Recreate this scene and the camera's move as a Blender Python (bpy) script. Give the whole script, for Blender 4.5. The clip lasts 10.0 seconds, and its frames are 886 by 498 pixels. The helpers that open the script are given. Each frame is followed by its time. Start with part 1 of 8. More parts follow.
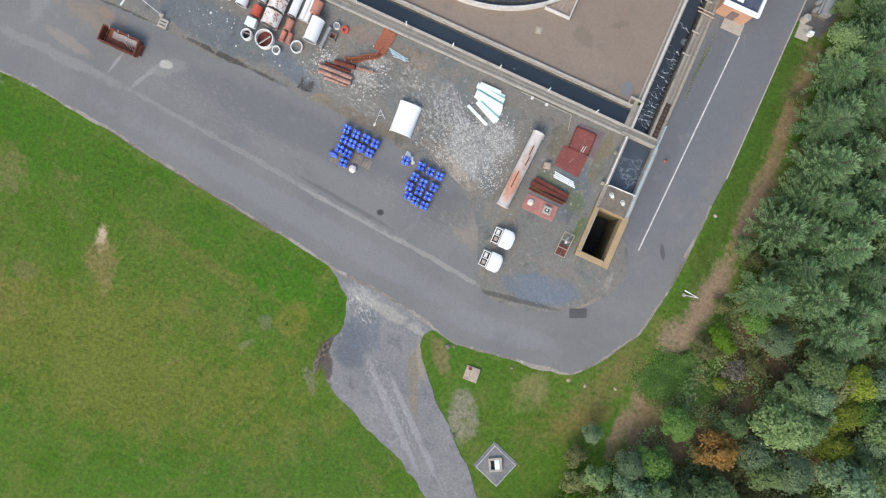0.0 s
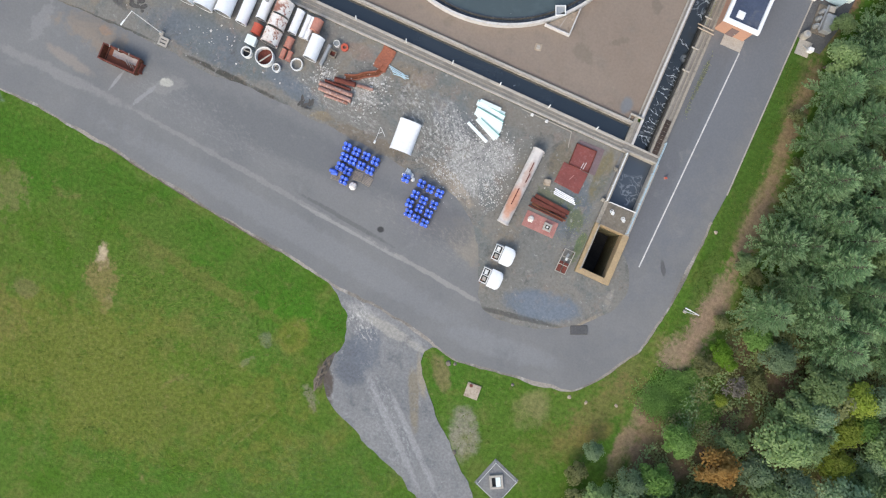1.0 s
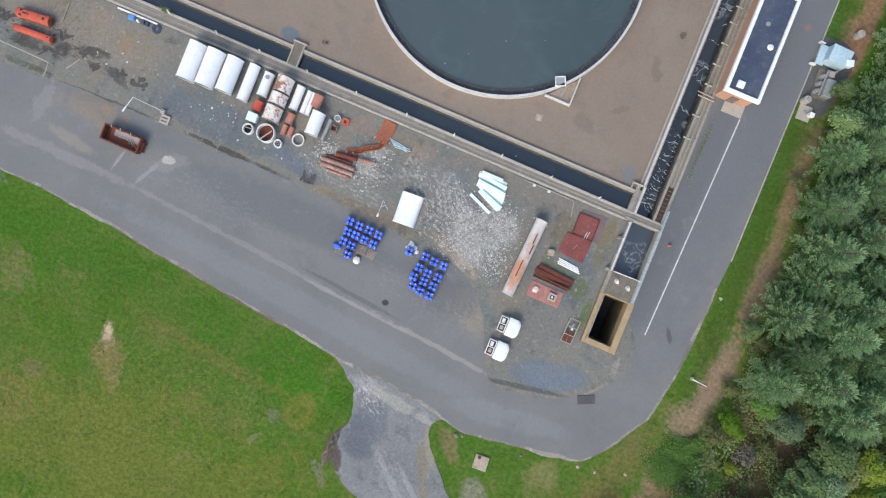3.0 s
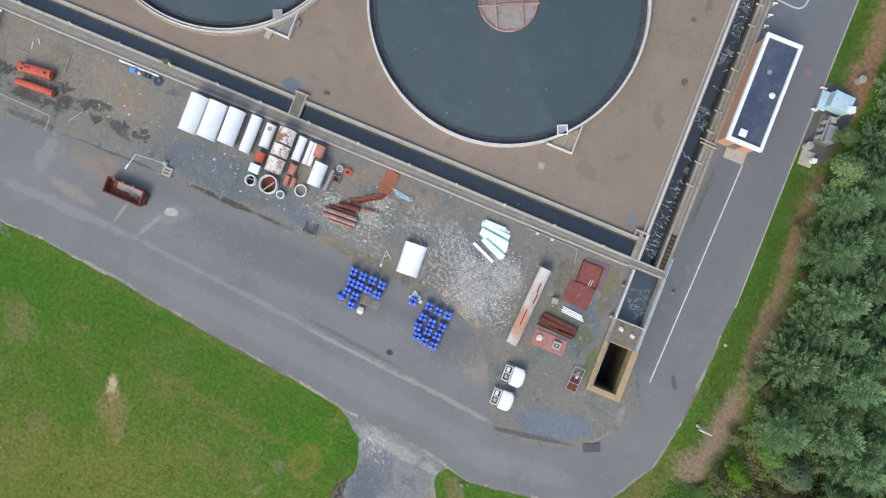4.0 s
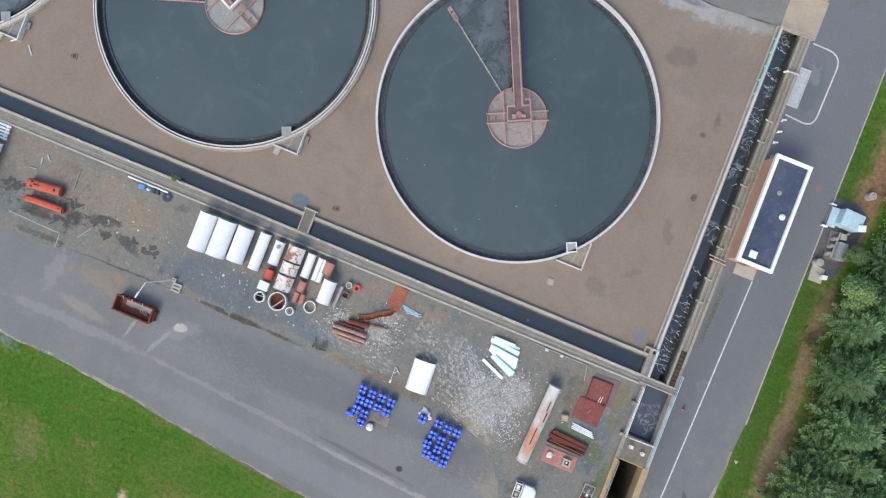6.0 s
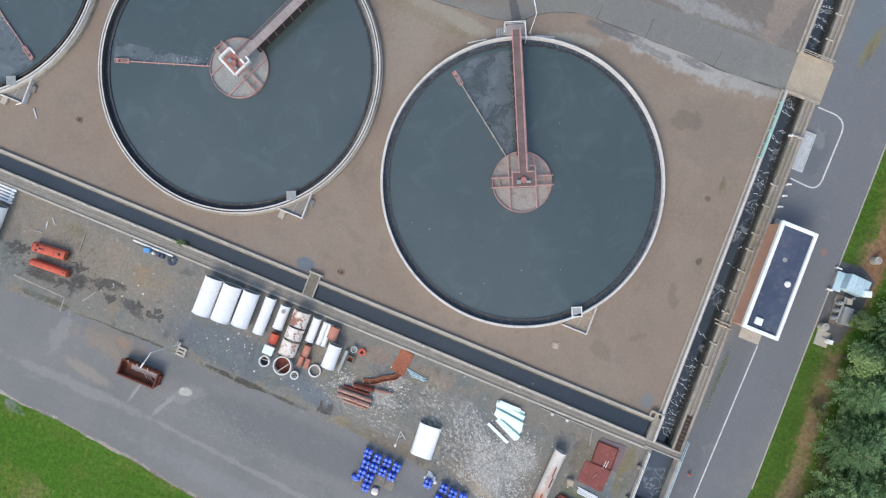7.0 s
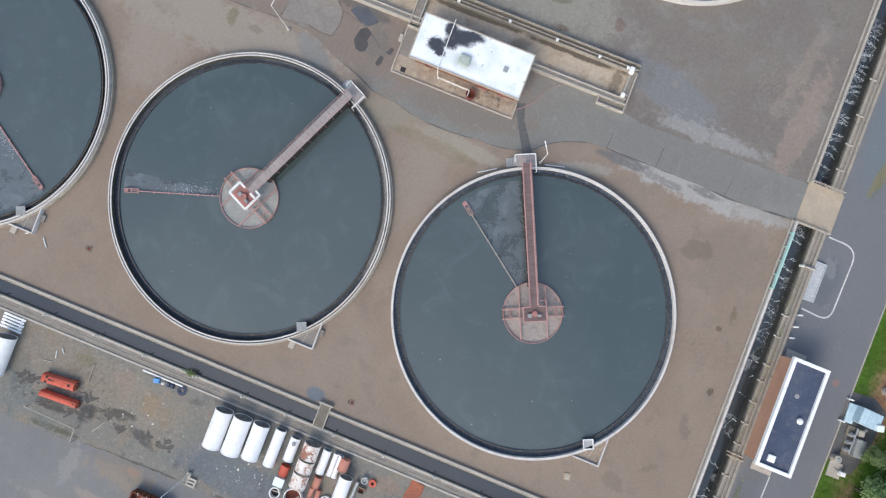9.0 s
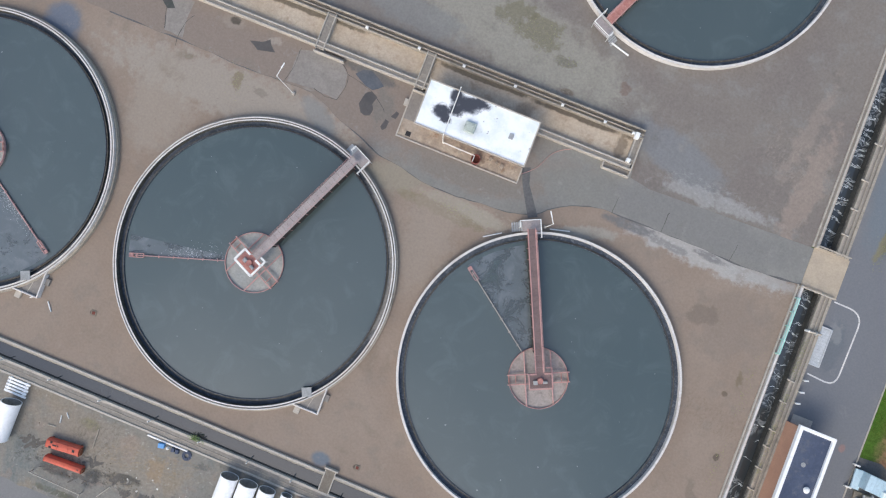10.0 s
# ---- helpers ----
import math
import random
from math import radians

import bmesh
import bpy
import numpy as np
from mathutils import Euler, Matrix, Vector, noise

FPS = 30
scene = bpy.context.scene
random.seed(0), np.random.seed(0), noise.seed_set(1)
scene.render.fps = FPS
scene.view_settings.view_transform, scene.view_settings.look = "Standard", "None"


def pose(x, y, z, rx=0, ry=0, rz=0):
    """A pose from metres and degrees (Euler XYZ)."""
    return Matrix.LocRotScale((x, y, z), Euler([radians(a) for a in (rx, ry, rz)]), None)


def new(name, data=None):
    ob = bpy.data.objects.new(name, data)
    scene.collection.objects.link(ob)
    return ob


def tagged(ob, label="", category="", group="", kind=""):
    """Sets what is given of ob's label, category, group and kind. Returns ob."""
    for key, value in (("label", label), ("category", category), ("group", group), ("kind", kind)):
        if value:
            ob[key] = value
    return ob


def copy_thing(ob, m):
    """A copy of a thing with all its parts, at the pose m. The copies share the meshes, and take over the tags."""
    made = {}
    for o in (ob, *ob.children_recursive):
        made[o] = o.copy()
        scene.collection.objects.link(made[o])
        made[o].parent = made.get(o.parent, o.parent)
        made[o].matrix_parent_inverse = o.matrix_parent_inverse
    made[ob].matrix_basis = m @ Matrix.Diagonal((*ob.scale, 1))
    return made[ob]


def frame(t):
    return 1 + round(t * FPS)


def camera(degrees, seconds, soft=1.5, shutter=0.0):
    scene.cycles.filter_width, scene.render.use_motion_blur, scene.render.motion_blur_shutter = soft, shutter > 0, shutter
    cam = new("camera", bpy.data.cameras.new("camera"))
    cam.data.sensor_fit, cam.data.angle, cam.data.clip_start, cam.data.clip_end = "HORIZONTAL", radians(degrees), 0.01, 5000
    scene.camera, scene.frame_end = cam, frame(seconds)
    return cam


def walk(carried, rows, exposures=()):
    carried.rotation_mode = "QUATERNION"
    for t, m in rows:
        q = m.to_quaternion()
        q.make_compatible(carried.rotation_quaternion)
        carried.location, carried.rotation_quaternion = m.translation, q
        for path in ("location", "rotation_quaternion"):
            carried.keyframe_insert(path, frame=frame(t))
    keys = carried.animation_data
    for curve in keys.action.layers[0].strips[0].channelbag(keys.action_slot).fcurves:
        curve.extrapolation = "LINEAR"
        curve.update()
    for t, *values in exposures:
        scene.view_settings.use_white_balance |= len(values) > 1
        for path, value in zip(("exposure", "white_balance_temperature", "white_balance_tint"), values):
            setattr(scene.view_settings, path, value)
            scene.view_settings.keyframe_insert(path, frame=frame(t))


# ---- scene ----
cam = camera(74.0, 10.0, soft=1.2)
# seconds, eye, tilt, lean and turn of the downward-looking camera
ROWS = [
    (0, -14.664, -27.180, 78.942, -0.490, 0.582, 23.906),
    (0.5, -15.006, -26.397, 78.946, -0.459, 0.606, 23.798),
    (1, -15.424, -25.261, 78.915, -0.332, 0.678, 23.753),
    (1.5, -16.113, -23.704, 78.896, -0.214, 0.726, 23.683),
    (2, -16.985, -21.786, 78.879, -0.103, 0.785, 23.605),
    (2.5, -18.146, -19.577, 78.880, -0.025, 0.777, 23.092),
    (4, -22.188, -11.374, 78.852, 0.227, 0.808, 21.882),
    (4.5, -23.821, -8.249, 78.887, 0.296, 0.780, 21.857),
    (5, -25.425, -4.868, 78.861, 0.350, 0.836, 21.816),
    (6.5, -30.532, 6.103, 78.892, 0.557, 1.010, 21.677),
    (7, -32.355, 9.818, 78.924, 0.683, 1.023, 21.642),
    (7.5, -34.262, 13.588, 78.954, 0.782, 0.994, 21.616),
    (8, -36.113, 17.391, 78.964, 0.877, 1.010, 21.562),
    (8.5, -38.003, 21.233, 78.994, 0.959, 1.015, 21.517),
    (9, -39.897, 25.025, 79.055, 1.042, 1.003, 21.496),
    (9.5, -41.764, 28.848, 79.131, 1.126, 1.008, 21.472),
    (10, -43.676, 32.580, 79.156, 1.218, 0.967, 21.450),
]
walk(cam, [(t, pose(x, y, z, rx, ry, rz)) for t, x, y, z, rx, ry, rz in ROWS],
     exposures=[(0.0, 0.86, 6800, 6), (1.2, 0.86, 6760, 6), (2.5, 0.80, 6640, 5), (5.0, 0.79, 6580, 5), (7.0, 0.82, 6580, 5), (9.0, 0.82, 6650, 6), (10.0, 0.82, 6650, 7)])

# ---- world and sun: a bright overcast day ----
SUN_EL, SUN_AZ = 44.0, 190.0
world = bpy.data.worlds.new("overcast_sky")
scene.world = world
world.use_nodes = True
wn = world.node_tree.nodes
wn.clear()
sky = wn.new("ShaderNodeTexSky")
sky.sky_type = "NISHITA"
sky.sun_disc = False
sky.sun_elevation, sky.sun_rotation = radians(SUN_EL), radians(SUN_AZ)
sky.air_density, sky.dust_density, sky.ozone_density = 1.0, 3.0, 1.0
back = wn.new("ShaderNodeBackground")
back.inputs["Strength"].default_value = 0.15
wout = wn.new("ShaderNodeOutputWorld")
world.node_tree.links.new(sky.outputs[0], back.inputs[0])
world.node_tree.links.new(back.outputs[0], wout.inputs[0])
sun = new("sun", bpy.data.lights.new("sun", "SUN"))
sun.data.energy, sun.data.angle, sun.data.color = 0.42, radians(28), (1.0, 0.97, 0.93)
sun.matrix_world = pose(0, 0, 100, 90 - SUN_EL, 0, 180 - SUN_AZ)

# ---- the plan: metres along and across the southern channel, drawn out by three per cent along the flight ----
UP = Vector((-math.sin(radians(21.8)), math.cos(radians(21.8))))
STRETCH = Matrix(((1 + 0.03 * UP.x * UP.x, 0.03 * UP.x * UP.y, 0, 0), (0.03 * UP.x * UP.y, 1 + 0.03 * UP.y * UP.y, 0, 0), (0, 0, 1, 0), (0, 0, 0, 1)))


def at(u, v, z=0.0):
    return STRETCH @ Vector((u, v, z))


# ---- materials ----
class Nodes:
    """A small wrapper to wire a material's nodes."""

    def __init__(self, name):
        self.m = bpy.data.materials.new(name)
        self.m.use_nodes = True
        self.t = self.m.node_tree
        self.b = self.t.nodes["Principled BSDF"]
        self.pos = self.t.nodes.new("ShaderNodeNewGeometry").outputs["Position"]

    def put(self, socket, value):
        if isinstance(value, bpy.types.NodeSocket):
            self.t.links.new(value, socket)
        else:
            socket.default_value = value

    def noise(self, scale, detail=4.0, rough=0.55, vec=None, warp=0.0):
        n = self.t.nodes.new("ShaderNodeTexNoise")
        self.put(n.inputs["Vector"], vec or self.pos)
        n.inputs["Scale"].default_value, n.inputs["Detail"].default_value = scale, detail
        n.inputs["Roughness"].default_value, n.inputs["Distortion"].default_value = rough, warp
        return n.outputs["Fac"]

    def moved(self, shift=(0, 0, 0), turn=0.0, scale=(1, 1, 1)):
        n = self.t.nodes.new("ShaderNodeMapping")
        n.vector_type = "TEXTURE"
        self.put(n.inputs["Vector"], self.pos)
        n.inputs["Location"].default_value = shift
        n.inputs["Rotation"].default_value = (0, 0, turn)
        n.inputs["Scale"].default_value = scale
        return n.outputs[0]

    def calc(self, op, a, b=0.0):
        n = self.t.nodes.new("ShaderNodeMath")
        n.operation = op
        self.put(n.inputs[0], a), self.put(n.inputs[1], b)
        return n.outputs[0]

    def length(self, vec):
        n = self.t.nodes.new("ShaderNodeVectorMath")
        n.operation = "LENGTH"
        self.put(n.inputs[0], vec)
        return n.outputs["Value"]

    def span(self, value, a, b, lo=0.0, hi=1.0):
        n = self.t.nodes.new("ShaderNodeMapRange")
        n.interpolation_type = "SMOOTHSTEP"
        for k, w in enumerate((value, a, b, lo, hi)):
            self.put(n.inputs[k], w)
        return n.outputs[0]

    def mix(self, fac, a, b, how="MIX"):
        n = self.t.nodes.new("ShaderNodeMix")
        n.data_type, n.blend_type = "RGBA", how
        self.put(n.inputs[0], fac)
        for k, c in ((6, a), (7, b)):
            self.put(n.inputs[k], c if isinstance(c, bpy.types.NodeSocket) else (*c, 1.0))
        return n.outputs[2]

    def grey(self, value):
        n = self.t.nodes.new("ShaderNodeCombineColor")
        for k in range(3):
            self.put(n.inputs[k], value)
        return n.outputs[0]

    def finish(self, colour, rough=0.9, metal=0.0, bump=None, depth=0.05, gloss=0.3):
        self.put(self.b.inputs["Base Color"], colour if isinstance(colour, bpy.types.NodeSocket) else (*colour, 1.0))
        self.put(self.b.inputs["Roughness"], rough)
        self.b.inputs["Metallic"].default_value = metal
        self.b.inputs["Specular IOR Level"].default_value = gloss
        if bump is not None:
            n = self.t.nodes.new("ShaderNodeBump")
            n.inputs["Strength"].default_value, n.inputs["Distance"].default_value = 0.6, depth
            self.put(n.inputs["Height"], bump)
            self.t.links.new(n.outputs[0], self.b.inputs["Normal"])
        return self.m


def spot(u, v, along, across, turn, colour, amount, ragged):
    """A stain at (u, v), turned by degrees, with its half lengths, colour, strength and raggedness."""
    return u, v, along, across, turn, colour, amount, ragged


def surface(name, c1, c2, c3=None, broad=0.15, fine=3.0, contrast=0.25, rough=0.9, metal=0.0, depth=0.03, blots=(), speck=None, gloss=0.3, vary=0.0, warp=0.0, mottle=(), scrapes=(), late=()):
    """A matt surface: broad patches between the colours, fine grain, stains of a given shape (u, v, ru, rv, turn, colour, amount, raggedness)."""
    n = Nodes(name)
    col = n.mix(n.span(n.noise(broad, 5, 0.6, warp=warp), 0.35, 0.65), c1, c2)
    if c3:
        col = n.mix(n.span(n.noise(broad * 3.7, 6, 0.65), 0.5, 0.72), col, c3)
    for k, (u, v, ru, rv, turn, colour, amount, ragged) in enumerate(blots):
        p = at(u, v)
        far = n.length(n.moved((p.x, p.y, 0), radians(turn), (ru, rv, 1000)))
        edge = n.calc("ADD", far, n.calc("MULTIPLY", n.calc("SUBTRACT", n.noise(0.35 + 0.13 * (k % 4), 6, 0.68), 0.5), ragged * 3.2))
        col = n.mix(n.span(edge, 1.1, 0.62, 0.0, amount), col, colour)
    for colour, scale, low, high, amount in mottle:
        col = n.mix(n.span(n.noise(scale, 6, 0.68, warp=0.4), low, high, 0.0, amount), col, colour)
    for k, (u, v, ru, rv, turn, colour, amount, ragged) in enumerate(late):
        p = at(u, v)
        far = n.length(n.moved((p.x, p.y, 0), radians(turn), (ru, rv, 1000)))
        edge = n.calc("ADD", far, n.calc("MULTIPLY", n.calc("SUBTRACT", n.noise(0.42 + 0.15 * k, 6, 0.68), 0.5), ragged * 3.2))
        col = n.mix(n.span(edge, 1.15, 0.5, 0.0, amount), col, colour)
    for u, v, ru, rv, turn, colour, amount in scrapes:
        p = at(u, v)
        far = n.length(n.moved((p.x, p.y, 0), radians(turn), (ru, rv, 1000)))
        inside = n.span(n.calc("ADD", far, n.calc("MULTIPLY", n.calc("SUBTRACT", n.noise(0.3, 5, 0.6), 0.5), 1.6)), 1.1, 0.5)
        streak = n.span(n.noise(2.3, 7, 0.78, vec=n.moved((0, 0, 0), radians(turn), (1.6, 0.8, 1)), warp=0.35), 0.49, 0.62, 0.0, amount)
        col = n.mix(n.calc("MULTIPLY", inside, streak), col, colour)
    if speck:
        colour, scale, low = speck
        col = n.mix(n.span(n.noise(scale, 3, 0.7), low, low + 0.07), col, colour)
    grain = n.noise(fine, 6, 0.7)
    tone = n.span(grain, 0.25, 0.75, 1 - contrast, 1 + contrast)
    if vary:
        info = n.t.nodes.new("ShaderNodeObjectInfo")
        tone = n.calc("MULTIPLY", tone, n.span(info.outputs["Random"], 0, 1, 1 - vary, 1 + vary))
    col = n.mix(1.0, col, n.grey(tone), "MULTIPLY")
    return n.finish(col, rough, metal, n.noise(fine * 2.5, 5, 0.65), depth, gloss)


CLAY, PALE, DARK, SAND = (0.235, 0.185, 0.126), (0.353, 0.336, 0.311), (0.042, 0.042, 0.0462), (0.336, 0.26, 0.168)
GREEN, BLUE = (0.084, 0.143, 0.0336), (0.118, 0.143, 0.176)
grass_upper_stains_a = [
    spot(-60, -36.4, 40, 3.4, -6, (0.062, 0.140, 0.020), 0.5, 0.5),
    spot(-24.6, -47.2, 0.8, 2.6, 16, (0.12, 0.095, 0.07), 0.8, 0.7),
    spot(-24.8, -50.6, 2.0, 0.8, -45, (0.24, 0.21, 0.15), 0.6, 0.9),
    spot(-58.2, -44.6, 0.7, 1.2, 20, (0.46, 0.37, 0.25), 0.8, 0.9),
    spot(17.2, 8, 2.4, 38, 1, (0.058, 0.112, 0.022), 0.75, 0.45),
    spot(19.9, 6, 1.3, 12, 3, (0.25, 0.165, 0.105), 0.6, 1.0),
    spot(20.4, 29, 1.7, 9, 0, (0.27, 0.155, 0.10), 0.85, 0.7),
    spot(20.6, -8, 1.6, 8, 0, (0.27, 0.185, 0.13), 0.65, 0.9)]
grass_upper_stains_b = [
    spot(19.6, -20, 2.0, 5.5, -6, (0.28, 0.195, 0.14), 0.75, 0.8),
    spot(17.6, -26, 2.2, 2.6, 12, (0.29, 0.205, 0.145), 0.7, 0.9)]
grass_stains_a = [
    spot(-52, -38.2, 42, 4.6, -6, (0.054, 0.145, 0.016), 0.8, 0.45),
    spot(-31.5, -41.0, 6.0, 3.2, -6, (0.055, 0.165, 0.014), 0.5, 0.6),
    spot(-58, -45.2, 1.0, 2.0, 20, (0.40, 0.31, 0.20), 0.8, 1.0),
    spot(-57.0, -47.6, 2.4, 3.2, 30, (0.25, 0.175, 0.085), 0.6, 1.0), spot(-55.0, -50.2, 0.8, 1.4, 10, (0.28, 0.19, 0.11), 0.6, 0.9), spot(-60.2, -52.6, 1.3, 1.1, 0, (0.20, 0.14, 0.065), 0.7, 0.8),
    spot(-80.2, -31.2, 1.6, 0.9, -20, (0.20, 0.215, 0.225), 0.9, 0.5),
    spot(-73, -42, 2.2, 3.6, 20, (0.20, 0.170, 0.080), 0.5, 1.3),
    spot(-50, -59, 30, 11, 8, (0.160, 0.162, 0.036), 0.6, 0.7), spot(-40, -52.5, 8, 3.5, 15, (0.070, 0.150, 0.018), 0.55, 0.9), spot(-45, -42.0, 14, 1.1, -7, (0.160, 0.150, 0.045), 0.5, 0.9), spot(-70, -58, 7, 4, 0, (0.185, 0.155, 0.055), 0.5, 1.0),
    spot(-30.0, -44.2, 2.6, 2.8, 20, (0.20, 0.180, 0.045), 0.75, 0.35)]
grass_stains_b = [
    spot(-33.3, -46.0, 0.9, 1.1, 10, (0.165, 0.175, 0.13), 0.5, 1.0),
    spot(-34.6, -49.6, 1.2, 0.5, 60, (0.22, 0.205, 0.12), 0.5, 1.0),
    spot(-31.5, -57.7, 5.6, 0.18, 63, (0.20, 0.20, 0.07), 0.4, 0.3),
    spot(-30.2, -57.8, 5.4, 0.16, 63, (0.20, 0.20, 0.07), 0.4, 0.3),
    spot(-66, -53, 2.0, 1.4, 0, (0.18, 0.155, 0.07), 0.6, 0.5),
    spot(19.3, 11, 1.8, 9, 4, (0.27, 0.185, 0.115), 0.75, 0.8),
    spot(20.3, -5, 2.2, 8, 0, (0.28, 0.19, 0.13), 0.7, 0.9),
    spot(19.6, -18, 2.1, 5.5, -6, (0.28, 0.195, 0.14), 0.75, 0.7)]
grass_stains_c = [
    spot(18.2, -25.2, 3.0, 3.2, 12, (0.29, 0.208, 0.145), 0.85, 0.75),
    spot(16.6, -33.5, 1.4, 3.2, 0, (0.29, 0.205, 0.135), 0.9, 0.4),
    spot(16.2, -40, 1.5, 4.6, 0, (0.28, 0.195, 0.125), 0.9, 0.4),
    spot(3.0, -40, 2.6, 3.2, 0, (0.22, 0.20, 0.09), 0.7, 0.4),
    spot(-4.0, -46.5, 2.2, 4.0, 25, (0.26, 0.235, 0.185), 0.85, 0.35),
    spot(19.5, 30, 2.2, 14, -2, (0.25, 0.165, 0.10), 0.9, 0.30),
    spot(-10, -40.5, 1.2, 3.0, 40, (0.20, 0.165, 0.08), 0.8, 0.4),
    spot(11, -40, 5.0, 1.6, 40, (0.20, 0.155, 0.055), 0.7, 0.5),
    spot(13.6, -28.5, 2.2, 6.0, -28, (0.175, 0.150, 0.060), 0.6, 0.9), spot(8.0, -42.5, 6.0, 3.0, 35, (0.150, 0.135, 0.045), 0.6, 0.9), spot(17.4, -14, 1.0, 9, -3, (0.170, 0.155, 0.060), 0.5, 1.0)]
grass_stains_d = [
    spot(36, -20, 14.0, 46, -14, (0.225, 0.145, 0.100), 0.95, 0.22), spot(19.0, -37.5, 2.2, 7.5, 4, (0.27, 0.17, 0.115), 0.9, 0.6), spot(11.8, -35.5, 2.6, 6.5, -30, (0.185, 0.145, 0.062), 0.6, 1.0),
    spot(33, 22, 9.0, 24, 0, (0.17, 0.14, 0.09), 0.9, 0.25)]
m_grass = surface("grass", (0.070, 0.150, 0.022), (0.086, 0.150, 0.025), (0.108, 0.156, 0.038), 0.05, 1.9, 0.32, depth=0.12, gloss=0.04, warp=0.6, mottle=(((0.060, 0.135, 0.014), 0.09, 0.50, 0.66, 0.75), ((0.150, 0.150, 0.048), 0.065, 0.53, 0.68, 0.50), ((0.215, 0.165, 0.075), 0.16, 0.61, 0.72, 0.6), ((0.140, 0.160, 0.042), 0.24, 0.50, 0.70, 0.7), ((0.055, 0.120, 0.016), 0.50, 0.54, 0.72, 0.7), ((0.175, 0.175, 0.062), 1.1, 0.57, 0.70, 0.6), ((0.060, 0.110, 0.026), 1.7, 0.58, 0.72, 0.6)), speck=((0.27, 0.26, 0.10), 2.9, 0.70), late=grass_upper_stains_a + grass_upper_stains_b, scrapes=((-50, -56, 26, 14, 40, (0.20, 0.20, 0.06), 0.45), (-20, -66, 18, 12, 40, (0.075, 0.125, 0.04), 0.5)), blots=grass_stains_a + grass_stains_b + grass_stains_c + grass_stains_d)
road_stains_a = [
    spot(11.0, 48, 7.0, 75, 0, (0.152, 0.160, 0.176), 0.85, 0.3),
    spot(-40, -20.9, 19, 3.0, -2, (0.150, 0.154, 0.158), 0.8, 0.3),
    spot(-46, -26.9, 21, 0.40, -5.3, (0.280, 0.274, 0.260), 0.5, 0.9),
    spot(-34, -31.4, 34, 1.9, -6, (0.222, 0.226, 0.230), 0.55, 0.4), spot(-30, -28.4, 9, 0.28, -5, (0.34, 0.332, 0.31), 0.6, 0.8),
    spot(-73, -25.4, 12, 0.8, -2, (0.26, 0.255, 0.245), 0.6, 0.7),
    spot(-15, -29.4, 9.5, 0.38, -6, (0.32, 0.31, 0.285), 0.65, 0.7),
    spot(-30, -27.3, 8, 0.35, -6, (0.101, 0.101, 0.101), 0.5, 0.5),
    spot(-59.2, -20.6, 0.9, 0.55, 15, (0.60, 0.58, 0.50), 0.95, 0.8),
    spot(-58.8, -20.9, 2.4, 1.2, 35, (0.27, 0.265, 0.25), 0.45, 1.0)]
road_stains_b = [
    spot(-61.3, -23.4, 2.4, 0.35, 62, (0.34, 0.34, 0.34), 0.5, 0.7),
    spot(-65.5, -23.0, 1.7, 0.25, 75, (0.353, 0.353, 0.353), 0.6, 0.35),
    spot(-71.5, -18.4, 4.8, 2.0, 0, (0.27, 0.215, 0.16), 0.6, 0.9),
    spot(-69.4, -17.8, 1.3, 0.7, 0, (0.38, 0.22, 0.12), 0.5, 0.9),
    spot(-72.5, -23.2, 4.0, 0.9, -8, (0.277, 0.244, 0.21), 0.7, 0.45),
    spot(-78, -20, 1.2, 3.5, -8, (0.252, 0.250, 0.245), 0.6, 0.9),
    spot(-25.0, -26.6, 0.55, 0.5, 0, (0.042, 0.042, 0.042), 0.9, 0.2),
    spot(-13, -23.4, 4.2, 2.6, -20, (0.252, 0.227, 0.185), 0.75, 0.45)]
road_stains_c = [
    spot(-17.5, -22.5, 5.0, 3.0, 0, (0.143, 0.143, 0.147), 0.7, 0.4),
    spot(-4, -34.2, 9, 1.7, 8, (0.225, 0.23, 0.235), 0.6, 0.3),
    spot(11.6, -16, 0.35, 1.3, 30, (0.0756, 0.0756, 0.0756), 0.7, 0.4),
    spot(7.0, 3, 2.0, 20, -2, (0.138, 0.143, 0.152), 0.8, 0.15),
    spot(6.3, 8.2, 0.35, 3.2, 0, (0.134, 0.145, 0.085), 0.5, 0.7),
    spot(6.9, -9, 1.9, 10, 0, (0.139, 0.143, 0.155), 0.75, 0.3),
    spot(7.6, 39.8, 1.7, 3.8, 0, (0.128, 0.142, 0.158), 0.85, 0.45), spot(7.4, 41.5, 0.9, 1.6, 20, (0.24, 0.25, 0.25), 0.5, 1.0),
    spot(8.5, 62, 3.2, 11, 0, (0.143, 0.168, 0.189), 0.85, 0.25)]
road_stains_d = [
    spot(9.6, 55, 0.8, 3.4, -12, (0.193, 0.176, 0.109), 0.9, 0.45),
    spot(13.4, 27.8, 0.5, 0.6, 0, (0.302, 0.168, 0.143), 0.6, 0.4)]
m_road = surface("asphalt", (0.174, 0.176, 0.178), (0.199, 0.199, 0.197), (0.187, 0.187, 0.184), 0.10, 4.0, 0.075, depth=0.012, mottle=(((0.14, 0.145, 0.15), 0.16, 0.54, 0.74, 0.55), ((0.235, 0.235, 0.23), 0.33, 0.57, 0.74, 0.5)), scrapes=((-55, -22.5, 18, 3.0, -8, (0.27, 0.27, 0.265), 0.4), (-20, -24.5, 12, 2.5, -12, (0.27, 0.26, 0.24), 0.45), (-14, -23.5, 4, 2.5, -30, (0.30, 0.27, 0.23), 0.6)), blots=road_stains_a + road_stains_b + road_stains_c + road_stains_d)
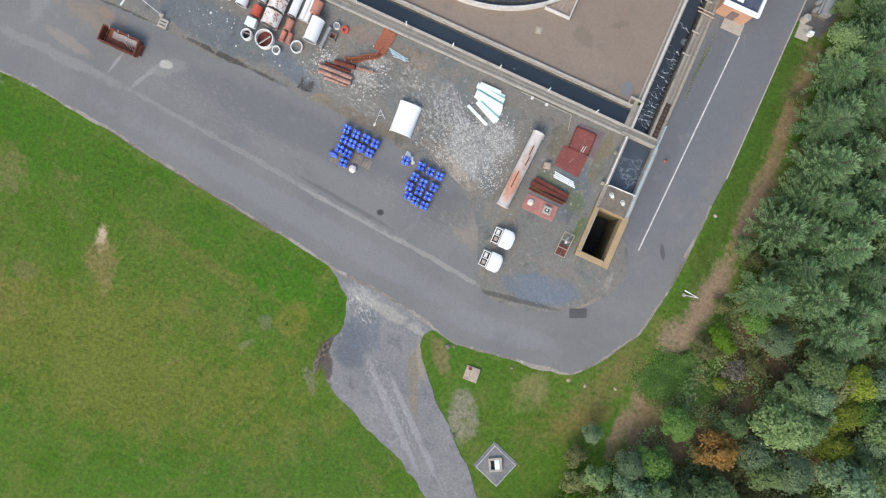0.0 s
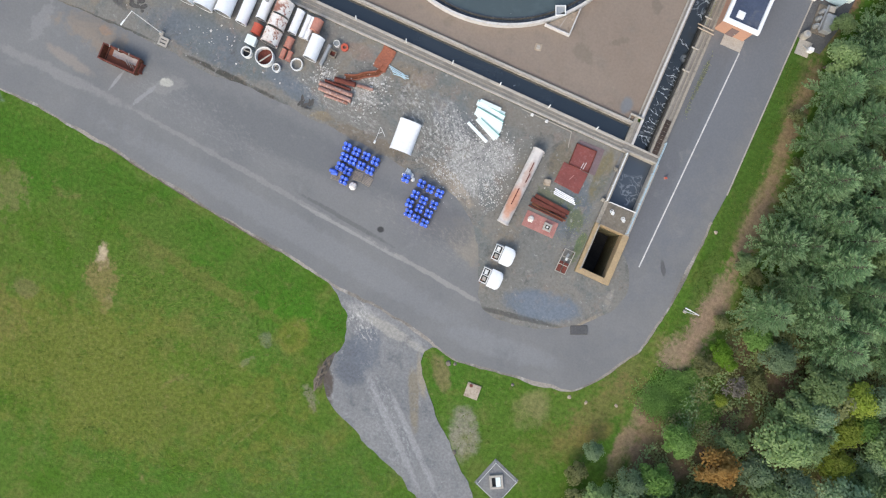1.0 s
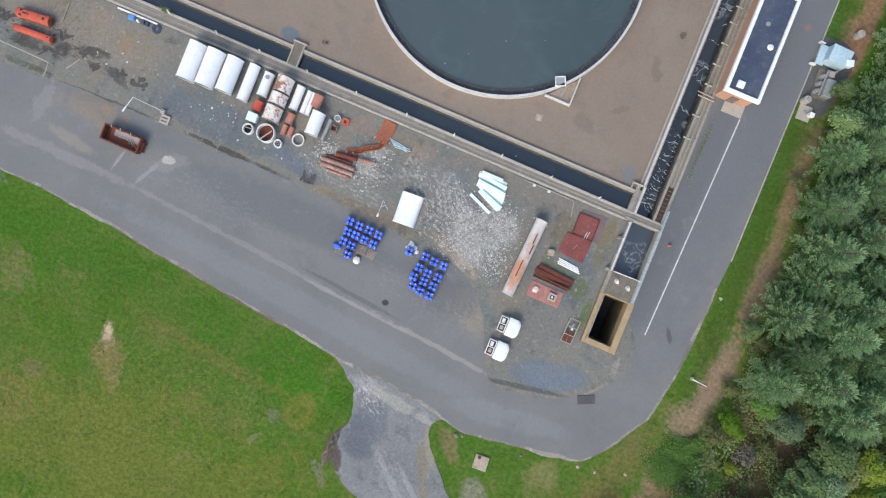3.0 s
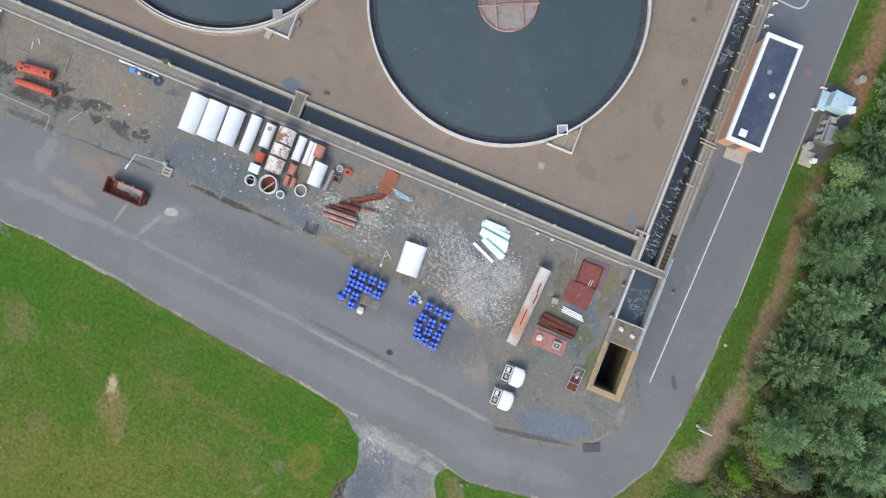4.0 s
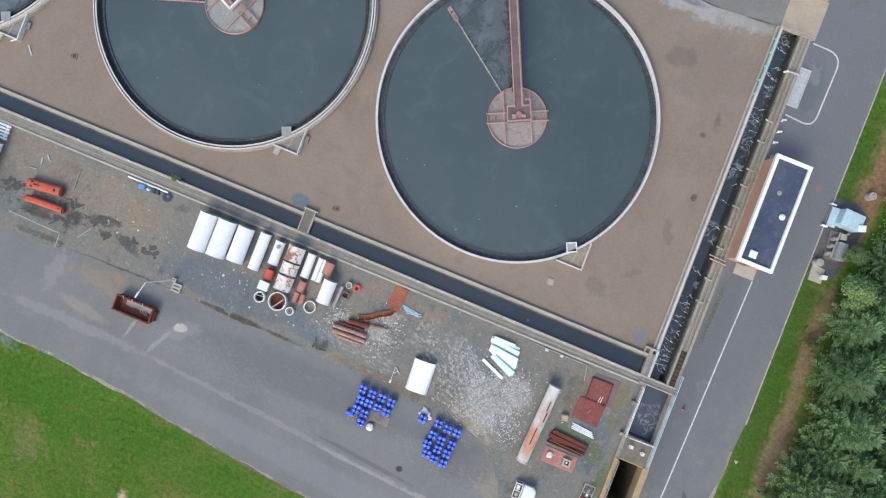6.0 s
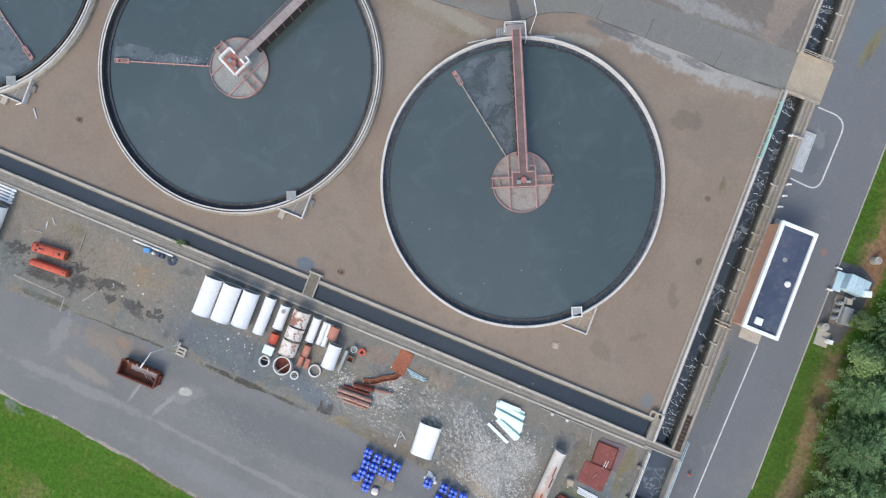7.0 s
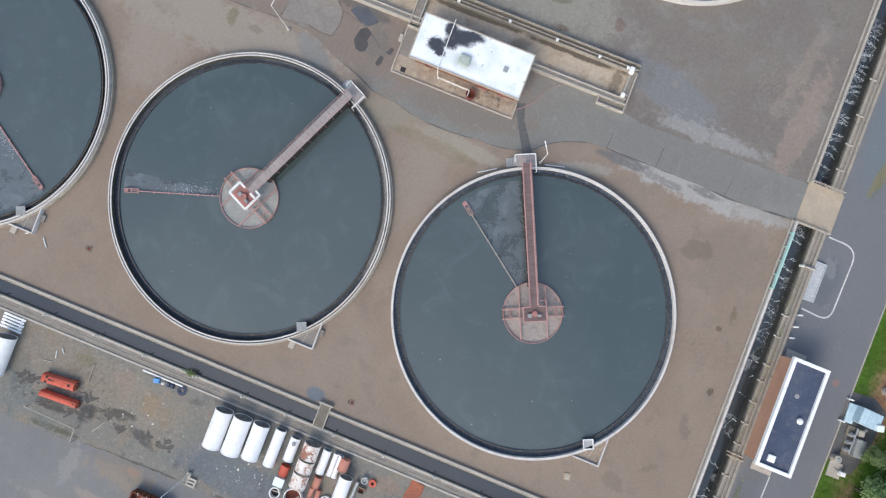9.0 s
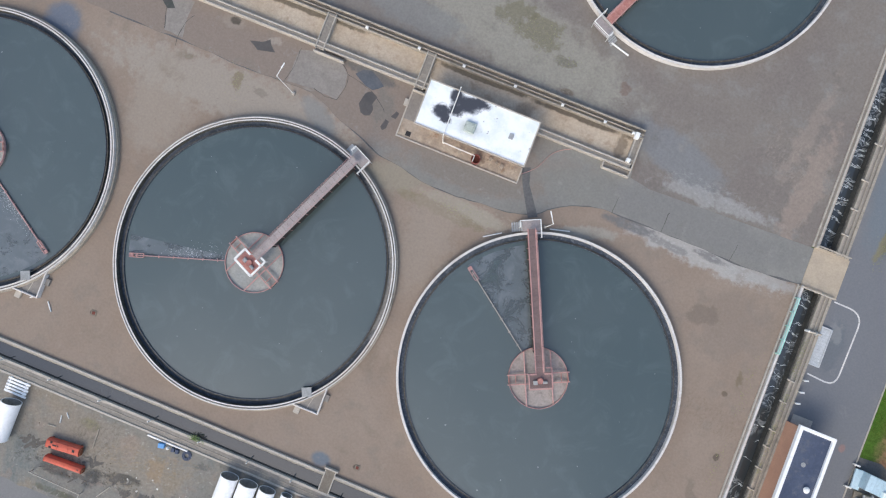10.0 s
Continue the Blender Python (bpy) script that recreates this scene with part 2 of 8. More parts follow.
gravel_scrapes_a = [
    (-20, -12.5, 9, 5.0, 35, (0.085, 0.087, 0.090), 0.8),
    (-31, -10.5, 6, 3.5, 20, (0.10, 0.098, 0.092), 0.65),
    (-23, -12.5, 9, 4.5, -35, (0.46, 0.45, 0.42), 0.85),
    (-36, -13.8, 6, 2.0, -15, (0.40, 0.39, 0.36), 0.7),
    (-77, -11.8, 6.5, 1.8, -12, (0.060, 0.058, 0.052), 0.9),
    (-86, -12.2, 4.5, 1.8, 20, (0.060, 0.060, 0.056), 0.8),
    (-72, -8.0, 8, 2.2, 10, (0.27, 0.205, 0.13), 0.6),
    (-80, -8.5, 11, 3.6, 65, (0.13, 0.115, 0.098), 0.65)]
gravel_scrapes_b = [
    (-17.0, -14.0, 4.6, 4.0, -55, (0.50, 0.49, 0.46), 0.95),
    (-14.6, -11.0, 3.2, 2.2, -55, (0.48, 0.47, 0.44), 0.9),
    (-22.0, -10.0, 3.5, 2.4, -40, (0.42, 0.41, 0.39), 0.7),
    (-33.5, -10.5, 3.6, 2.4, -20, (0.46, 0.44, 0.40), 0.85),
    (-28.5, -9.0, 3.0, 2.0, 30, (0.36, 0.34, 0.31), 0.6),
    (-40, -13.8, 4, 1.6, -15, (0.38, 0.38, 0.37), 0.6)]
gravel_stains_a = [
    spot(-80, -9.0, 15, 4.6, 0, (0.232, 0.205, 0.168), 0.9, 0.45),
    spot(-54, -13.4, 12, 3.0, 0, (0.126, 0.143, 0.16), 0.9, 0.3),
    spot(-20, -6.2, 17, 1.5, 0, (0.197, 0.181, 0.155), 0.85, 0.35),
    spot(-17, -14.2, 4.2, 3.8, -25, (0.336, 0.328, 0.311), 0.8, 0.55),
    spot(-14.6, -11.2, 3.4, 2.0, -30, (0.311, 0.302, 0.286), 0.8, 0.6),
    spot(-21.6, -9.6, 4.2, 2.4, -20, (0.176, 0.181, 0.185), 0.85, 0.4),
    spot(-18.5, -17.4, 4.2, 1.2, -22, (0.36, 0.30, 0.23), 0.8, 0.6),
    spot(-1.2, -27.0, 5.6, 2.3, 15, (0.139, 0.164, 0.197), 0.95, 0.25)]
gravel_stains_b = [
    spot(-3.5, -29.6, 6.5, 0.45, 10, (0.084, 0.084, 0.0756), 0.8, 0.4),
    spot(5.5, -26.0, 2.4, 0.35, 48, (0.336, 0.277, 0.202), 0.8, 0.4),
    spot(6.6, -22.6, 0.5, 1.6, 0, (0.302, 0.277, 0.235), 0.7, 0.5),
    spot(-2.8, -13.8, 3.0, 4.6, 0, (0.126, 0.147, 0.164), 0.85, 0.3),
    spot(-0.7, -8.5, 1.1, 4.0, 0, (0.185, 0.155, 0.084), 0.9, 0.3),
    spot(-6.6, -8.8, 1.6, 3.0, 0, (0.168, 0.143, 0.101), 0.85, 0.4),
    spot(-1.8, -14.8, 1.3, 2.2, 20, (0.125, 0.145, 0.065), 0.7, 0.9),
    spot(-5.4, -13.6, 2.6, 1.2, 0, (0.130, 0.145, 0.075), 0.65, 0.9)]
gravel_stains_c = [
    spot(0.2, -18.0, 0.7, 2.2, 0, GREEN, 0.6, 0.55),
    spot(-82.5, -13.5, 3.2, 0.9, 0, (0.063, 0.063, 0.0588), 0.85, 0.5),
    spot(-78.2, -12.8, 1.6, 1.3, 30, (0.0546, 0.0546, 0.0546), 0.9, 0.5),
    spot(-74.0, -11.4, 2.8, 0.8, 10, (0.0714, 0.0672, 0.0588), 0.85, 0.55),
    spot(-70.2, -13.0, 3.0, 0.7, -20, (0.0756, 0.0756, 0.0756), 0.8, 0.6),
    spot(-88.5, -11.5, 1.2, 2.6, 0, (0.0714, 0.0714, 0.0714), 0.8, 0.55),
    spot(-70.5, -8.6, 1.4, 2.0, 20, (0.27, 0.195, 0.12), 0.6, 0.8),
    spot(-75, -7.0, 1.6, 1.6, 0, (0.26, 0.202, 0.16), 0.6, 0.5)]
gravel_stains_d = [
    spot(-37, -6.6, 2.6, 1.2, 0, (0.244, 0.181, 0.147), 0.8, 0.45),
    spot(-36.6, -11.6, 3.6, 1.7, 0, (0.42, 0.40, 0.365), 0.7, 0.7),
    spot(-33.4, -8.6, 1.6, 1.6, 0, (0.40, 0.38, 0.34), 0.6, 0.7),
    spot(-29.5, -6.8, 3.4, 1.6, 0, (0.24, 0.19, 0.135), 0.7, 0.6),
    spot(-81, -6.6, 1.6, 0.9, 0, (0.16, 0.151, 0.0672), 0.7, 0.5),
    spot(-40.6, -15.8, 1.1, 0.7, 0, (0.0378, 0.0378, 0.042), 0.95, 0.4),
    spot(-38.2, -16.3, 1.5, 0.8, 10, (0.25, 0.20, 0.125), 0.7, 0.9),
    spot(-42, -14.6, 3.0, 1.4, -10, (0.128, 0.148, 0.170), 0.7, 0.5)]
gravel_stains_e = [
    spot(-52, -16.5, 7.5, 0.45, -2, (0.063, 0.0605, 0.0504), 0.9, 0.45),
    spot(-70, -16.5, 9, 0.25, 1, (0.0756, 0.0756, 0.063), 0.8, 0.5),
    spot(-82, -16.4, 4, 0.5, 1, (0.0924, 0.0924, 0.0588), 0.8, 0.5),
    spot(-31, -16.6, 8, 0.95, -2, (0.190, 0.158, 0.120), 0.85, 0.5)]
m_gravel = surface("gravel_yard", (0.180, 0.178, 0.162), (0.222, 0.205, 0.178), (0.158, 0.165, 0.158), 0.10, 3.2, 0.16, depth=0.04, warp=0.5, speck=((0.353, 0.353, 0.344), 1.9, 0.73), mottle=(((0.140, 0.158, 0.156), 0.10, 0.50, 0.62, 0.7), ((0.235, 0.195, 0.145), 0.13, 0.54, 0.66, 0.7), ((0.100, 0.100, 0.096), 0.33, 0.56, 0.68, 0.6), ((0.30, 0.285, 0.255), 0.6, 0.58, 0.70, 0.5), ((0.240, 0.195, 0.165), 0.42, 0.56, 0.66, 0.55), ((0.085, 0.088, 0.088), 0.85, 0.61, 0.70, 0.5), ((0.40, 0.39, 0.37), 1.5, 0.60, 0.68, 0.5)), scrapes=gravel_scrapes_a + gravel_scrapes_b, late=[spot(-86, -8.2, 13, 3.4, 0, (0.240, 0.205, 0.166), 0.5, 0.7), spot(-0.8, -27.0, 5.2, 2.1, 15, (0.165, 0.192, 0.225), 0.7, 0.4), spot(-44.5, -14.2, 4.0, 1.3, -10, (0.140, 0.165, 0.195), 0.6, 0.6), spot(-58, -12.6, 7.5, 2.6, 0, (0.150, 0.170, 0.188), 0.5, 0.6)], blots=gravel_stains_a + gravel_stains_b + gravel_stains_c + gravel_stains_d + gravel_stains_e)
bed_stains_a = [
    spot(-50.3, 0.9, 1.5, 1.1, 0, (0.126, 0.155, 0.189), 0.9, 0.2),
    spot(-1.4, 1.3, 0.9, 1.3, 0, (0.168, 0.189, 0.21), 0.8, 0.25),
    spot(-104.7, 41.5, 3.0, 3.2, 0, (0.118, 0.143, 0.185), 0.9, 0.2),
    spot(-45.5, 1.7, 0.45, 0.4, 0, (0.0588, 0.0504, 0.042), 0.85, 0.3),
    spot(-86.2, 7.2, 0.4, 0.35, 0, (0.0588, 0.0504, 0.0462), 0.85, 0.3),
    spot(-1.5, 20.6, 0.45, 0.55, 0, (0.0924, 0.0756, 0.0588), 0.8, 0.7),
    spot(-2.2, 31, 0.5, 1.3, 0, (0.15, 0.12, 0.075), 0.7, 1.0), spot(-3.4, 28.6, 0.4, 0.4, 0, (0.11, 0.085, 0.06), 0.7, 0.8),
    spot(-5, 37, 6, 5, 0, (0.205, 0.170, 0.143), 0.5, 0.9)]
bed_stains_b = [
    spot(-13, 44.2, 12, 1.8, -3, (0.35, 0.345, 0.33), 0.8, 0.7),
    spot(-5, 44.5, 7, 1.3, 0, (0.31, 0.305, 0.29), 0.75, 0.6),
    spot(-28, 41.2, 5, 1.0, 18, (0.29, 0.275, 0.24), 0.8, 0.5),
    spot(-44, 38.2, 8, 1.2, -4, (0.30, 0.275, 0.225), 0.8, 0.5),
    spot(-34, 38.5, 4, 0.8, 30, (0.17, 0.155, 0.10), 0.5, 1.0),
    spot(-22.8, 44.3, 4.2, 0.9, 0, (0.135, 0.135, 0.138), 0.85, 0.5), spot(-11.5, 44.4, 2.6, 0.6, -6, (0.135, 0.135, 0.138), 0.7, 0.6),
    spot(-17, 43.8, 4, 0.6, -5, (0.15, 0.15, 0.15), 0.6, 0.8),
    spot(-9.5, 37, 2.2, 1.6, 20, (0.14, 0.115, 0.095), 0.5, 1.0), spot(-3.0, 15.0, 0.8, 1.8, 20, (0.16, 0.13, 0.105), 0.5, 1.0), spot(-5.5, 8.5, 1.6, 0.5, 40, (0.165, 0.135, 0.105), 0.5, 1.0), spot(-9, 5.0, 1.2, 2.0, 60, (0.17, 0.14, 0.11), 0.5, 1.0)]
bed_stains_c = [
    spot(-47, 37.0, 6, 1.0, -6, (0.180, 0.155, 0.095), 0.55, 1.0),
    spot(-55, 38.6, 7, 2.2, 20, (0.252, 0.231, 0.181), 0.75, 0.4),
    spot(-80, 41.2, 20, 4.0, 0, (0.292, 0.262, 0.225), 0.75, 0.6),
    spot(-88, 36, 5, 7, 0, (0.280, 0.245, 0.205), 0.6, 0.7),
    spot(-47.6, 33, 4, 8, 0, (0.275, 0.235, 0.195), 0.5, 0.7),
    spot(-79.3, 43.0, 0.7, 1.3, 10, (0.165, 0.135, 0.080), 0.6, 1.0), spot(-75.8, 42.6, 1.2, 0.6, 0, (0.17, 0.145, 0.12), 0.5, 1.0), spot(-86.6, 43.4, 0.9, 0.6, 20, (0.15, 0.13, 0.10), 0.5, 1.0),
    spot(-67, 42.5, 4, 1.6, -30, (0.21, 0.21, 0.202), 0.8, 0.35)]
m_bed = surface("tan_earth", (0.235, 0.184, 0.146), (0.256, 0.206, 0.166), (0.220, 0.181, 0.149), 0.09, 3.0, 0.075, depth=0.03, warp=0.5, speck=((0.168, 0.139, 0.101), 1.1, 0.72), mottle=(((0.185, 0.15, 0.118), 0.22, 0.54, 0.74, 0.55), ((0.275, 0.235, 0.19), 0.6, 0.58, 0.74, 0.5), ((0.19, 0.16, 0.125), 1.6, 0.60, 0.72, 0.45)), scrapes=((-11, 44.0, 13, 1.9, -3, (0.38, 0.375, 0.36), 0.55), (-40, 38, 9, 2, 0, (0.31, 0.285, 0.24), 0.55), (-3, 25, 2.4, 16, 80, (0.17, 0.135, 0.10), 0.4), (-60, 41, 10, 2.4, 20, (0.29, 0.265, 0.215), 0.5)), blots=bed_stains_a + bed_stains_b + bed_stains_c)
path_stains_a = [
    spot(-84, 47, 52, 8.5, 0, (0.208, 0.170, 0.144), 0.97, 0.25),
    spot(-44, 43, 10, 2.6, 5, (0.195, 0.168, 0.146), 0.8, 0.5),
    spot(-16, 47.6, 17, 2.6, 0, (0.183, 0.181, 0.174), 0.9, 0.2),
    spot(-45, 42.4, 9, 1.4, 4, (0.185, 0.172, 0.155), 0.8, 0.3),
    spot(-31, 46.6, 6, 2.4, 8, (0.192, 0.190, 0.172), 0.6, 0.5),
    spot(-82.8, 49.9, 1.9, 1.0, 0, (0.26, 0.235, 0.20), 0.5, 0.5),
    spot(-76.4, 49.6, 1.5, 0.6, 20, (0.30, 0.275, 0.24), 0.6, 0.6)]
path_stains_b = [
    spot(-82.4, 50.2, 0.8, 0.6, 10, (0.07, 0.062, 0.054), 0.9, 0.4),
    spot(-59.5, 47.2, 2.2, 2.4, 0, (0.16, 0.15, 0.135), 0.7, 0.7),
    spot(-62.5, 50.2, 4.5, 0.9, -4, (0.105, 0.105, 0.105), 0.8, 0.5)]
m_path = surface("old_asphalt", (0.188, 0.186, 0.174), (0.212, 0.210, 0.196), (0.174, 0.174, 0.165), 0.10, 3.4, 0.10, depth=0.015, mottle=(((0.165, 0.160, 0.145), 0.25, 0.55, 0.75, 0.55), ((0.265, 0.262, 0.245), 0.5, 0.57, 0.73, 0.5)), blots=path_stains_a + path_stains_b)
north_stains_a = [
    spot(-20, 55.0, 9, 3.0, -18, (0.181, 0.189, 0.197), 0.8, 0.40),
    spot(-14, 51.4, 9, 1.2, 0, (0.28, 0.28, 0.272), 0.7, 0.8),
    spot(-2.6, 57, 2.0, 10, -6, (0.262, 0.215, 0.182), 0.75, 0.8),
    spot(-5, 64, 1.3, 8, -10, (0.250, 0.212, 0.182), 0.6, 0.8),
    spot(-46, 62.5, 20, 5.5, -10, (0.255, 0.245, 0.210), 0.85, 0.5),
    spot(-43, 63.5, 4, 2.2, 0, (0.135, 0.122, 0.075), 0.6, 0.9),
    spot(-47, 65, 3, 1.6, 20, (0.135, 0.122, 0.075), 0.6, 0.9),
    spot(-38.5, 61.2, 1.8, 0.7, 0, (0.125, 0.115, 0.085), 0.6, 1.0)]
north_stains_b = [
    spot(-29.8, 61.0, 0.8, 1.1, 20, (0.15, 0.100, 0.085), 0.65, 1.0),
    spot(-37, 57.6, 1.0, 0.5, 0, (0.118, 0.084, 0.0588), 0.6, 0.4),
    spot(-60, 60, 9, 2.4, -5, (0.185, 0.189, 0.185), 0.7, 0.4)]
m_north = surface("worn_paving", (0.186, 0.166, 0.148), (0.172, 0.152, 0.139), (0.205, 0.197, 0.182), 0.07, 3.0, 0.12, depth=0.02, warp=0.4, mottle=(((0.135, 0.122, 0.11), 0.25, 0.55, 0.75, 0.55), ((0.235, 0.222, 0.20), 0.5, 0.57, 0.73, 0.5)), scrapes=((-14, 52.0, 9, 1.8, -3, (0.33, 0.33, 0.315), 0.45), (-5, 60, 4, 9, 70, (0.28, 0.24, 0.20), 0.5), (-40, 60, 14, 4, -10, (0.27, 0.26, 0.22), 0.6)), blots=north_stains_a + north_stains_b)
drive_stains_a = [
    spot(-21.5, -44.0, 2.6, 3.6, 30, (0.118, 0.13, 0.151), 0.85, 0.35),
    spot(-22.5, -37.5, 3.0, 1.2, -10, (0.336, 0.328, 0.311), 0.7, 0.6),
    spot(-23.2, -48.4, 0.9, 3.0, 24, (0.095, 0.078, 0.066), 0.95, 0.4),
    spot(-20.5, -41.5, 2.4, 3.4, 20, (0.135, 0.15, 0.175), 0.7, 0.4),
    spot(-18, -38.2, 5.0, 0.8, -8, (0.36, 0.34, 0.30), 0.7, 0.6),
    spot(-12.2, -42.0, 0.7, 3.0, 30, (0.30, 0.26, 0.19), 0.8, 0.4),
    spot(-13.0, -50, 10, 0.6, -42, (0.294, 0.294, 0.294), 0.7, 0.35),
    spot(-9.5, -50.5, 9, 0.5, -42, (0.302, 0.302, 0.302), 0.7, 0.35)]
drive_stains_b = [
    spot(-12, -45, 0.8, 5, 25, (0.227, 0.197, 0.143), 0.8, 0.4)]
m_drive = surface("gravel_drive", (0.195, 0.198, 0.200), (0.235, 0.236, 0.234), (0.165, 0.172, 0.180), 0.12, 3.0, 0.20, depth=0.05, warp=0.4, speck=((0.336, 0.336, 0.336), 1.8, 0.68), mottle=(((0.125, 0.13, 0.14), 0.35, 0.53, 0.72, 0.7), ((0.30, 0.30, 0.30), 0.6, 0.56, 0.70, 0.6)), scrapes=((-22.5, -38.2, 3.4, 2.2, -40, (0.50, 0.48, 0.45), 0.95), (-14, -49, 9, 2.2, -42, (0.34, 0.34, 0.34), 0.7)), blots=drive_stains_a + drive_stains_b)
m_oil = surface("oily_dirt", (0.078, 0.072, 0.064), (0.060, 0.056, 0.052), (0.115, 0.108, 0.096), 0.9, 3.0, 0.25, rough=0.55, depth=0.02, gloss=0.4)
m_puddle = surface("wet_asphalt", (0.088, 0.080, 0.074), (0.072, 0.067, 0.063), None, 0.5, 3.0, 0.10, rough=0.35, depth=0.004, gloss=0.5)
m_puddle_blue = surface("sky_tinted_puddle", (0.085, 0.092, 0.104), (0.105, 0.112, 0.122), None, 0.5, 3.0, 0.10, rough=0.25, depth=0.004, gloss=0.6)
m_puddle_green = surface("dark_wet_hole", (0.058, 0.062, 0.056), (0.075, 0.078, 0.070), None, 0.5, 3.0, 0.12, rough=0.4, depth=0.004)
m_old_slab = surface("old_grey_concrete", (0.246, 0.228, 0.208), (0.222, 0.204, 0.185), (0.205, 0.186, 0.168), 0.5, 3.0, 0.12, depth=0.012, warp=0.5, mottle=(((0.18, 0.163, 0.146), 0.45, 0.56, 0.72, 0.5), ((0.28, 0.265, 0.245), 0.8, 0.58, 0.72, 0.5)))
m_edge = surface("sandy_edge", (0.33, 0.295, 0.255), (0.17, 0.155, 0.135), (0.40, 0.375, 0.34), 0.14, 4.0, 0.25, depth=0.02)
m_patch = surface("dark_asphalt", (0.095, 0.097, 0.10), (0.12, 0.12, 0.122), None, 0.5, 4.0, 0.14, depth=0.01)
m_timber = surface("dark_timber", (0.050, 0.036, 0.030), (0.078, 0.055, 0.043), None, 1.0, 5.0, 0.22, depth=0.01)
m_girder = surface("dark_girder", (0.026, 0.024, 0.024), (0.040, 0.033, 0.031), (0.065, 0.045, 0.04), 0.8, 4.0, 0.2, rough=0.8, depth=0.008)
m_soil = surface("bare_soil", (0.126, 0.105, 0.084), (0.168, 0.139, 0.109), None, 0.5, 3.0, 0.25, depth=0.05)
m_conc = surface("concrete", (0.353, 0.315, 0.26), (0.302, 0.273, 0.231), (0.252, 0.231, 0.197), 0.5, 5.0, 0.14, depth=0.01, mottle=(((0.17, 0.155, 0.125), 0.55, 0.54, 0.68, 0.65), ((0.15, 0.155, 0.085), 0.9, 0.60, 0.70, 0.5)), speck=((0.168, 0.151, 0.126), 2.2, 0.72))
m_conc_pale = surface("pale_concrete", (0.437, 0.403, 0.353), (0.386, 0.357, 0.315), (0.336, 0.302, 0.26), 0.6, 5.0, 0.12, depth=0.01, mottle=(((0.24, 0.215, 0.18), 0.45, 0.55, 0.70, 0.65),), speck=((0.218, 0.185, 0.151), 2.4, 0.73))
m_conc_dark = surface("stained_concrete", (0.197, 0.172, 0.139), (0.16, 0.139, 0.113), (0.227, 0.206, 0.172), 0.6, 4.0, 0.2, depth=0.015)
m_conc_tan = surface("ochre_concrete", (0.437, 0.319, 0.181), (0.378, 0.281, 0.168), None, 0.7, 5.0, 0.14, depth=0.01)
m_rim = surface("rim_concrete", (0.60, 0.58, 0.56), (0.54, 0.52, 0.50), (0.46, 0.41, 0.37), 0.25, 5.0, 0.10, depth=0.01)
m_walkway = surface("walkway_concrete", (0.250, 0.228, 0.198), (0.215, 0.196, 0.172), (0.290, 0.268, 0.235), 0.35, 4.0, 0.16, depth=0.01, speck=((0.15, 0.135, 0.115), 1.6, 0.70))
m_pit = surface("green_brown_pit_wall", (0.150, 0.130, 0.075), (0.110, 0.105, 0.060), (0.075, 0.070, 0.045), 0.5, 3.0, 0.25, rough=0.7, depth=0.02)
m_sand = surface("sand_bed", (0.395, 0.325, 0.248), (0.440, 0.372, 0.292), (0.320, 0.252, 0.185), 0.22, 3.0, 0.14, depth=0.05, warp=0.6, speck=((0.134, 0.101, 0.0714), 0.5, 0.70), blots=[spot(-34, 55.0, 7.5, 0.55, 0, (0.09, 0.075, 0.06), 0.9, 0.5), spot(-48, 55.0, 8, 0.45, 0, (0.10, 0.085, 0.065), 0.85, 0.6), spot(-75, 55.0, 12, 0.5, 0, (0.10, 0.085, 0.065), 0.85, 0.6), spot(-27.6, 53.4, 0.9, 1.9, 0, (0.15, 0.12, 0.09), 0.7, 0.5), spot(-41.5, 53.2, 1.6, 1.2, 20, (0.20, 0.15, 0.11), 0.6, 0.6)])
m_white = surface("white_fibreglass", (0.86, 0.86, 0.86), (0.82, 0.835, 0.85), (0.75, 0.755, 0.755), 0.35, 4.0, 0.05, rough=0.5, depth=0.004, gloss=0.4)
m_shaded_lining = surface("shaded_fibreglass", (0.30, 0.295, 0.28), (0.24, 0.235, 0.22), (0.17, 0.16, 0.145), 0.8, 3.0, 0.2, depth=0.006)
m_white_rust = surface("rust_stained_white", (0.78, 0.75, 0.71), (0.70, 0.63, 0.57), (0.48, 0.26, 0.18), 0.45, 3.0, 0.10, rough=0.65, depth=0.006, mottle=(((0.28, 0.095, 0.055), 0.75, 0.55, 0.62, 0.9), ((0.085, 0.05, 0.04), 1.1, 0.62, 0.68, 0.9)), speck=((0.30, 0.09, 0.05), 1.3, 0.64))
m_paint = surface("white_paint", (0.78, 0.78, 0.76), (0.70, 0.70, 0.68), None, 1.0, 5.0, 0.08, rough=0.6, depth=0.004)
m_line = surface("worn_line_paint", (0.62, 0.62, 0.60), (0.50, 0.50, 0.49), None, 1.0, 5.0, 0.14, depth=0.004)
m_rust = surface("rusty_steel", (0.22, 0.085, 0.045), (0.15, 0.055, 0.032), (0.30, 0.14, 0.08), 0.8, 4.0, 0.22, rough=0.85, metal=0.15, depth=0.012)
m_rust_dark = surface("dark_rust", (0.14, 0.044, 0.033), (0.19, 0.058, 0.042), (0.09, 0.035, 0.03), 0.9, 4.0, 0.2, rough=0.85, metal=0.15, depth=0.012)
m_oxide = surface("red_oxide_paint", (0.235, 0.072, 0.062), (0.20, 0.062, 0.055), (0.26, 0.11, 0.095), 0.7, 4.0, 0.12, rough=0.7, depth=0.008)
m_oxide_pink = surface("faded_red_paint", (0.42, 0.20, 0.17), (0.36, 0.16, 0.14), (0.48, 0.27, 0.23), 0.9, 4.0, 0.12, rough=0.7, depth=0.006)
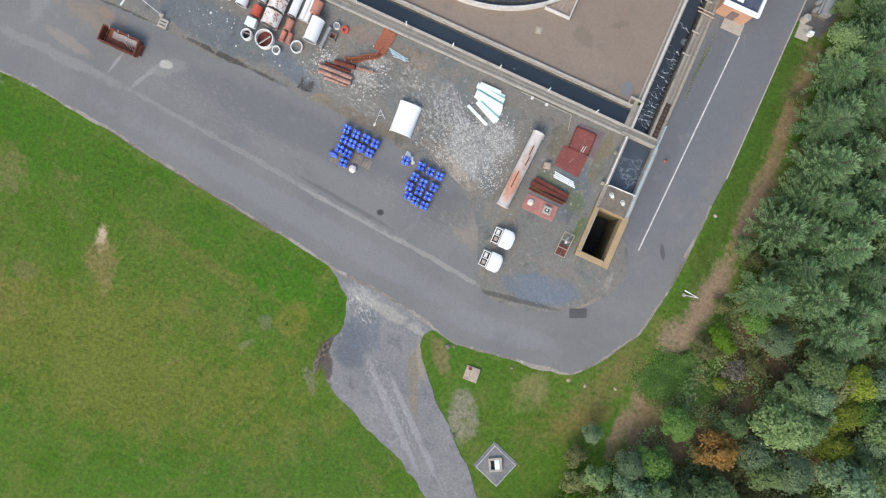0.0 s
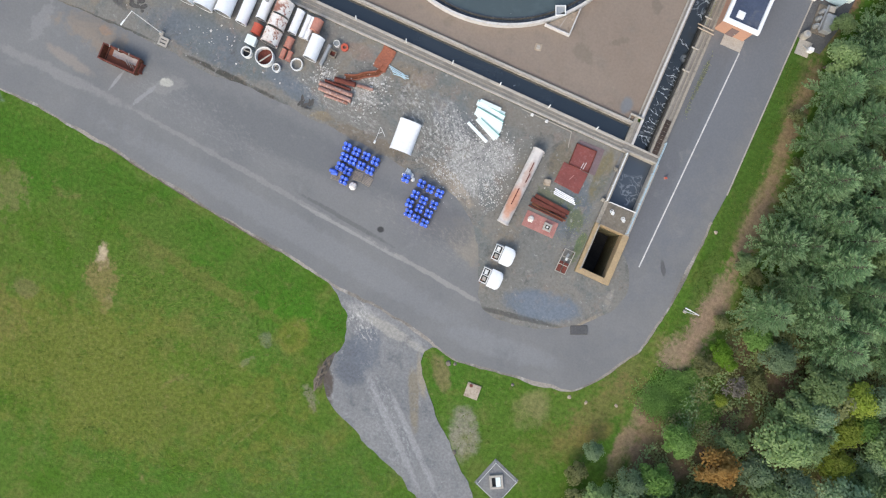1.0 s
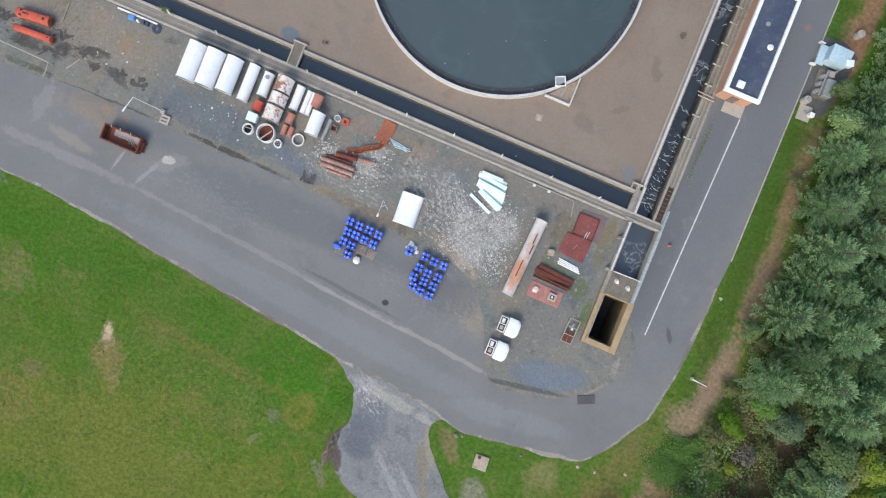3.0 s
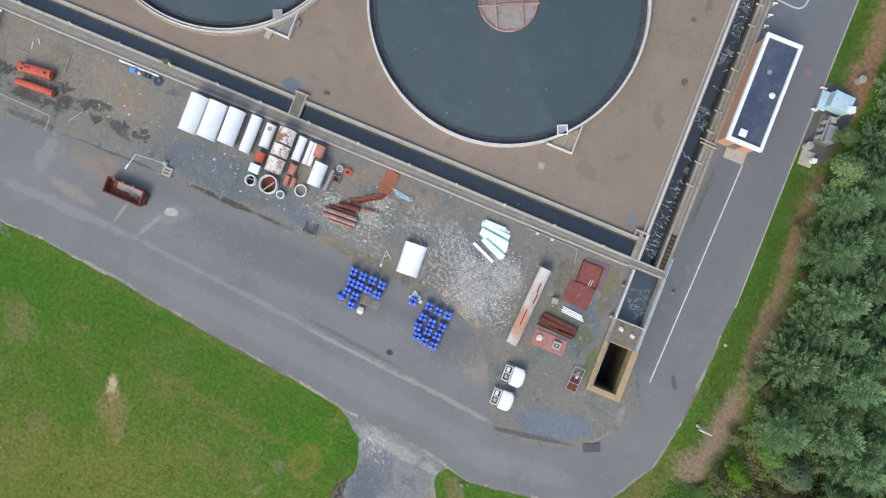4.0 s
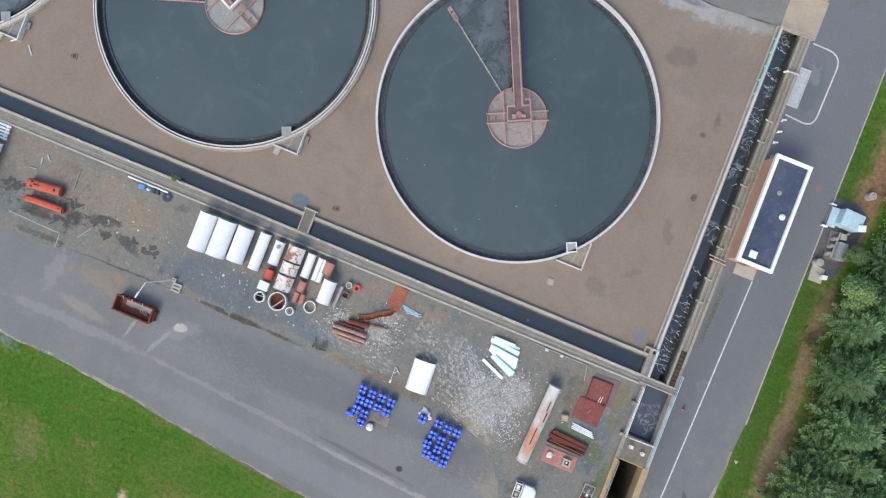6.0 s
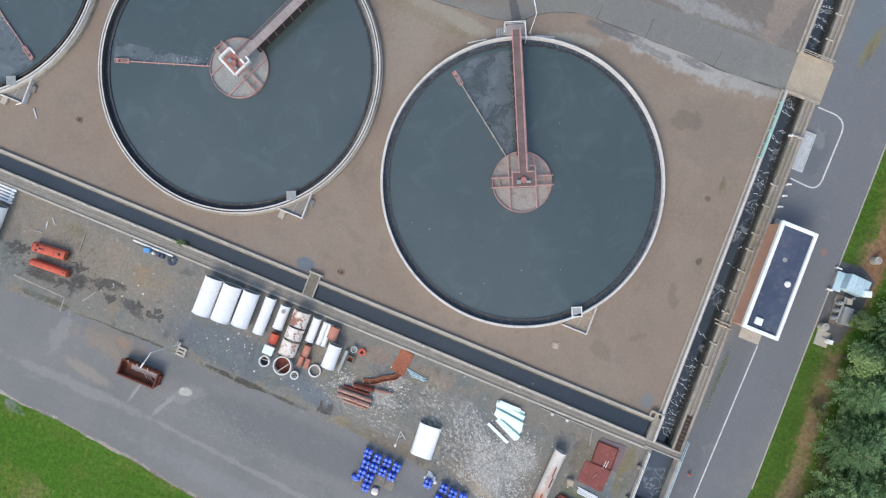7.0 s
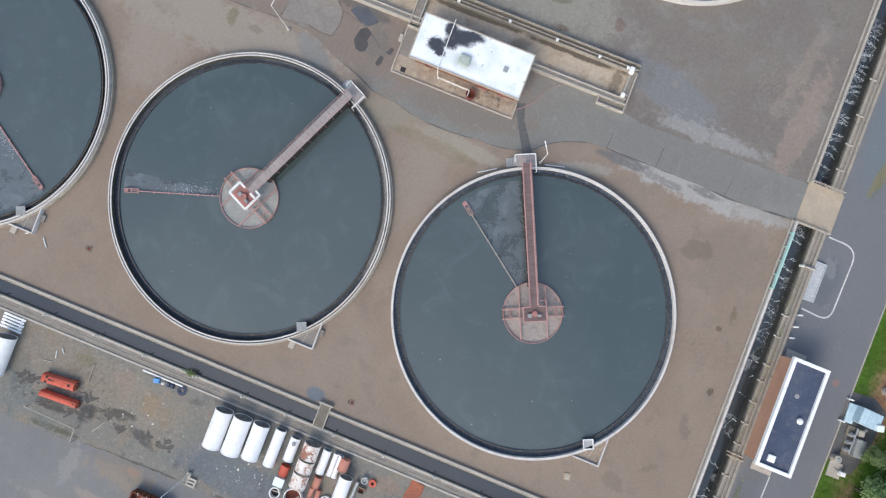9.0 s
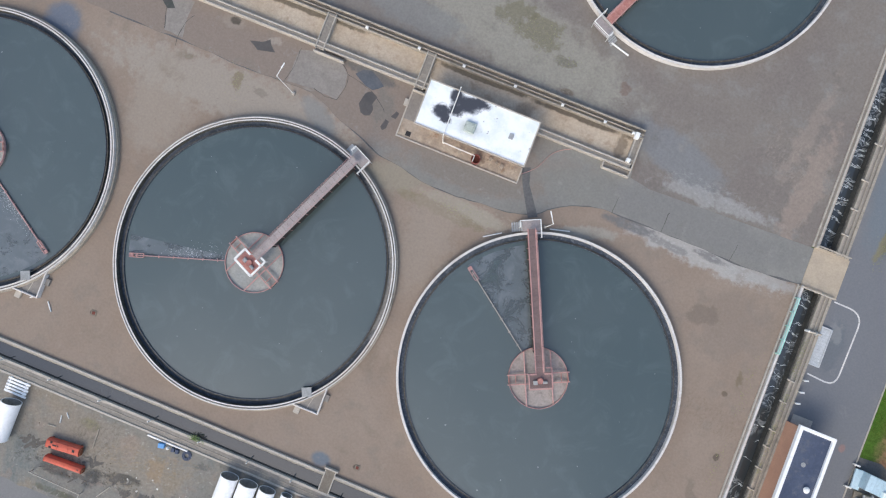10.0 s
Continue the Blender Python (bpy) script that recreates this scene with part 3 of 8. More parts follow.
m_orange = surface("orange_paint", (0.56, 0.115, 0.070), (0.49, 0.10, 0.064), (0.40, 0.085, 0.055), 0.6, 4.0, 0.10, rough=0.6, depth=0.006)
m_orange_rust = surface("orange_rust", (0.35, 0.125, 0.072), (0.29, 0.105, 0.065), (0.22, 0.095, 0.068), 0.7, 4.0, 0.18, rough=0.85, depth=0.01)
m_pink = surface("rust_pink_plastic", (0.52, 0.24, 0.18), (0.45, 0.19, 0.14), None, 0.9, 4.0, 0.12, rough=0.7, depth=0.006)
m_blue = surface("blue_plastic", (0.065, 0.145, 0.64), (0.105, 0.205, 0.76), None, 0.9, 5.0, 0.12, rough=0.45, depth=0.004, vary=0.18)
m_bluegrey = surface("light_blue_paint", (0.42, 0.56, 0.63), (0.47, 0.61, 0.68), (0.36, 0.48, 0.55), 0.7, 4.0, 0.08, rough=0.55, depth=0.004)
m_mint = surface("mint_board", (0.78, 0.85, 0.84), (0.74, 0.83, 0.82), None, 0.8, 4.0, 0.05, rough=0.6, depth=0.004, vary=0.06)
m_teal = surface("teal_board_edge", (0.12, 0.42, 0.34), (0.16, 0.46, 0.38), None, 0.8, 4.0, 0.08, rough=0.6, depth=0.004)
m_brick = surface("brick", (0.22, 0.115, 0.082), (0.185, 0.10, 0.072), None, 0.5, 6.0, 0.18, depth=0.01)
m_coping = surface("terracotta_brick", (0.52, 0.295, 0.205), (0.47, 0.265, 0.185), None, 0.4, 4.0, 0.06, rough=0.6, depth=0.004)
m_navy = surface("navy_membrane", (0.052, 0.068, 0.112), (0.072, 0.090, 0.136), (0.105, 0.115, 0.142), 0.28, 3.0, 0.12, rough=0.75, depth=0.008)
m_pale_steel = surface("pale_grating_steel", (0.52, 0.54, 0.55), (0.45, 0.47, 0.48), (0.62, 0.63, 0.63), 0.9, 4.0, 0.15, rough=0.6, metal=0.2, depth=0.004)
m_roofunit = surface("grey_green_paint", (0.40, 0.45, 0.41), (0.33, 0.38, 0.345), (0.52, 0.55, 0.52), 0.9, 4.0, 0.15, rough=0.6, depth=0.004)
m_steel = surface("galvanised_steel", (0.42, 0.43, 0.43), (0.36, 0.37, 0.37), None, 0.9, 5.0, 0.12, rough=0.5, metal=0.4, depth=0.004)
m_grey = surface("grey_paint", (0.30, 0.31, 0.31), (0.25, 0.26, 0.26), None, 0.9, 5.0, 0.14, rough=0.6, depth=0.004)
m_black = surface("black_rubber_and_hole_shade", (0.03, 0.03, 0.032), (0.04, 0.04, 0.042), None, 0.9, 5.0, 0.2, rough=0.85, depth=0.006)
m_wood = surface("grey_pallet_wood", (0.33, 0.285, 0.235), (0.26, 0.225, 0.185), None, 1.2, 5.0, 0.2, depth=0.008)
m_hatch = surface("hatch_slab", (0.44, 0.37, 0.29), (0.36, 0.29, 0.22), (0.27, 0.20, 0.14), 0.8, 4.0, 0.16, depth=0.008)
m_platform = surface("stained_platform", (0.36, 0.30, 0.24), (0.29, 0.235, 0.185), (0.44, 0.37, 0.28), 0.35, 3.0, 0.15, depth=0.01, warp=0.5, mottle=(((0.17, 0.125, 0.095), 0.40, 0.52, 0.68, 0.75), ((0.25, 0.15, 0.085), 0.8, 0.58, 0.70, 0.6)))
m_deckgrey = surface("bridge_deck", (0.37, 0.33, 0.32), (0.32, 0.285, 0.28), None, 0.7, 5.0, 0.14, depth=0.008)
m_scum = surface("scum", (0.285, 0.250, 0.232), (0.33, 0.295, 0.275), (0.215, 0.19, 0.178), 0.35, 3.0, 0.14, depth=0.02, warp=1.2)
m_scum_grey = surface("grey_scum", (0.275, 0.285, 0.275), (0.33, 0.335, 0.32), (0.22, 0.235, 0.23), 0.35, 3.0, 0.12, depth=0.02, warp=1.2)
m_mortar = surface("rubble", (0.60, 0.59, 0.56), (0.50, 0.48, 0.45), None, 0.9, 4.0, 0.15, depth=0.02)
m_bark = surface("bark", (0.10, 0.08, 0.06), (0.14, 0.115, 0.09), None, 2.0, 8.0, 0.3, depth=0.02)


def roof_white():
    """A white-coated flat roof with a large black worn-through patch."""
    n = Nodes("white_roof_coating")
    col = n.mix(n.span(n.noise(0.5, 5, 0.6), 0.4, 0.7), (0.80, 0.83, 0.86), (0.66, 0.72, 0.76))
    for u, v, ru, rv, ragged in ((-50.3, 50.9, 0.9, 1.3, 0.22), (-48.6, 50.3, 2.0, 1.2, 0.32), (-47.2, 51.0, 1.6, 0.8, 0.4), (-49.7, 49.2, 1.1, 0.9, 0.4), (-51.4, 48.4, 1.4, 1.0, 0.5), (-50.6, 47.6, 0.9, 0.6, 0.5)):
        p = at(u, v)
        far = n.length(n.moved((p.x, p.y, 0), 0, (ru, rv, 1000)))
        edge = n.calc("ADD", far, n.calc("MULTIPLY", n.calc("SUBTRACT", n.noise(1.9, 8, 0.8), 0.5), ragged * 4))
        col = n.mix(n.span(edge, 1.15, 0.6), col, (0.05, 0.055, 0.07))
    col = n.mix(n.span(n.noise(1.3, 4, 0.6), 0.66, 0.72), col, (0.30, 0.31, 0.31))
    p = at(-47.4, 47.6)
    grime = n.calc("ADD", n.length(n.moved((p.x, p.y, 0), 0, (2.2, 1.5, 1000))), n.calc("MULTIPLY", n.noise(1.1, 6, 0.7), 0.9))
    col = n.mix(n.span(grime, 1.5, 0.6, 0.0, 0.8), col, (0.42, 0.47, 0.46))
    return n.finish(col, 0.6, 0.0, n.noise(6.0), 0.006)


def water(name, deep, light, foam=0.0, scale=0.6):
    """Murky water that mirrors the sky a little; foam: threads of white where it is stirred."""
    n = Nodes(name)
    col = n.mix(n.span(n.noise(0.035, 3, 0.5, warp=0.8), 0.35, 0.7), deep, light)
    if foam:
        f1 = n.noise(scale, 2, 0.5, warp=1.6)
        thread = n.calc("ABSOLUTE", n.calc("SUBTRACT", f1, 0.5))
        line = n.span(thread, 0.07, 0.0, 0.0, 0.26)
        gate = n.span(n.noise(scale * 0.5, 2, 0.5), 0.60 - foam * 0.12, 0.68 - foam * 0.12)
        patch = n.span(n.noise(scale * 2.1, 5, 0.65, warp=1.0), 0.58, 0.76, 0.0, 0.45)
        col = n.mix(n.calc("MULTIPLY", gate, n.calc("MAXIMUM", line, patch)), col, (0.62, 0.66, 0.68))
    else:
        col = n.mix(n.span(n.noise(0.22, 6, 0.65, warp=1.2), 0.48, 0.72, 0.0, 0.40), col, tuple(1.45 * c for c in light))
        col = n.mix(n.span(n.noise(1.7, 2, 0.5), 0.765, 0.775, 0.0, 0.45), col, (0.40, 0.42, 0.41))
    return n.finish(col, 0.06, 0.0, n.noise(2.4, 3, 0.5), 0.004, 1.0)


m_roof = roof_white()
m_water = water("settling_water", (0.053, 0.076, 0.077), (0.068, 0.089, 0.089))
m_channel = water("channel_water", (0.013, 0.020, 0.027), (0.024, 0.032, 0.040))
m_foam = water("stirred_water", (0.022, 0.027, 0.030), (0.048, 0.055, 0.060), 0.75, 0.6)
m_basin = water("basin_water", (0.040, 0.050, 0.064), (0.070, 0.085, 0.105), 1.0, 0.6)


def scum_film():
    """A thin film on the water: pale streaks and specks between patches of clear water."""
    n = Nodes("scum_film")
    veil = n.span(n.noise(0.45, 5, 0.6, warp=0.8), 0.42, 0.75)
    col = n.mix(veil, (0.094, 0.112, 0.119), (0.138, 0.158, 0.170))
    col = n.mix(n.span(n.noise(3.2, 4, 0.7), 0.62, 0.72, 0.0, 0.5), col, (0.22, 0.23, 0.22))
    m = n.finish(col, 0.10, 0.0, n.noise(2.4, 3, 0.5), 0.004, 1.0)
    clear = n.t.nodes.new("ShaderNodeBsdfTransparent")
    blend = n.t.nodes.new("ShaderNodeMixShader")
    n.put(blend.inputs[0], n.span(n.noise(0.33, 6, 0.68, warp=0.8), 0.30, 0.52))
    n.t.links.new(clear.outputs[0], blend.inputs[1])
    n.t.links.new(n.b.outputs[0], blend.inputs[2])
    n.t.links.new(blend.outputs[0], n.t.nodes["Material Output"].inputs["Surface"])
    return m


m_sheen = scum_film()


def leaf(name, dark, light, tip):
    n = Nodes(name)
    isle = n.t.nodes.new("ShaderNodeNewGeometry").outputs["Random Per Island"]
    info = n.t.nodes.new("ShaderNodeObjectInfo").outputs["Random"]
    col = n.mix(isle, dark, light)
    col = n.mix(n.span(n.noise(0.45, 3), 0.45, 0.75, 0.0, 0.7), col, tip)
    col = n.mix(1.0, col, n.grey(n.span(info, 0, 1, 0.75, 1.25)), "MULTIPLY")
    m = n.finish(col, 0.75, 0.0, None, 0.0, 0.05)
    glow = n.t.nodes.new("ShaderNodeBsdfTranslucent")
    n.put(glow.inputs["Color"], n.mix(0.5, col, tip))
    blend = n.t.nodes.new("ShaderNodeMixShader")
    blend.inputs[0].default_value = 0.54
    n.t.links.new(n.b.outputs[0], blend.inputs[1])
    n.t.links.new(glow.outputs[0], blend.inputs[2])
    n.t.links.new(blend.outputs[0], n.t.nodes["Material Output"].inputs["Surface"])
    return m


m_pine = leaf("pine_needles", (0.125, 0.235, 0.115), (0.225, 0.355, 0.175), (0.31, 0.425, 0.215))
m_pine_tip = leaf("pine_tips", (0.235, 0.370, 0.190), (0.330, 0.470, 0.245), (0.40, 0.51, 0.27))
m_leaf = leaf("green_leaves", (0.205, 0.300, 0.135), (0.325, 0.440, 0.200), (0.39, 0.48, 0.24))
m_bright = leaf("bright_leaves", (0.15, 0.30, 0.036), (0.27, 0.46, 0.070), (0.34, 0.50, 0.09))
m_yellow = leaf("yellowing_leaves", (0.25, 0.33, 0.06), (0.41, 0.49, 0.10), (0.47, 0.51, 0.13))
m_autumn = leaf("orange_leaves", (0.29, 0.17, 0.055), (0.46, 0.29, 0.10), (0.50, 0.35, 0.15))
m_mid = leaf("fresh_leaves", (0.170, 0.315, 0.085), (0.285, 0.460, 0.135), (0.34, 0.50, 0.17))
m_bluish = leaf("grey_green_leaves", (0.215, 0.315, 0.185), (0.335, 0.445, 0.265), (0.40, 0.49, 0.31))
m_olive = leaf("olive_leaves", (0.20, 0.225, 0.095), (0.31, 0.335, 0.150), (0.37, 0.37, 0.185))
m_twig = leaf("bare_twigs", (0.17, 0.15, 0.13), (0.30, 0.27, 0.24), (0.26, 0.24, 0.21))
m_slab_tan = surface("crossing_concrete", (0.42, 0.353, 0.269), (0.378, 0.319, 0.248), None, 0.4, 4.0, 0.10, depth=0.01)
m_slime = surface("blue_grey_slime", (0.032, 0.043, 0.060), (0.058, 0.073, 0.096), (0.15, 0.165, 0.185), 0.9, 4.0, 0.30, rough=0.6, depth=0.02)
m_trough = surface("shaded_trough_sludge", (0.036, 0.046, 0.062), (0.058, 0.072, 0.094), (0.10, 0.115, 0.135), 0.5, 3.0, 0.30, rough=0.6, depth=0.02, blots=[spot(-52.5, 33.0, 4.5, 6.5, 30, (0.30, 0.29, 0.275), 0.9, 0.5), spot(-49.8, 23.0, 2.6, 6.0, 0, (0.26, 0.255, 0.245), 0.85, 0.5), spot(-68, 39.5, 6.0, 1.6, 0, (0.15, 0.165, 0.18), 0.7, 0.8)])
m_deck_brown = surface("brown_bridge_deck", (0.20, 0.145, 0.14), (0.165, 0.12, 0.118), None, 0.7, 5.0, 0.14, depth=0.008)
m_algae_shade = surface("algae_and_shade_wall", (0.055, 0.054, 0.048), (0.085, 0.081, 0.071), (0.13, 0.12, 0.10), 0.8, 3.0, 0.3, rough=0.8, depth=0.02)
m_pinkrail = surface("faded_pink_steel", (0.50, 0.30, 0.28), (0.44, 0.255, 0.24), (0.38, 0.19, 0.17), 0.7, 4.0, 0.10, rough=0.7, depth=0.005)


def froth():
    """White froth, broken by gaps through which the water shows."""
    n = Nodes("white_froth")
    m = n.finish(n.mix(n.noise(1.5), (0.50, 0.55, 0.58), (0.66, 0.69, 0.70)), 0.6)
    clear = n.t.nodes.new("ShaderNodeBsdfTransparent")
    blend = n.t.nodes.new("ShaderNodeMixShader")
    n.put(blend.inputs[0], n.span(n.noise(3.6, 5, 0.7), 0.40, 0.58))
    n.t.links.new(clear.outputs[0], blend.inputs[1])
    n.t.links.new(n.b.outputs[0], blend.inputs[2])
    n.t.links.new(blend.outputs[0], n.t.nodes["Material Output"].inputs["Surface"])
    return m


m_froth = froth()


from mathutils.geometry import tessellate_polygon


# ---- building blocks ----
def part(name, bm, material, parent=None, label="", stretch=True):
    """Links a bmesh as one mesh object under a thing or a part."""
    if stretch:
        bm.transform(STRETCH)
    bmesh.ops.recalc_face_normals(bm, faces=bm.faces)
    me = bpy.data.meshes.new(name)
    bm.to_mesh(me)
    bm.free()
    me.materials.append(material)
    me.shade_smooth()
    me.set_sharp_from_angle(angle=radians(32))
    ob = new(name, me)
    ob.parent = parent
    return tagged(ob, label) if label else ob


def thing(name, u, v, z, label, category, group="", kind=""):
    ob = new(name)
    ob.location = at(u, v, z)
    return tagged(ob, label, category, group, kind)


def block(bm, x0, x1, y0, y1, z0, z1, turn=0.0, about=(0, 0), bevel=0.0):
    """A box between the given limits, turned by degrees about a point, its edges broken by bevel."""
    m = Matrix.Translation((*about, 0)) @ Matrix.Rotation(radians(turn), 4, "Z") @ Matrix.Translation((-about[0], -about[1], 0))
    m = m @ Matrix.Translation(((x0 + x1) / 2, (y0 + y1) / 2, (z0 + z1) / 2)) @ Matrix.Diagonal((abs(x1 - x0), abs(y1 - y0), abs(z1 - z0), 1))
    r = bmesh.ops.create_cube(bm, size=1.0, matrix=m)
    if bevel:
        edges = {e for w in r["verts"] for e in w.link_edges}
        bmesh.ops.bevel(bm, geom=list(edges), offset=bevel, segments=1, affect="EDGES")
    return bm


def bar(bm, a, b, width, height, bevel=0.0):
    """A straight bar from a to b (its middle line), of rectangular section."""
    a, b = Vector(a), Vector(b)
    q = (b - a).to_track_quat("X", "Z").to_matrix().to_4x4()
    m = Matrix.Translation((a + b) / 2) @ q @ Matrix.Diagonal(((b - a).length, width, height, 1))
    r = bmesh.ops.create_cube(bm, size=1.0, matrix=m)
    if bevel:
        bmesh.ops.bevel(bm, geom=list({e for w in r["verts"] for e in w.link_edges}), offset=bevel, segments=1, affect="EDGES")
    return bm


def rod(bm, a, b, r0, r1=None, n=10, caps=True):
    a, b = Vector(a), Vector(b)
    m = Matrix.Translation((a + b) / 2) @ (b - a).to_track_quat("Z", "Y").to_matrix().to_4x4()
    bmesh.ops.create_cone(bm, cap_ends=caps, segments=n, radius1=r0, radius2=r0 if r1 is None else r1, depth=(b - a).length, matrix=m)
    return bm


def ring(bm, r0, r1, z0, z1, n=128, a0=0.0, a1=360.0, c=(0, 0)):
    """An upright ring wall between two radii, or an arc of it."""
    whole = a1 - a0 >= 359.9
    steps = n if whole else n + 1
    loops = []
    for k in range(steps):
        a = radians(a0 + (a1 - a0) * k / n)
        ca, sa = math.cos(a), math.sin(a)
        loops.append([bm.verts.new((c[0] + r * ca, c[1] + r * sa, z)) for r, z in ((r0, z0), (r1, z0), (r1, z1), (r0, z1))])
    for k in range(n):
        p, q = loops[k], loops[(k + 1) % steps]
        for i in range(4):
            bm.faces.new((p[i], q[i], q[(i + 1) % 4], p[(i + 1) % 4]))
    if not whole:
        bm.faces.new(loops[0]), bm.faces.new(loops[-1])
    return bm


def disc(bm, r, z, n=96, c=(0, 0), a0=0.0, a1=360.0):
    w = [bm.verts.new((c[0] + r * math.cos(radians(a0 + (a1 - a0) * k / n)), c[1] + r * math.sin(radians(a0 + (a1 - a0) * k / n)), z)) for k in range(n if a1 - a0 >= 359.9 else n + 1)]
    if a1 - a0 < 359.9:
        w.append(bm.verts.new((*c, z)))
    bm.faces.new(w)
    return bm


def tube(bm, a, b, r, wall, n=28):
    """An open pipe from a to b with a wall thickness."""
    a, b = Vector(a), Vector(b)
    m = Matrix.Translation(a) @ (b - a).to_track_quat("Z", "Y").to_matrix().to_4x4()
    t = ring(bmesh.new(), r - wall, r, 0, (b - a).length, n)
    t.transform(m)
    tmp = bpy.data.meshes.new("tmp")
    t.to_mesh(tmp)
    t.free()
    bm.from_mesh(tmp)
    bpy.data.meshes.remove(tmp)
    return bm


def sheet(bm, outline, z, thick=0.0):
    """A flat plate with the given outline, its top at z."""
    top = [bm.verts.new((u, v, z)) for u, v in outline]
    for tri in tessellate_polygon([[Vector((u, v, 0)) for u, v in outline]]):
        if len(set(tri)) == 3:
            bm.faces.new([top[k] for k in tri])
    if thick:
        low = [bm.verts.new((u, v, z - thick)) for u, v in outline]
        for k in range(len(top)):
            j = (k + 1) % len(top)
            bm.faces.new((top[k], top[j], low[j], low[k]))
    return bm


def ragged(points, step=0.7, rough=0.22, seed=0.0):
    """A line through the points, worn: Catmull-Rom between them, then uneven by noise."""
    pts = [Vector((*p, 0)) for p in points]
    out = []
    for k in range(len(pts) - 1):
        p0, p1, p2, p3 = pts[max(k - 1, 0)], pts[k], pts[k + 1], pts[min(k + 2, len(pts) - 1)]
        n = max(1, int((p2 - p1).length / step))
        for j in range(n):
            t = j / n
            q = 0.5 * (2 * p1 + (p2 - p0) * t + (2 * p0 - 5 * p1 + 4 * p2 - p3) * t * t + (3 * p1 - p0 - 3 * p2 + p3) * t ** 3)
            s = noise.noise_vector(Vector((q.x * 0.35, q.y * 0.35, seed))) * rough + noise.noise_vector(Vector((q.x * 1.3, q.y * 1.3, seed + 9))) * rough * 0.5
            out.append((q.x + s.x, q.y + s.y))
    return out + [tuple(points[-1])]


def setting(name, bm, material, label, category):
    return tagged(part(name, bm, material), label, category, "", "structure")


# ---- ground ----
HOLES = [(-150, 0.2, -3.45, -0.75), (1.45, 3.8, -3.1, 45.4), (1.45, 3.8, 50.6, 150), (1.45, 5.1, -11.0, -4.15), (1.5, 4.9, -20.4, -14.3)]
us = sorted({-1800, 1800, *(h[0] for h in HOLES), *(h[1] for h in HOLES)})
vs = sorted({-1800, 1800, *(h[2] for h in HOLES), *(h[3] for h in HOLES)})
bm = bmesh.new()
corner = {}
for i in range(len(us) - 1):
    for j in range(len(vs) - 1):
        mu, mv = (us[i] + us[i + 1]) / 2, (vs[j] + vs[j + 1]) / 2
        if not any(h[0] < mu < h[1] and h[2] < mv < h[3] for h in HOLES):
            bm.faces.new([corner.setdefault(p, bm.verts.new((*p, 0))) if p not in corner else corner[p] for p in ((us[i], vs[j]), (us[i + 1], vs[j]), (us[i + 1], vs[j + 1]), (us[i], vs[j + 1]))])
setting("ground", bm, m_grass, "uneven green grass with dry and bare patches", "ground")

OUTER = [(-150, -28.5), (-112, -29.2), (-79.6, -30.3), (-66, -31.2), (-56, -32.4), (-45, -33.7), (-36, -34.7), (-27, -35.9), (-18.6, -36.3), (-13.6, -37.3), (-8.6, -38.1), (-1.6, -37.1), (3.0, -36.6), (6.2, -35.8), (9.2, -33.4), (11.7, -29.6), (13.7, -25.0), (14.7, -18.2), (15.2, -8.0)]
rim_line = ragged(OUTER, 0.6, 0.28)
kerb_line = [(15.55, -4.0), (15.65, 15.0), (15.9, 40.0), (16.3, 150.0)]
setting("road", sheet(bmesh.new(), rim_line + kerb_line + [(5.2, 150), (5.2, -14.2), (5.6, -14.2), (5.6, -21.1), (0.9, -21.1), (0.9, -4.5), (-150, -4.5)], 0.07, 0.07), m_road, "worn grey asphalt road with pale wheel tracks and a crumbling edge", "road")

# the sandy crumbling margin of the road, uneven in width
bm = bmesh.new()
for k in range(len(rim_line) - 1):
    (a, b), (c, d) = rim_line[k], rim_line[k + 1]
    w0, w1 = (0.12 + 0.5 * max(0.0, noise.noise(Vector((p[0] * 0.16, p[1] * 0.16, 3.0))) + 0.28) for p in (rim_line[k], rim_line[k + 1]))
    nx, ny = -(d - b), c - a
    l = math.hypot(nx, ny) or 1
    bm.faces.new([bm.verts.new(p) for p in ((a - 0.1 * nx / l, b - 0.1 * ny / l, 0.075), (c - 0.1 * nx / l, d - 0.1 * ny / l, 0.075), (c + nx / l * w1, d + ny / l * w1, 0.078), (a + nx / l * w0, b + ny / l * w0, 0.078))])
setting("road_margin", bm, m_edge, "pale sandy crumbling margin along the asphalt", "road edge")
bm = bmesh.new()
for a, b in zip(kerb_line, kerb_line[1:]):
    bar(bm, (*a, 0.08), (*b, 0.08), 0.16, 0.14)
setting("kerb", bm, m_conc_pale, "narrow pale concrete kerb along the road", "kerb")

bm = sheet(bmesh.new(), ragged([(-34, -34.2), (-44, -33.2), (-56, -31.9), (-66, -30.8)], 0.7, 0.1, 4.0) + ragged([(-66, -31.3), (-61, -31.9), (-57, -32.5), (-51, -33.3), (-46, -33.8), (-40, -34.6), (-36.5, -34.8), (-34.4, -34.35)], 0.7, 0.22, 5.0), 0.04)
setting("bare_verge", bm, m_soil, "strip of bare brown soil beside the asphalt edge", "soil")

YARD_S = [(-150, -17.2), (-86, -17.3), (-78, -16.8), (-66, -16.4), (-56, -17.1), (-48, -16.8), (-38.6, -17.1), (-32, -17.4), (-25, -18.0), (-18.2, -18.4), (-13.0, -22.0), (-10.6, -26.6), (-8.9, -30.0), (-6.8, -30.9), (-2.1, -30.4), (2.8, -28.4), (6.4, -25.2), (8.6, -21.4), (7.2, -17.5), (5.75, -16.5)]
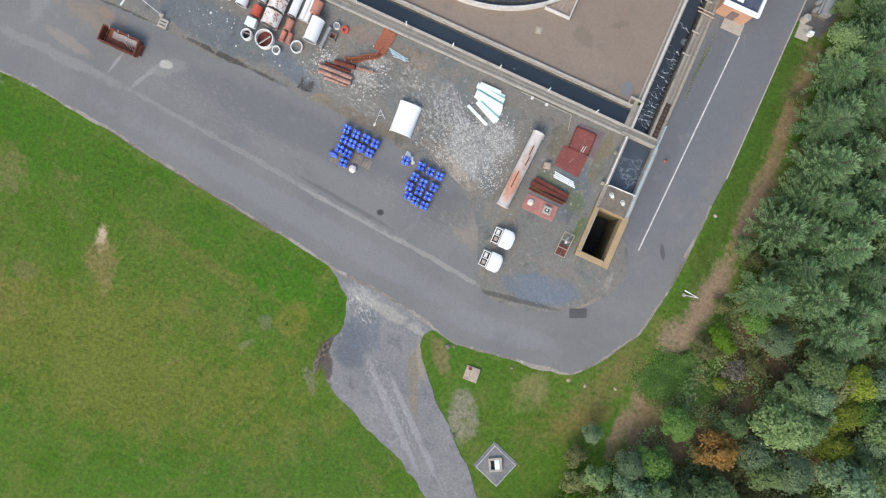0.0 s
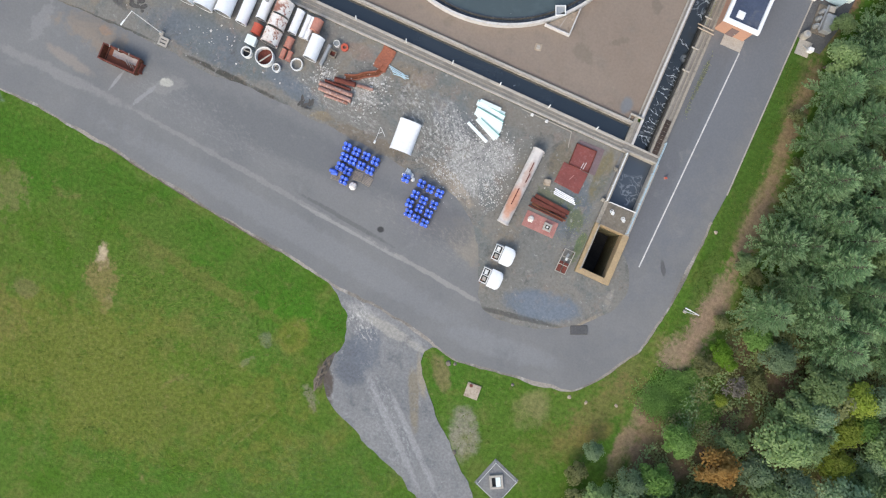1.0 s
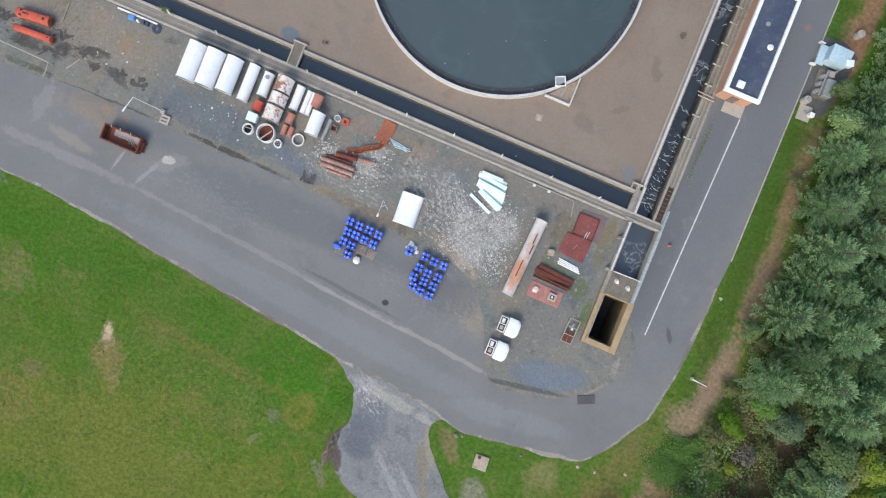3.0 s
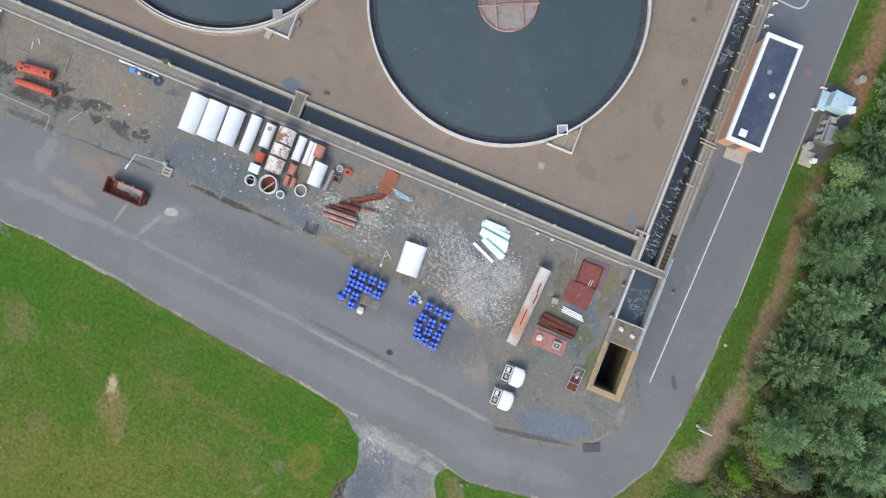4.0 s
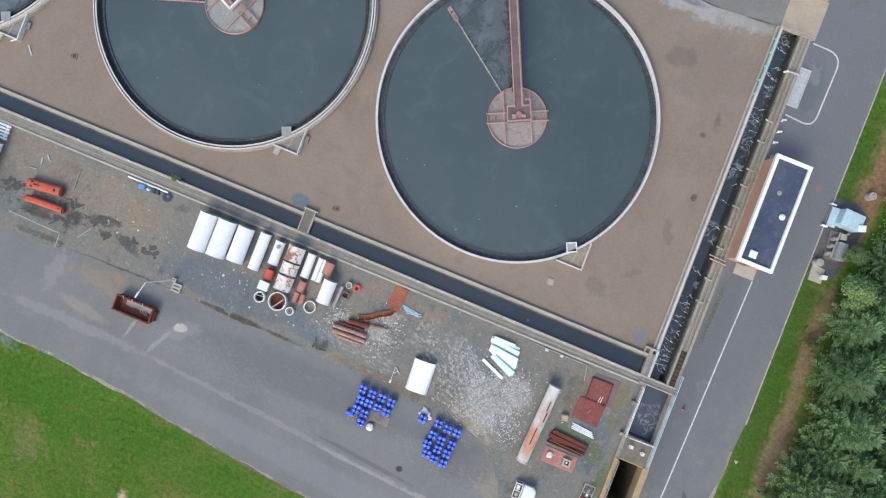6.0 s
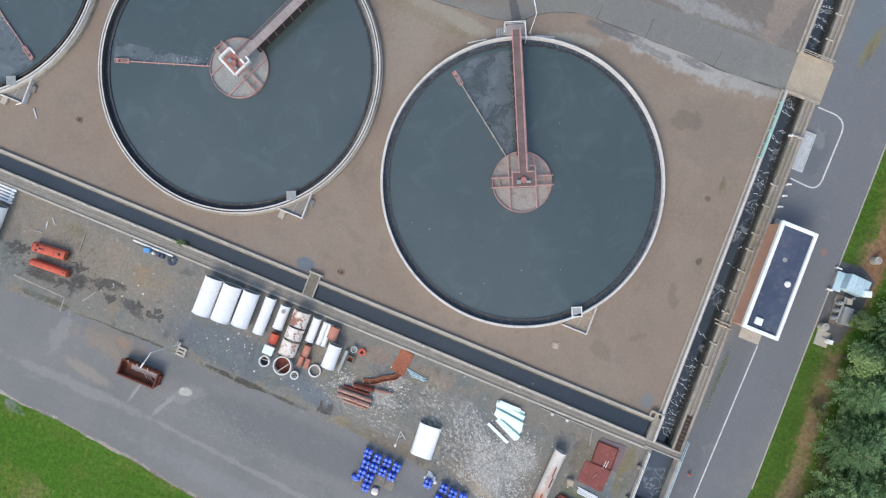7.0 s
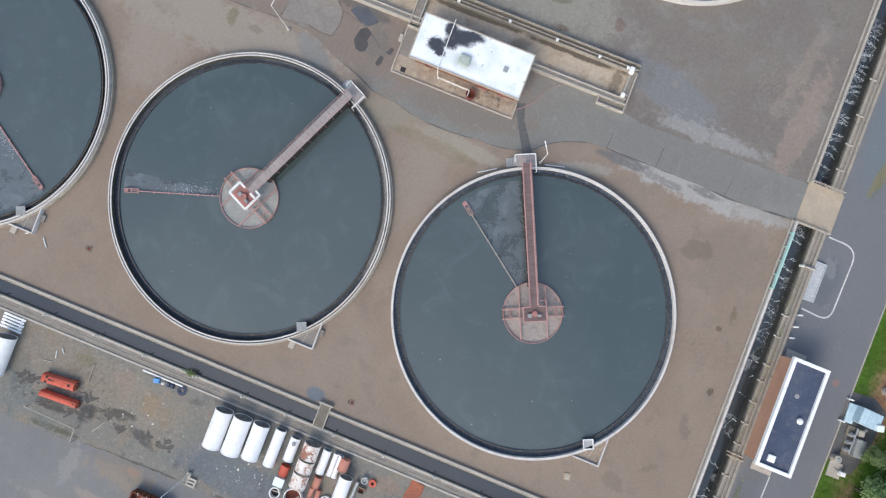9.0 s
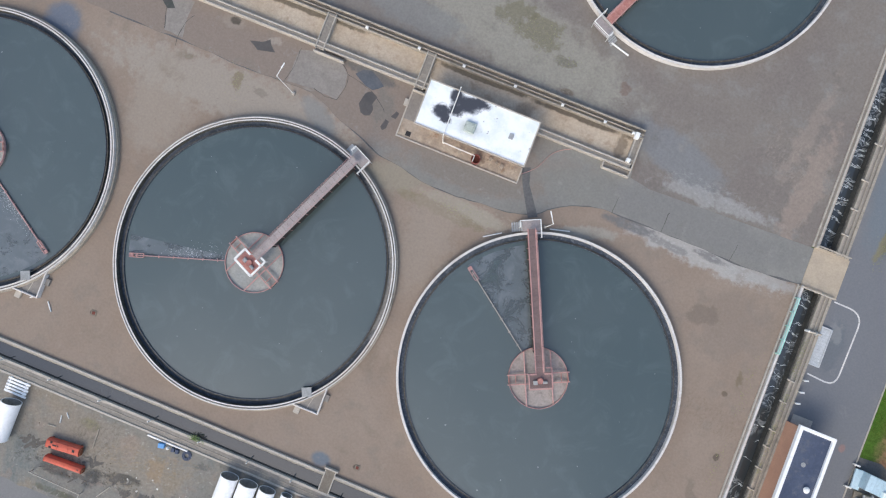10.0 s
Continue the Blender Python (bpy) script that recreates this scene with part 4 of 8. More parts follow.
setting("yard", sheet(bmesh.new(), ragged(YARD_S, 0.6, 0.35, 2.0) + [(5.65, -21.15), (0.85, -21.15), (0.85, -14.0), (0.45, -4.5), (-150, -4.5)], 0.10, 0.05), m_gravel, "gravel storage yard with dirt, grey stone and oily stains", "yard")

L = ragged([(-29.5, -34.8), (-25.2, -38.2), (-23.7, -42.4), (-24.6, -46.7), (-21.5, -50.3), (-16.4, -52.7), (-10.6, -54.8), (-3.9, -58.6), (8, -67), (30, -86)], 0.7, 0.5, 7.0)
Rr = ragged([(40, -84), (14, -64), (2.3, -55.5), (-0.6, -52.6), (-4.8, -48.8), (-9.4, -44.8), (-12.6, -41.0), (-13.2, -38.2), (-10.2, -37.0)], 0.7, 0.4, 8.0)
setting("drive", sheet(bmesh.new(), L + Rr, 0.045, 0.045), m_drive, "pale grey gravel drive with wheel tracks", "drive")

bm = bmesh.new()
for a, b in (((8.64, -17.2), (9.6, 13.4)),):
    bar(bm, (*a, 0.076), (*b, 0.076), 0.17, 0.008)
loop = [(5.9, 45.0), (8.0, 44.95), (8.7, 44.85), (9.25, 44.6), (9.65, 44.2), (9.87, 43.7), (9.95, 43.0), (9.78, 36.4), (9.68, 35.8), (9.4, 35.3), (8.95, 35.02), (8.3, 34.92), (5.8, 35.1)]
for a, b in zip(loop, loop[1:]):
    bar(bm, (*a, 0.077), (*b, 0.077), 0.19, 0.008)
setting("road_line", bm, m_line, "worn white painted line on the asphalt", "road line")

# ---- the works inside the channels ----
setting("tank_yard", sheet(bmesh.new(), [(-150, -0.3), (0.2, -0.3), (0.2, 0.45), (0.55, 0.45), (0.55, 45.5), (0.55, 150), (-150, 150)], 0.06, 0.06), m_bed, "bare tan earth between the round tanks", "ground")
EDGE = [(1.1, 45.4), (-4.3, 45.0), (-8.1, 44.8), (-13.1, 45.0), (-18.7, 45.0), (-24.3, 45.0), (-27.5, 44.9), (-30.4, 44.1), (-33.2, 42.7), (-35.0, 41.2), (-36.4, 40.6), (-39.3, 39.9), (-42.5, 39.7), (-46.6, 39.4), (-50.6, 39.5), (-55.2, 40.4), (-58.1, 40.8), (-60.7, 41.9), (-64.4, 43.1), (-68.4, 44.8), (-71.1, 45.1), (-78.4, 44.8), (-88.6, 45.1), (-98.7, 45.1), (-150, 46)]
low = ragged(EDGE, 0.7, 0.14, 11.0)
setting("service_path", sheet(bmesh.new(), low + [(-150, 51.2), (-25.2, 51.2), (-22, 49.7), (1.1, 50.5)], 0.09, 0.03), m_path, "old grey-brown asphalt path with patches and puddles", "path")
setting("paved_court", sheet(bmesh.new(), [(0.55, 50.5), (0.55, 150), (-150, 150), (-150, 56.4), (-25.3, 56.4), (-25.0, 50.2), (-22, 49.7)], 0.10, 0.04), m_north, "wide stained grey-brown paved court", "paving")
bm = bmesh.new()
for k, pts in enumerate((((-18.7, 45.1), (-18.5, 47.8)), ((-25.6, 45.0), (-25.5, 47.3)), ((-9.0, 45.0), (-8.6, 47.2)), ((-73.3, 45.1), (-72.8, 47.4), (-72.6, 50.0)), ((-88.0, 48.8), (-88.7, 47.6), (-89.0, 45.6), (-88.9, 44.1)), ((-65.6, 45.4), (-65.1, 47.4), (-65.4, 49.1), (-67.0, 50.3)), ((-65.4, 49.1), (-63.6, 48.6), (-61.0, 47.9), (-59.0, 46.2)), ((-69.1, 45.6), (-67.2, 45.2), (-65.6, 45.4)), ((-92.0, 50.4), (-91.8, 48.0), (-91.2, 45.7)))):
    line = ragged(pts, 0.5, 0.16, 3.0 * k)
    for p, q in zip(line, line[1:]):
        w = 0.05 + 0.09 * max(0.0, noise.noise(Vector((p[0], p[1], 7.0))) + 0.2)
        bar(bm, (*p, 0.097), (*q, 0.097), w, 0.006)
setting("paving_joint", bm, m_oil, "dark cracked joints across the old path", "joint")
bm = bmesh.new()
for k in range(len(low) - 1):
    (a, b), (c, d) = low[k], low[k + 1]
    w0, w1 = (0.02 + 0.24 * max(0.0, noise.noise(Vector((p[0] * 0.3, p[1] * 0.3, 5.0))) + 0.12) for p in (low[k], low[k + 1]))
    if a > -99:
        bm.faces.new([bm.verts.new(p) for p in ((a, b - w0 * 0.5, 0.0945), (c, d - w1 * 0.5, 0.0945), (c, d + w1, 0.0945), (a, b + w0, 0.0945))])
setting("path_edge", bm, m_patch, "dark damp dirt along the edge of the old path", "path edge")


def patch(name, pts, z, material, label, category, rough=0.12, step=0.4):
    """A thin worn patch of paving or water with an uneven outline."""
    dense = []
    for p, q in zip(pts, list(pts[1:]) + [pts[0]]):
        dense += [(p[0] + (q[0] - p[0]) * f, p[1] + (q[1] - p[1]) * f) for f in (0.0, 0.1, 0.5, 0.9)]
    loop = ragged(dense + [dense[0]], step, rough, pts[0][0])[:-1]
    return setting(name, sheet(bmesh.new(), loop, z, 0.005), material, label, category)


patch("concrete_patch", [(-72.8, 49.8), (-72.9, 45.3), (-69.1, 45.6), (-65.7, 45.4), (-65.2, 47.4), (-65.5, 49.1), (-67.0, 50.3), (-69.8, 50.6)], 0.0955, m_old_slab, "old pale grey concrete patch in the path", "paving", 0.1)
patch("concrete_patch", [(-91.2, 45.6), (-91.7, 48.0), (-92.3, 50.6), (-88.6, 50.5), (-88.7, 48.3), (-88.4, 45.5)], 0.0955, m_old_slab, "old pale grey concrete patch in the path", "paving", 0.16)
patch("puddle", [(-64.6, 49.6), (-63.0, 48.7), (-61.6, 48.5), (-60.2, 49.4), (-61.2, 50.2), (-62.5, 50.7), (-63.8, 50.4)], 0.0985, m_puddle_blue, "shallow puddle on the old path, tinted blue-grey as reflected sky", "puddle", 0.25)
patch("puddle", [(-62.0, 45.0), (-62.6, 46.0), (-62.3, 47.7), (-61.6, 48.2), (-60.6, 47.7), (-60.9, 46.6), (-60.5, 46.0), (-60.8, 45.1), (-61.4, 44.8)], 0.0985, m_puddle, "shallow dark puddle on the old path", "puddle", 0.22)
patch("puddle", [(-58.8, 44.2), (-58.5, 45.4), (-57.9, 45.2), (-58.0, 44.3), (-58.4, 43.9)], 0.0985, m_puddle, "small dark puddle on the old path", "puddle", 0.15)
patch("puddle", [(-58.0, 46.0), (-57.6, 46.9), (-57.1, 46.7), (-57.3, 45.9)], 0.0985, m_puddle, "small dark puddle on the old path", "puddle", 0.15)
patch("puddle", [(-79.6, 48.4), (-78.0, 48.8), (-77.0, 49.6), (-76.6, 48.9), (-75.8, 48.2), (-77.2, 47.9), (-78.2, 47.6)], 0.0985, m_puddle, "angular dark puddle on the old path", "puddle", 0.12)
patch("puddle", [(-93.2, 49.5), (-92.4, 50.4), (-91.4, 49.4), (-90.8, 48.7), (-91.9, 48.3), (-92.5, 48.8)], 0.0985, m_puddle_green, "dark green-grey puddle on the old path", "puddle", 0.1)

# ---- channels ----
def channel_wall(u0, u1, v0, v1, top, material, bottom=-2.6, label="weathered concrete channel wall"):
    return setting("channel_wall", block(bmesh.new(), u0, u1, v0, v1, bottom, top, bevel=0.03), material, label, "channel wall")


def slanted_wall(u0, u1, v0, v1, skew, top, material, bottom, label, fixed=-99.0):
    """A wall along the channel whose far end lies askew by so many metres, but for its edge south of fixed."""
    bm = block(bmesh.new(), u0, u1, v0, v1, bottom, top, bevel=0.03)
    for w in bm.verts:
        if w.co.y > fixed:
            w.co.y += skew * (w.co.x - u0) / (u1 - u0)
    return setting("channel_wall", bm, material, label, "channel wall")


channel_wall(-150, 0.3, -0.62, -0.3, 0.42, m_conc_pale, label="pale weathered concrete lip of the channel")
channel_wall(-150, 0.2, -0.80, -0.62, 0.36, m_conc, label="grey inner edge of the channel lip")
channel_wall(-150, 0.2, -1.02, -0.80, -0.02, m_algae_shade, label="dark ledge along the channel water")
for u0, u1, skew in ((-150, -62, 0.0), (-62, 0.3, -0.40)):
    slanted_wall(u0, u1, -3.02, -2.68, skew, 0.42, m_conc_pale, -2.6, "pale weathered concrete lip of the channel")
    slanted_wall(u0, u1, -2.68, -2.55, skew, -0.02, m_algae_shade, -2.6, "dark strip on the inner face of the channel")
    slanted_wall(u0, u1, -4.16, -2.98, skew, 0.31, m_walkway, -0.9, "brown-grey concrete walkway beside the channel", -3.6)
    slanted_wall(u0, u1, -3.62, -3.52, skew * 0.5, 0.36, m_conc, -0.3, "thin concrete ridge along the walkway")
channel_wall(-150, 0.3, -4.45, -4.16, 0.42, m_conc_pale, -0.3, "pale weathered concrete lip of the walkway")
channel_wall(0.2, 0.72, -3.1, 0.45, 0.45, m_conc, label="concrete wall where the two channels meet")
channel_wall(0.72, 1.12, -3.1, -0.1, 0.36, m_walkway, label="concrete wall where the two channels meet")
channel_wall(1.12, 1.45, -3.1, 0.45, 0.5, m_rim, label="white-washed lip where the two channels meet")
channel_wall(0.3, 0.92, -4.45, -4.15, 0.42, m_conc)
channel_wall(0.3, 5.3, -3.35, -3.1, 0.45, m_conc_pale)
channel_wall(0.3, 5.3, -3.95, -3.35, 0.34, m_walkway)
channel_wall(0.3, 5.3, -4.15, -3.95, 0.45, m_conc_pale)
for v0, v1 in ((0.45, 45.4), (50.6, 150)):
    channel_wall(0.55, 0.74, v0, v1, 0.3, m_conc_pale, label="weathered concrete lip of the eastern channel")
    channel_wall(0.74, 0.98, v0, v1, 0.22, m_walkway, label="grey concrete ledge of the eastern channel")
    channel_wall(0.98, 1.27, v0, v1, 0.5, m_rim if v0 < 40 else m_conc_pale, label="white-washed concrete lip of the eastern channel")
    channel_wall(1.27, 1.45, v0, v1, 0.3, m_conc, label="weathered concrete ledge of the eastern channel")
for v0, v1 in ((-3.1, 45.4), (50.6, 150)):
    channel_wall(3.62, 3.8, v0, v1, 0.1, m_algae_shade, label="dark algae-coated inner face of the channel")
    channel_wall(3.8, 4.12, v0, v1, 0.42, m_conc, label="weathered concrete lip of the eastern channel")
    channel_wall(4.12, 4.45, v0, v1, 0.27, m_walkway, label="recessed concrete gutter of the eastern channel")
    channel_wall(4.45, 4.62, v0, v1, 0.36, m_conc, label="weathered concrete ridge of the eastern channel")
    channel_wall(4.62, 4.92, v0, v1, 0.27, m_walkway, label="recessed concrete gutter of the eastern channel")
    channel_wall(4.92, 5.3, v0, v1, 0.42, m_conc, label="weathered concrete lip of the eastern channel")
setting("channel_water", block(bmesh.new(), -150, 0.2, -3.05, -0.79, -2.4, -0.10), m_channel, "dark slate-blue water in the long channel", "water")
setting("channel_water", block(bmesh.new(), 1.44, 3.81, -3.11, 150, -2.4, -1.0), m_foam, "dark churned water with white foam threads", "water")
setting("basin_water", block(bmesh.new(), 1.44, 5.11, -11.01, -4.14, -2.4, -0.9), m_basin, "blue-grey basin water with faint foam swirls", "water")
bm = block(bmesh.new(), 0.95, 5.9, 45.35, 50.65, -0.25, 0.16, bevel=0.03)
block(bm, 0.9, 5.6, 45.2, 45.5, 0.1, 0.32), block(bm, 1.0, 5.6, 50.5, 50.8, 0.1, 0.32)
setting("crossing_slab", bm, m_slab_tan, "tan concrete slab crossing the channel", "slab")
# basin and pit at the southern end
channel_wall(0.92, 1.45, -14.2, -4.15, 0.45, m_conc, label="weathered concrete lip of the basin")
channel_wall(5.1, 5.65, -14.2, -4.15, 0.45, m_conc_pale, label="pale concrete lip of the basin")
channel_wall(1.45, 5.1, -14.2, -11.0, 0.38, m_conc_dark, label="brown concrete deck between basin and pit")
channel_wall(0.95, 1.5, -21.1, -14.2, 0.5, m_conc_tan, -6.5, "ochre concrete wall of the deep pit")
channel_wall(4.9, 5.75, -21.1, -14.2, 0.5, m_conc_tan, -6.5, "ochre concrete wall of the deep pit")
channel_wall(1.5, 4.9, -21.1, -20.35, 0.5, m_conc_tan, -6.5, "ochre concrete wall of the deep pit")
channel_wall(1.5, 4.9, -14.3, -14.15, 0.4, m_conc_tan, -6.5, "ochre concrete wall of the deep pit")
for u0, u1, v0, v1 in ((1.5, 1.58, -20.35, -14.3), (4.82, 4.9, -20.35, -14.3), (1.58, 4.82, -20.35, -20.27), (1.58, 4.82, -14.38, -14.3)):
    channel_wall(u0, u1, v0, v1, -1.3, m_pit, -6.4, "green-brown lining low down in the pit, darkened as shade")
setting("pit_floor", block(bmesh.new(), 1.4, 5.0, -20.5, -14.2, -6.8, -6.5), m_black, "floor of the deep pit, coloured black as shade", "pit floor")


# ---- round settling tanks ----
def clarifier(u, v, bridge, skimmer, disc_mat, deck_mat, white_house, outlet=True):
    t = thing("clarifier", u, v, 0.06, "round concrete settling tank with a walkway bridge and grey water", "settling tank", "round settling tanks")
    if white_house:
        part("outer_coping", ring(bmesh.new(), 19.02, 19.28, -0.05, 0.55, 180), m_conc, t, "grey worn outer coping")
        part("tank_wall", ring(bmesh.new(), 18.88, 19.02, -0.05, 0.98, 180), m_rim, t, "pale worn concrete rim")
        part("rim_joint", ring(bmesh.new(), 18.72, 18.88, -0.05, 0.62, 160), m_conc_dark, t, "dark joint along the rim")
        part("inner_rim", ring(bmesh.new(), 18.54, 18.72, -0.05, 0.98, 160), m_rim, t, "pale worn inner rim")
        part("rim_lining", ring(bmesh.new(), 18.50, 18.54, 0.0, 0.94, 160), m_algae_shade, t, "dark ring painting the shade inside the rim")
    else:
        part("tank_wall", ring(bmesh.new(), 18.52, 18.82, -0.05, 1.0, 180), m_rim, t, "pale worn concrete rim")
    part("launder", ring(bmesh.new(), 17.95, 18.52, 0.0, 0.20 if white_house else 0.36, 160), m_trough if white_house else m_slime, t, "blue-grey slimy overflow trough")
    part("launder_wall", ring(bmesh.new(), 17.76, 17.95, 0.0, 0.52, 160), m_algae_shade, t, "dark stained trough wall")
    part("weir_plate", ring(bmesh.new(), 17.68, 17.76, 0.2, 0.62, 160), m_slime, t)
    part("water", disc(bmesh.new(), 17.70, 0.46, 120), m_water, t, "still grey-green settling water")
    spin = Matrix.Rotation(radians(bridge), 4, "Z")

    def turned(bm):
        bm.transform(spin)
        return bm

    def raised(bm):
        bm.transform(Matrix.Translation((0, 0, 0.62)))
        return turned(bm)

    well = part("feed_well", turned(ring(bmesh.new(), 3.88, 3.95, 0.3, 0.82, 72)), m_pinkrail, t, "round red-edged feed well")
    part("scum_surface", turned(disc(bmesh.new(), 3.87, 0.60, 72)), disc_mat, well, "mottled scum inside the feed well")
    # the bridge runs along local +x from the middle out over the rim
    for s in (-1, 1):
        bm = bmesh.new()
        bar(bm, (3.4, s * 0.48, 0.90), (18.3, s * 0.48, 0.90), 0.08, 1.80)
        web = part("girder", raised(bm), m_girder, t, "dark rusty bridge girder")
        part("top_flange", raised(bar(bmesh.new(), (1.0, s * 0.50, 1.83), (19.2, s * 0.50, 1.83), 0.13, 0.07)), m_deckgrey if white_house else m_pinkrail, web, "faded top flange")
        for k in range(11):
            part("stiffener", raised(block(bmesh.new(), 3.74 + k * 1.44, 3.79 + k * 1.44, s * 0.53 - 0.02, s * 0.53 + 0.02, 0.10, 1.8)), m_pinkrail, web)
        bm = bmesh.new()
        for k in range(13):
            rod(bm, (1.2 + k * 1.48, s * 0.55, 1.6), (1.2 + k * 1.48, s * 0.55, 2.75), 0.018, n=6)
        for z in (2.25, 2.75):
            rod(bm, (1.2, s * 0.55, z), (19.0, s * 0.55, z), 0.018, n=6)
        part("handrail", raised(bm), m_pinkrail, t, "thin red bridge handrail")
    for k in range(24):
        part("deck_plank", raised(block(bmesh.new(), 0.9 + k * 0.76, 0.9 + k * 0.76 + 0.735, -0.44, 0.44, 1.72, 1.78 + 0.006 * (k % 3))), deck_mat, t)
    for k in range(11):
        part("cross_brace", raised(bar(bmesh.new(), (2.4 + k * 1.5, -0.5, 1.5), (2.4 + k * 1.5, 0.5, 1.5), 0.1, 0.18)), m_rust_dark, t)
    for y in (-1.75, 1.75):
        part("cage_beam", turned(bar(bmesh.new(), (-math.sqrt(15 - y * y), y, 0.95), (math.sqrt(15 - y * y), y, 0.95), 0.12, 0.2)), m_pinkrail, well, "red steel beam")
    for x in (-0.62, 0.62):
        for s in (-1, 1):
            part("cage_beam", turned(bar(bmesh.new(), (x, s * 1.3, 1.0), (x, s * 4.1, 1.0), 0.12, 0.22)), m_pinkrail, well, "red steel beam")
    for y in (-3.9, -3.0, 3.0, 3.9):
        part("cage_brace", turned(bar(bmesh.new(), (-0.62, y, 1.0), (0.62, y, 1.0), 0.08, 0.14)), m_oxide_pink, well)
    # drive platform with its railing
    bm = block(bmesh.new(), -0.95, 1.0, -1.5, 1.5, 1.66, 1.76)
    part("drive_platform", raised(bm), m_oxide_pink if white_house else m_deck_brown, t, "worn drive platform")
    w = 0.26 if white_house else 0.08
    for a, b, f in (((-0.9, -1.5), (0.95, -1.5), 1.0), ((0.95, -1.5), (0.95, -0.5), 1.0), ((0.95, 0.5), (0.95, 1.5), 1.0), ((0.95, 1.5), (-0.9, 1.5), 1.0), ((-0.9, 1.5), (-0.9, -1.5), 1.0), ((0.95, -1.5), (1.7, -1.5), 0.8), ((1.7, -1.5), (1.7, -0.75), 0.8)):
        bm = bar(bmesh.new(), (*a, 2.72), (*b, 2.72), w * f, 0.09)
        bar(bm, (*a, 2.25), (*b, 2.25), 0.06, 0.06)
        rod(bm, (*a, 1.7), (*a, 2.72), 0.04, n=6)
        part("railing", raised(bm), m_paint if white_house else m_pinkrail, t, "white platform railing" if white_house else "thin faded pink platform railing")
    drive = part("drive_unit", raised(rod(bmesh.new(), (0, 0, 1.74), (0, 0, 2.2), 0.42, 0.36, 20)), m_oxide_pink, t, "squat gear drive")
    bm = rod(bmesh.new(), (-0.2, -0.9, 1.95), (-0.2, -0.35, 1.95), 0.2, n=14)
    part("motor", raised(bm), m_steel, drive, "small grey motor")
    part("control_box", raised(block(bmesh.new(), -0.45, 0.05, 0.35, 0.9, 1.74, 2.1, bevel=0.03)), m_steel, drive, "grey control box")
    # landing where the bridge meets the rim
    land = part("landing", turned(block(bmesh.new(), 18.9, 20.3, -1.35, 1.0, 0.95, 1.06)), m_deckgrey, t, "grey grating landing")
    bm = bmesh.new()
    for a, b in (((18.0, -1.35), (20.3, -1.35)), ((20.3, -1.35), (20.3, 1.35)), ((20.3, 1.35), (19.5, 1.35))):
        bar(bm, (*a, 2.0), (*b, 2.0), 0.09, 0.09)
        bar(bm, (*a, 1.5), (*b, 1.5), 0.05, 0.05)
        rod(bm, (*a, 0), (*a, 2.0), 0.045, n=6), rod(bm, (*b, 0), (*b, 2.0), 0.045, n=6)
    part("landing_rail", turned(bm), m_paint, land, "white landing rail")
    bm = bmesh.new()
    for k in range(5):
        block(bm, 19.0, 20.2, 1.0 + 0.28 * k, 1.24 + 0.28 * k, 0.80 - 0.19 * k, 0.86 - 0.19 * k)
    part("stair", turned(bm), m_steel, land)
    # skimmer arm
    swing = Matrix.Rotation(radians(skimmer), 4, "Z")
    bm = bar(bmesh.new(), (3.9, 0, 0.62), (16.2, 0, 0.62), 0.10, 0.2)
    for k in range(6):
        bar(bm, (5 + 2 * k, -0.2, 0.6), (5 + 2 * k, 0.2, 0.6), 0.06, 0.08)
    bm.transform(swing)
    arm = part("skimmer_arm", bm, m_pinkrail if white_house else m_conc_pale, t, "thin worn skimmer arm")
    bm = bmesh.new()
    for y in (-0.24, 0.24):
        bar(bm, (15.0, y, 0.72), (16.9, y, 0.72), 0.08, 0.16)
    for x in (15.0, 15.9, 16.9):
        bar(bm, (x, -0.24, 0.72), (x, 0.24, 0.72), 0.08, 0.16)
    block(bm, 16.45, 16.85, -0.2, 0.2, 0.5, 0.70, bevel=0.03)
    bm.transform(swing)
    part("scum_box", bm, m_pinkrail, arm, "faded pink scum scraper box")
    bm = bmesh.new()
    for k in range(420 if white_house else 60):
        x = random.gauss(8.5, 1.9) if white_house else random.uniform(5, 16)
        y = -abs(random.gauss(0, (0.55 if white_house else 0.15) + 0.06 * max(0.0, 12 - x))) - 0.1
        s_ = random.uniform(0.012, 0.042 if white_house else 0.03)
        disc(bm, s_, 0.475, 7, (x, y))
    bm.transform(swing)
    tagged(part("scum_fleck", bm, m_froth, arm, "white flecks of scum along the arm"), kind="stuff")
    bm = disc(bmesh.new(), 17.2, 0.470, 24, a0=skimmer - (9 if bridge == 65.0 else 27), a1=skimmer)
    part("scum_film", bm, m_sheen, arm, "thin pale film of scum behind the arm")
    # outlet box in the south-east corner
    if not outlet:
        return t
    box = part("outlet_box", sheet(bmesh.new(), [(11.75, -15.05), (15.05, -15.05), (15.05, -11.6), (14.2, -12.5), (13.0, -13.75)], 0.42, 0.45), m_old_slab if white_house else m_platform, t, "shallow concrete outlet box")
    part("box_wall", block(bmesh.new(), 11.6, 15.2, -15.2, -15.03, -0.05, 0.75, bevel=0.02), m_rim, box, "pale concrete box wall")
    part("box_wall", block(bmesh.new(), 15.03, 15.2, -15.03, -11.4, -0.05, 0.75, bevel=0.02), m_rim, box, "pale concrete box wall")
    part("grating_bar", bar(bmesh.new(), (13.5, -15.0, 0.46), (13.9, -13.0, 0.46), 0.08, 0.06), m_conc_pale, box)
    step = part("weir_platform", block(bmesh.new(), 12.15, 13.45, -13.5, -12.3, 0.94, 1.0, 24, (12.8, -12.9)), m_grey if white_house else m_steel, t, "small grey platform over the weir")
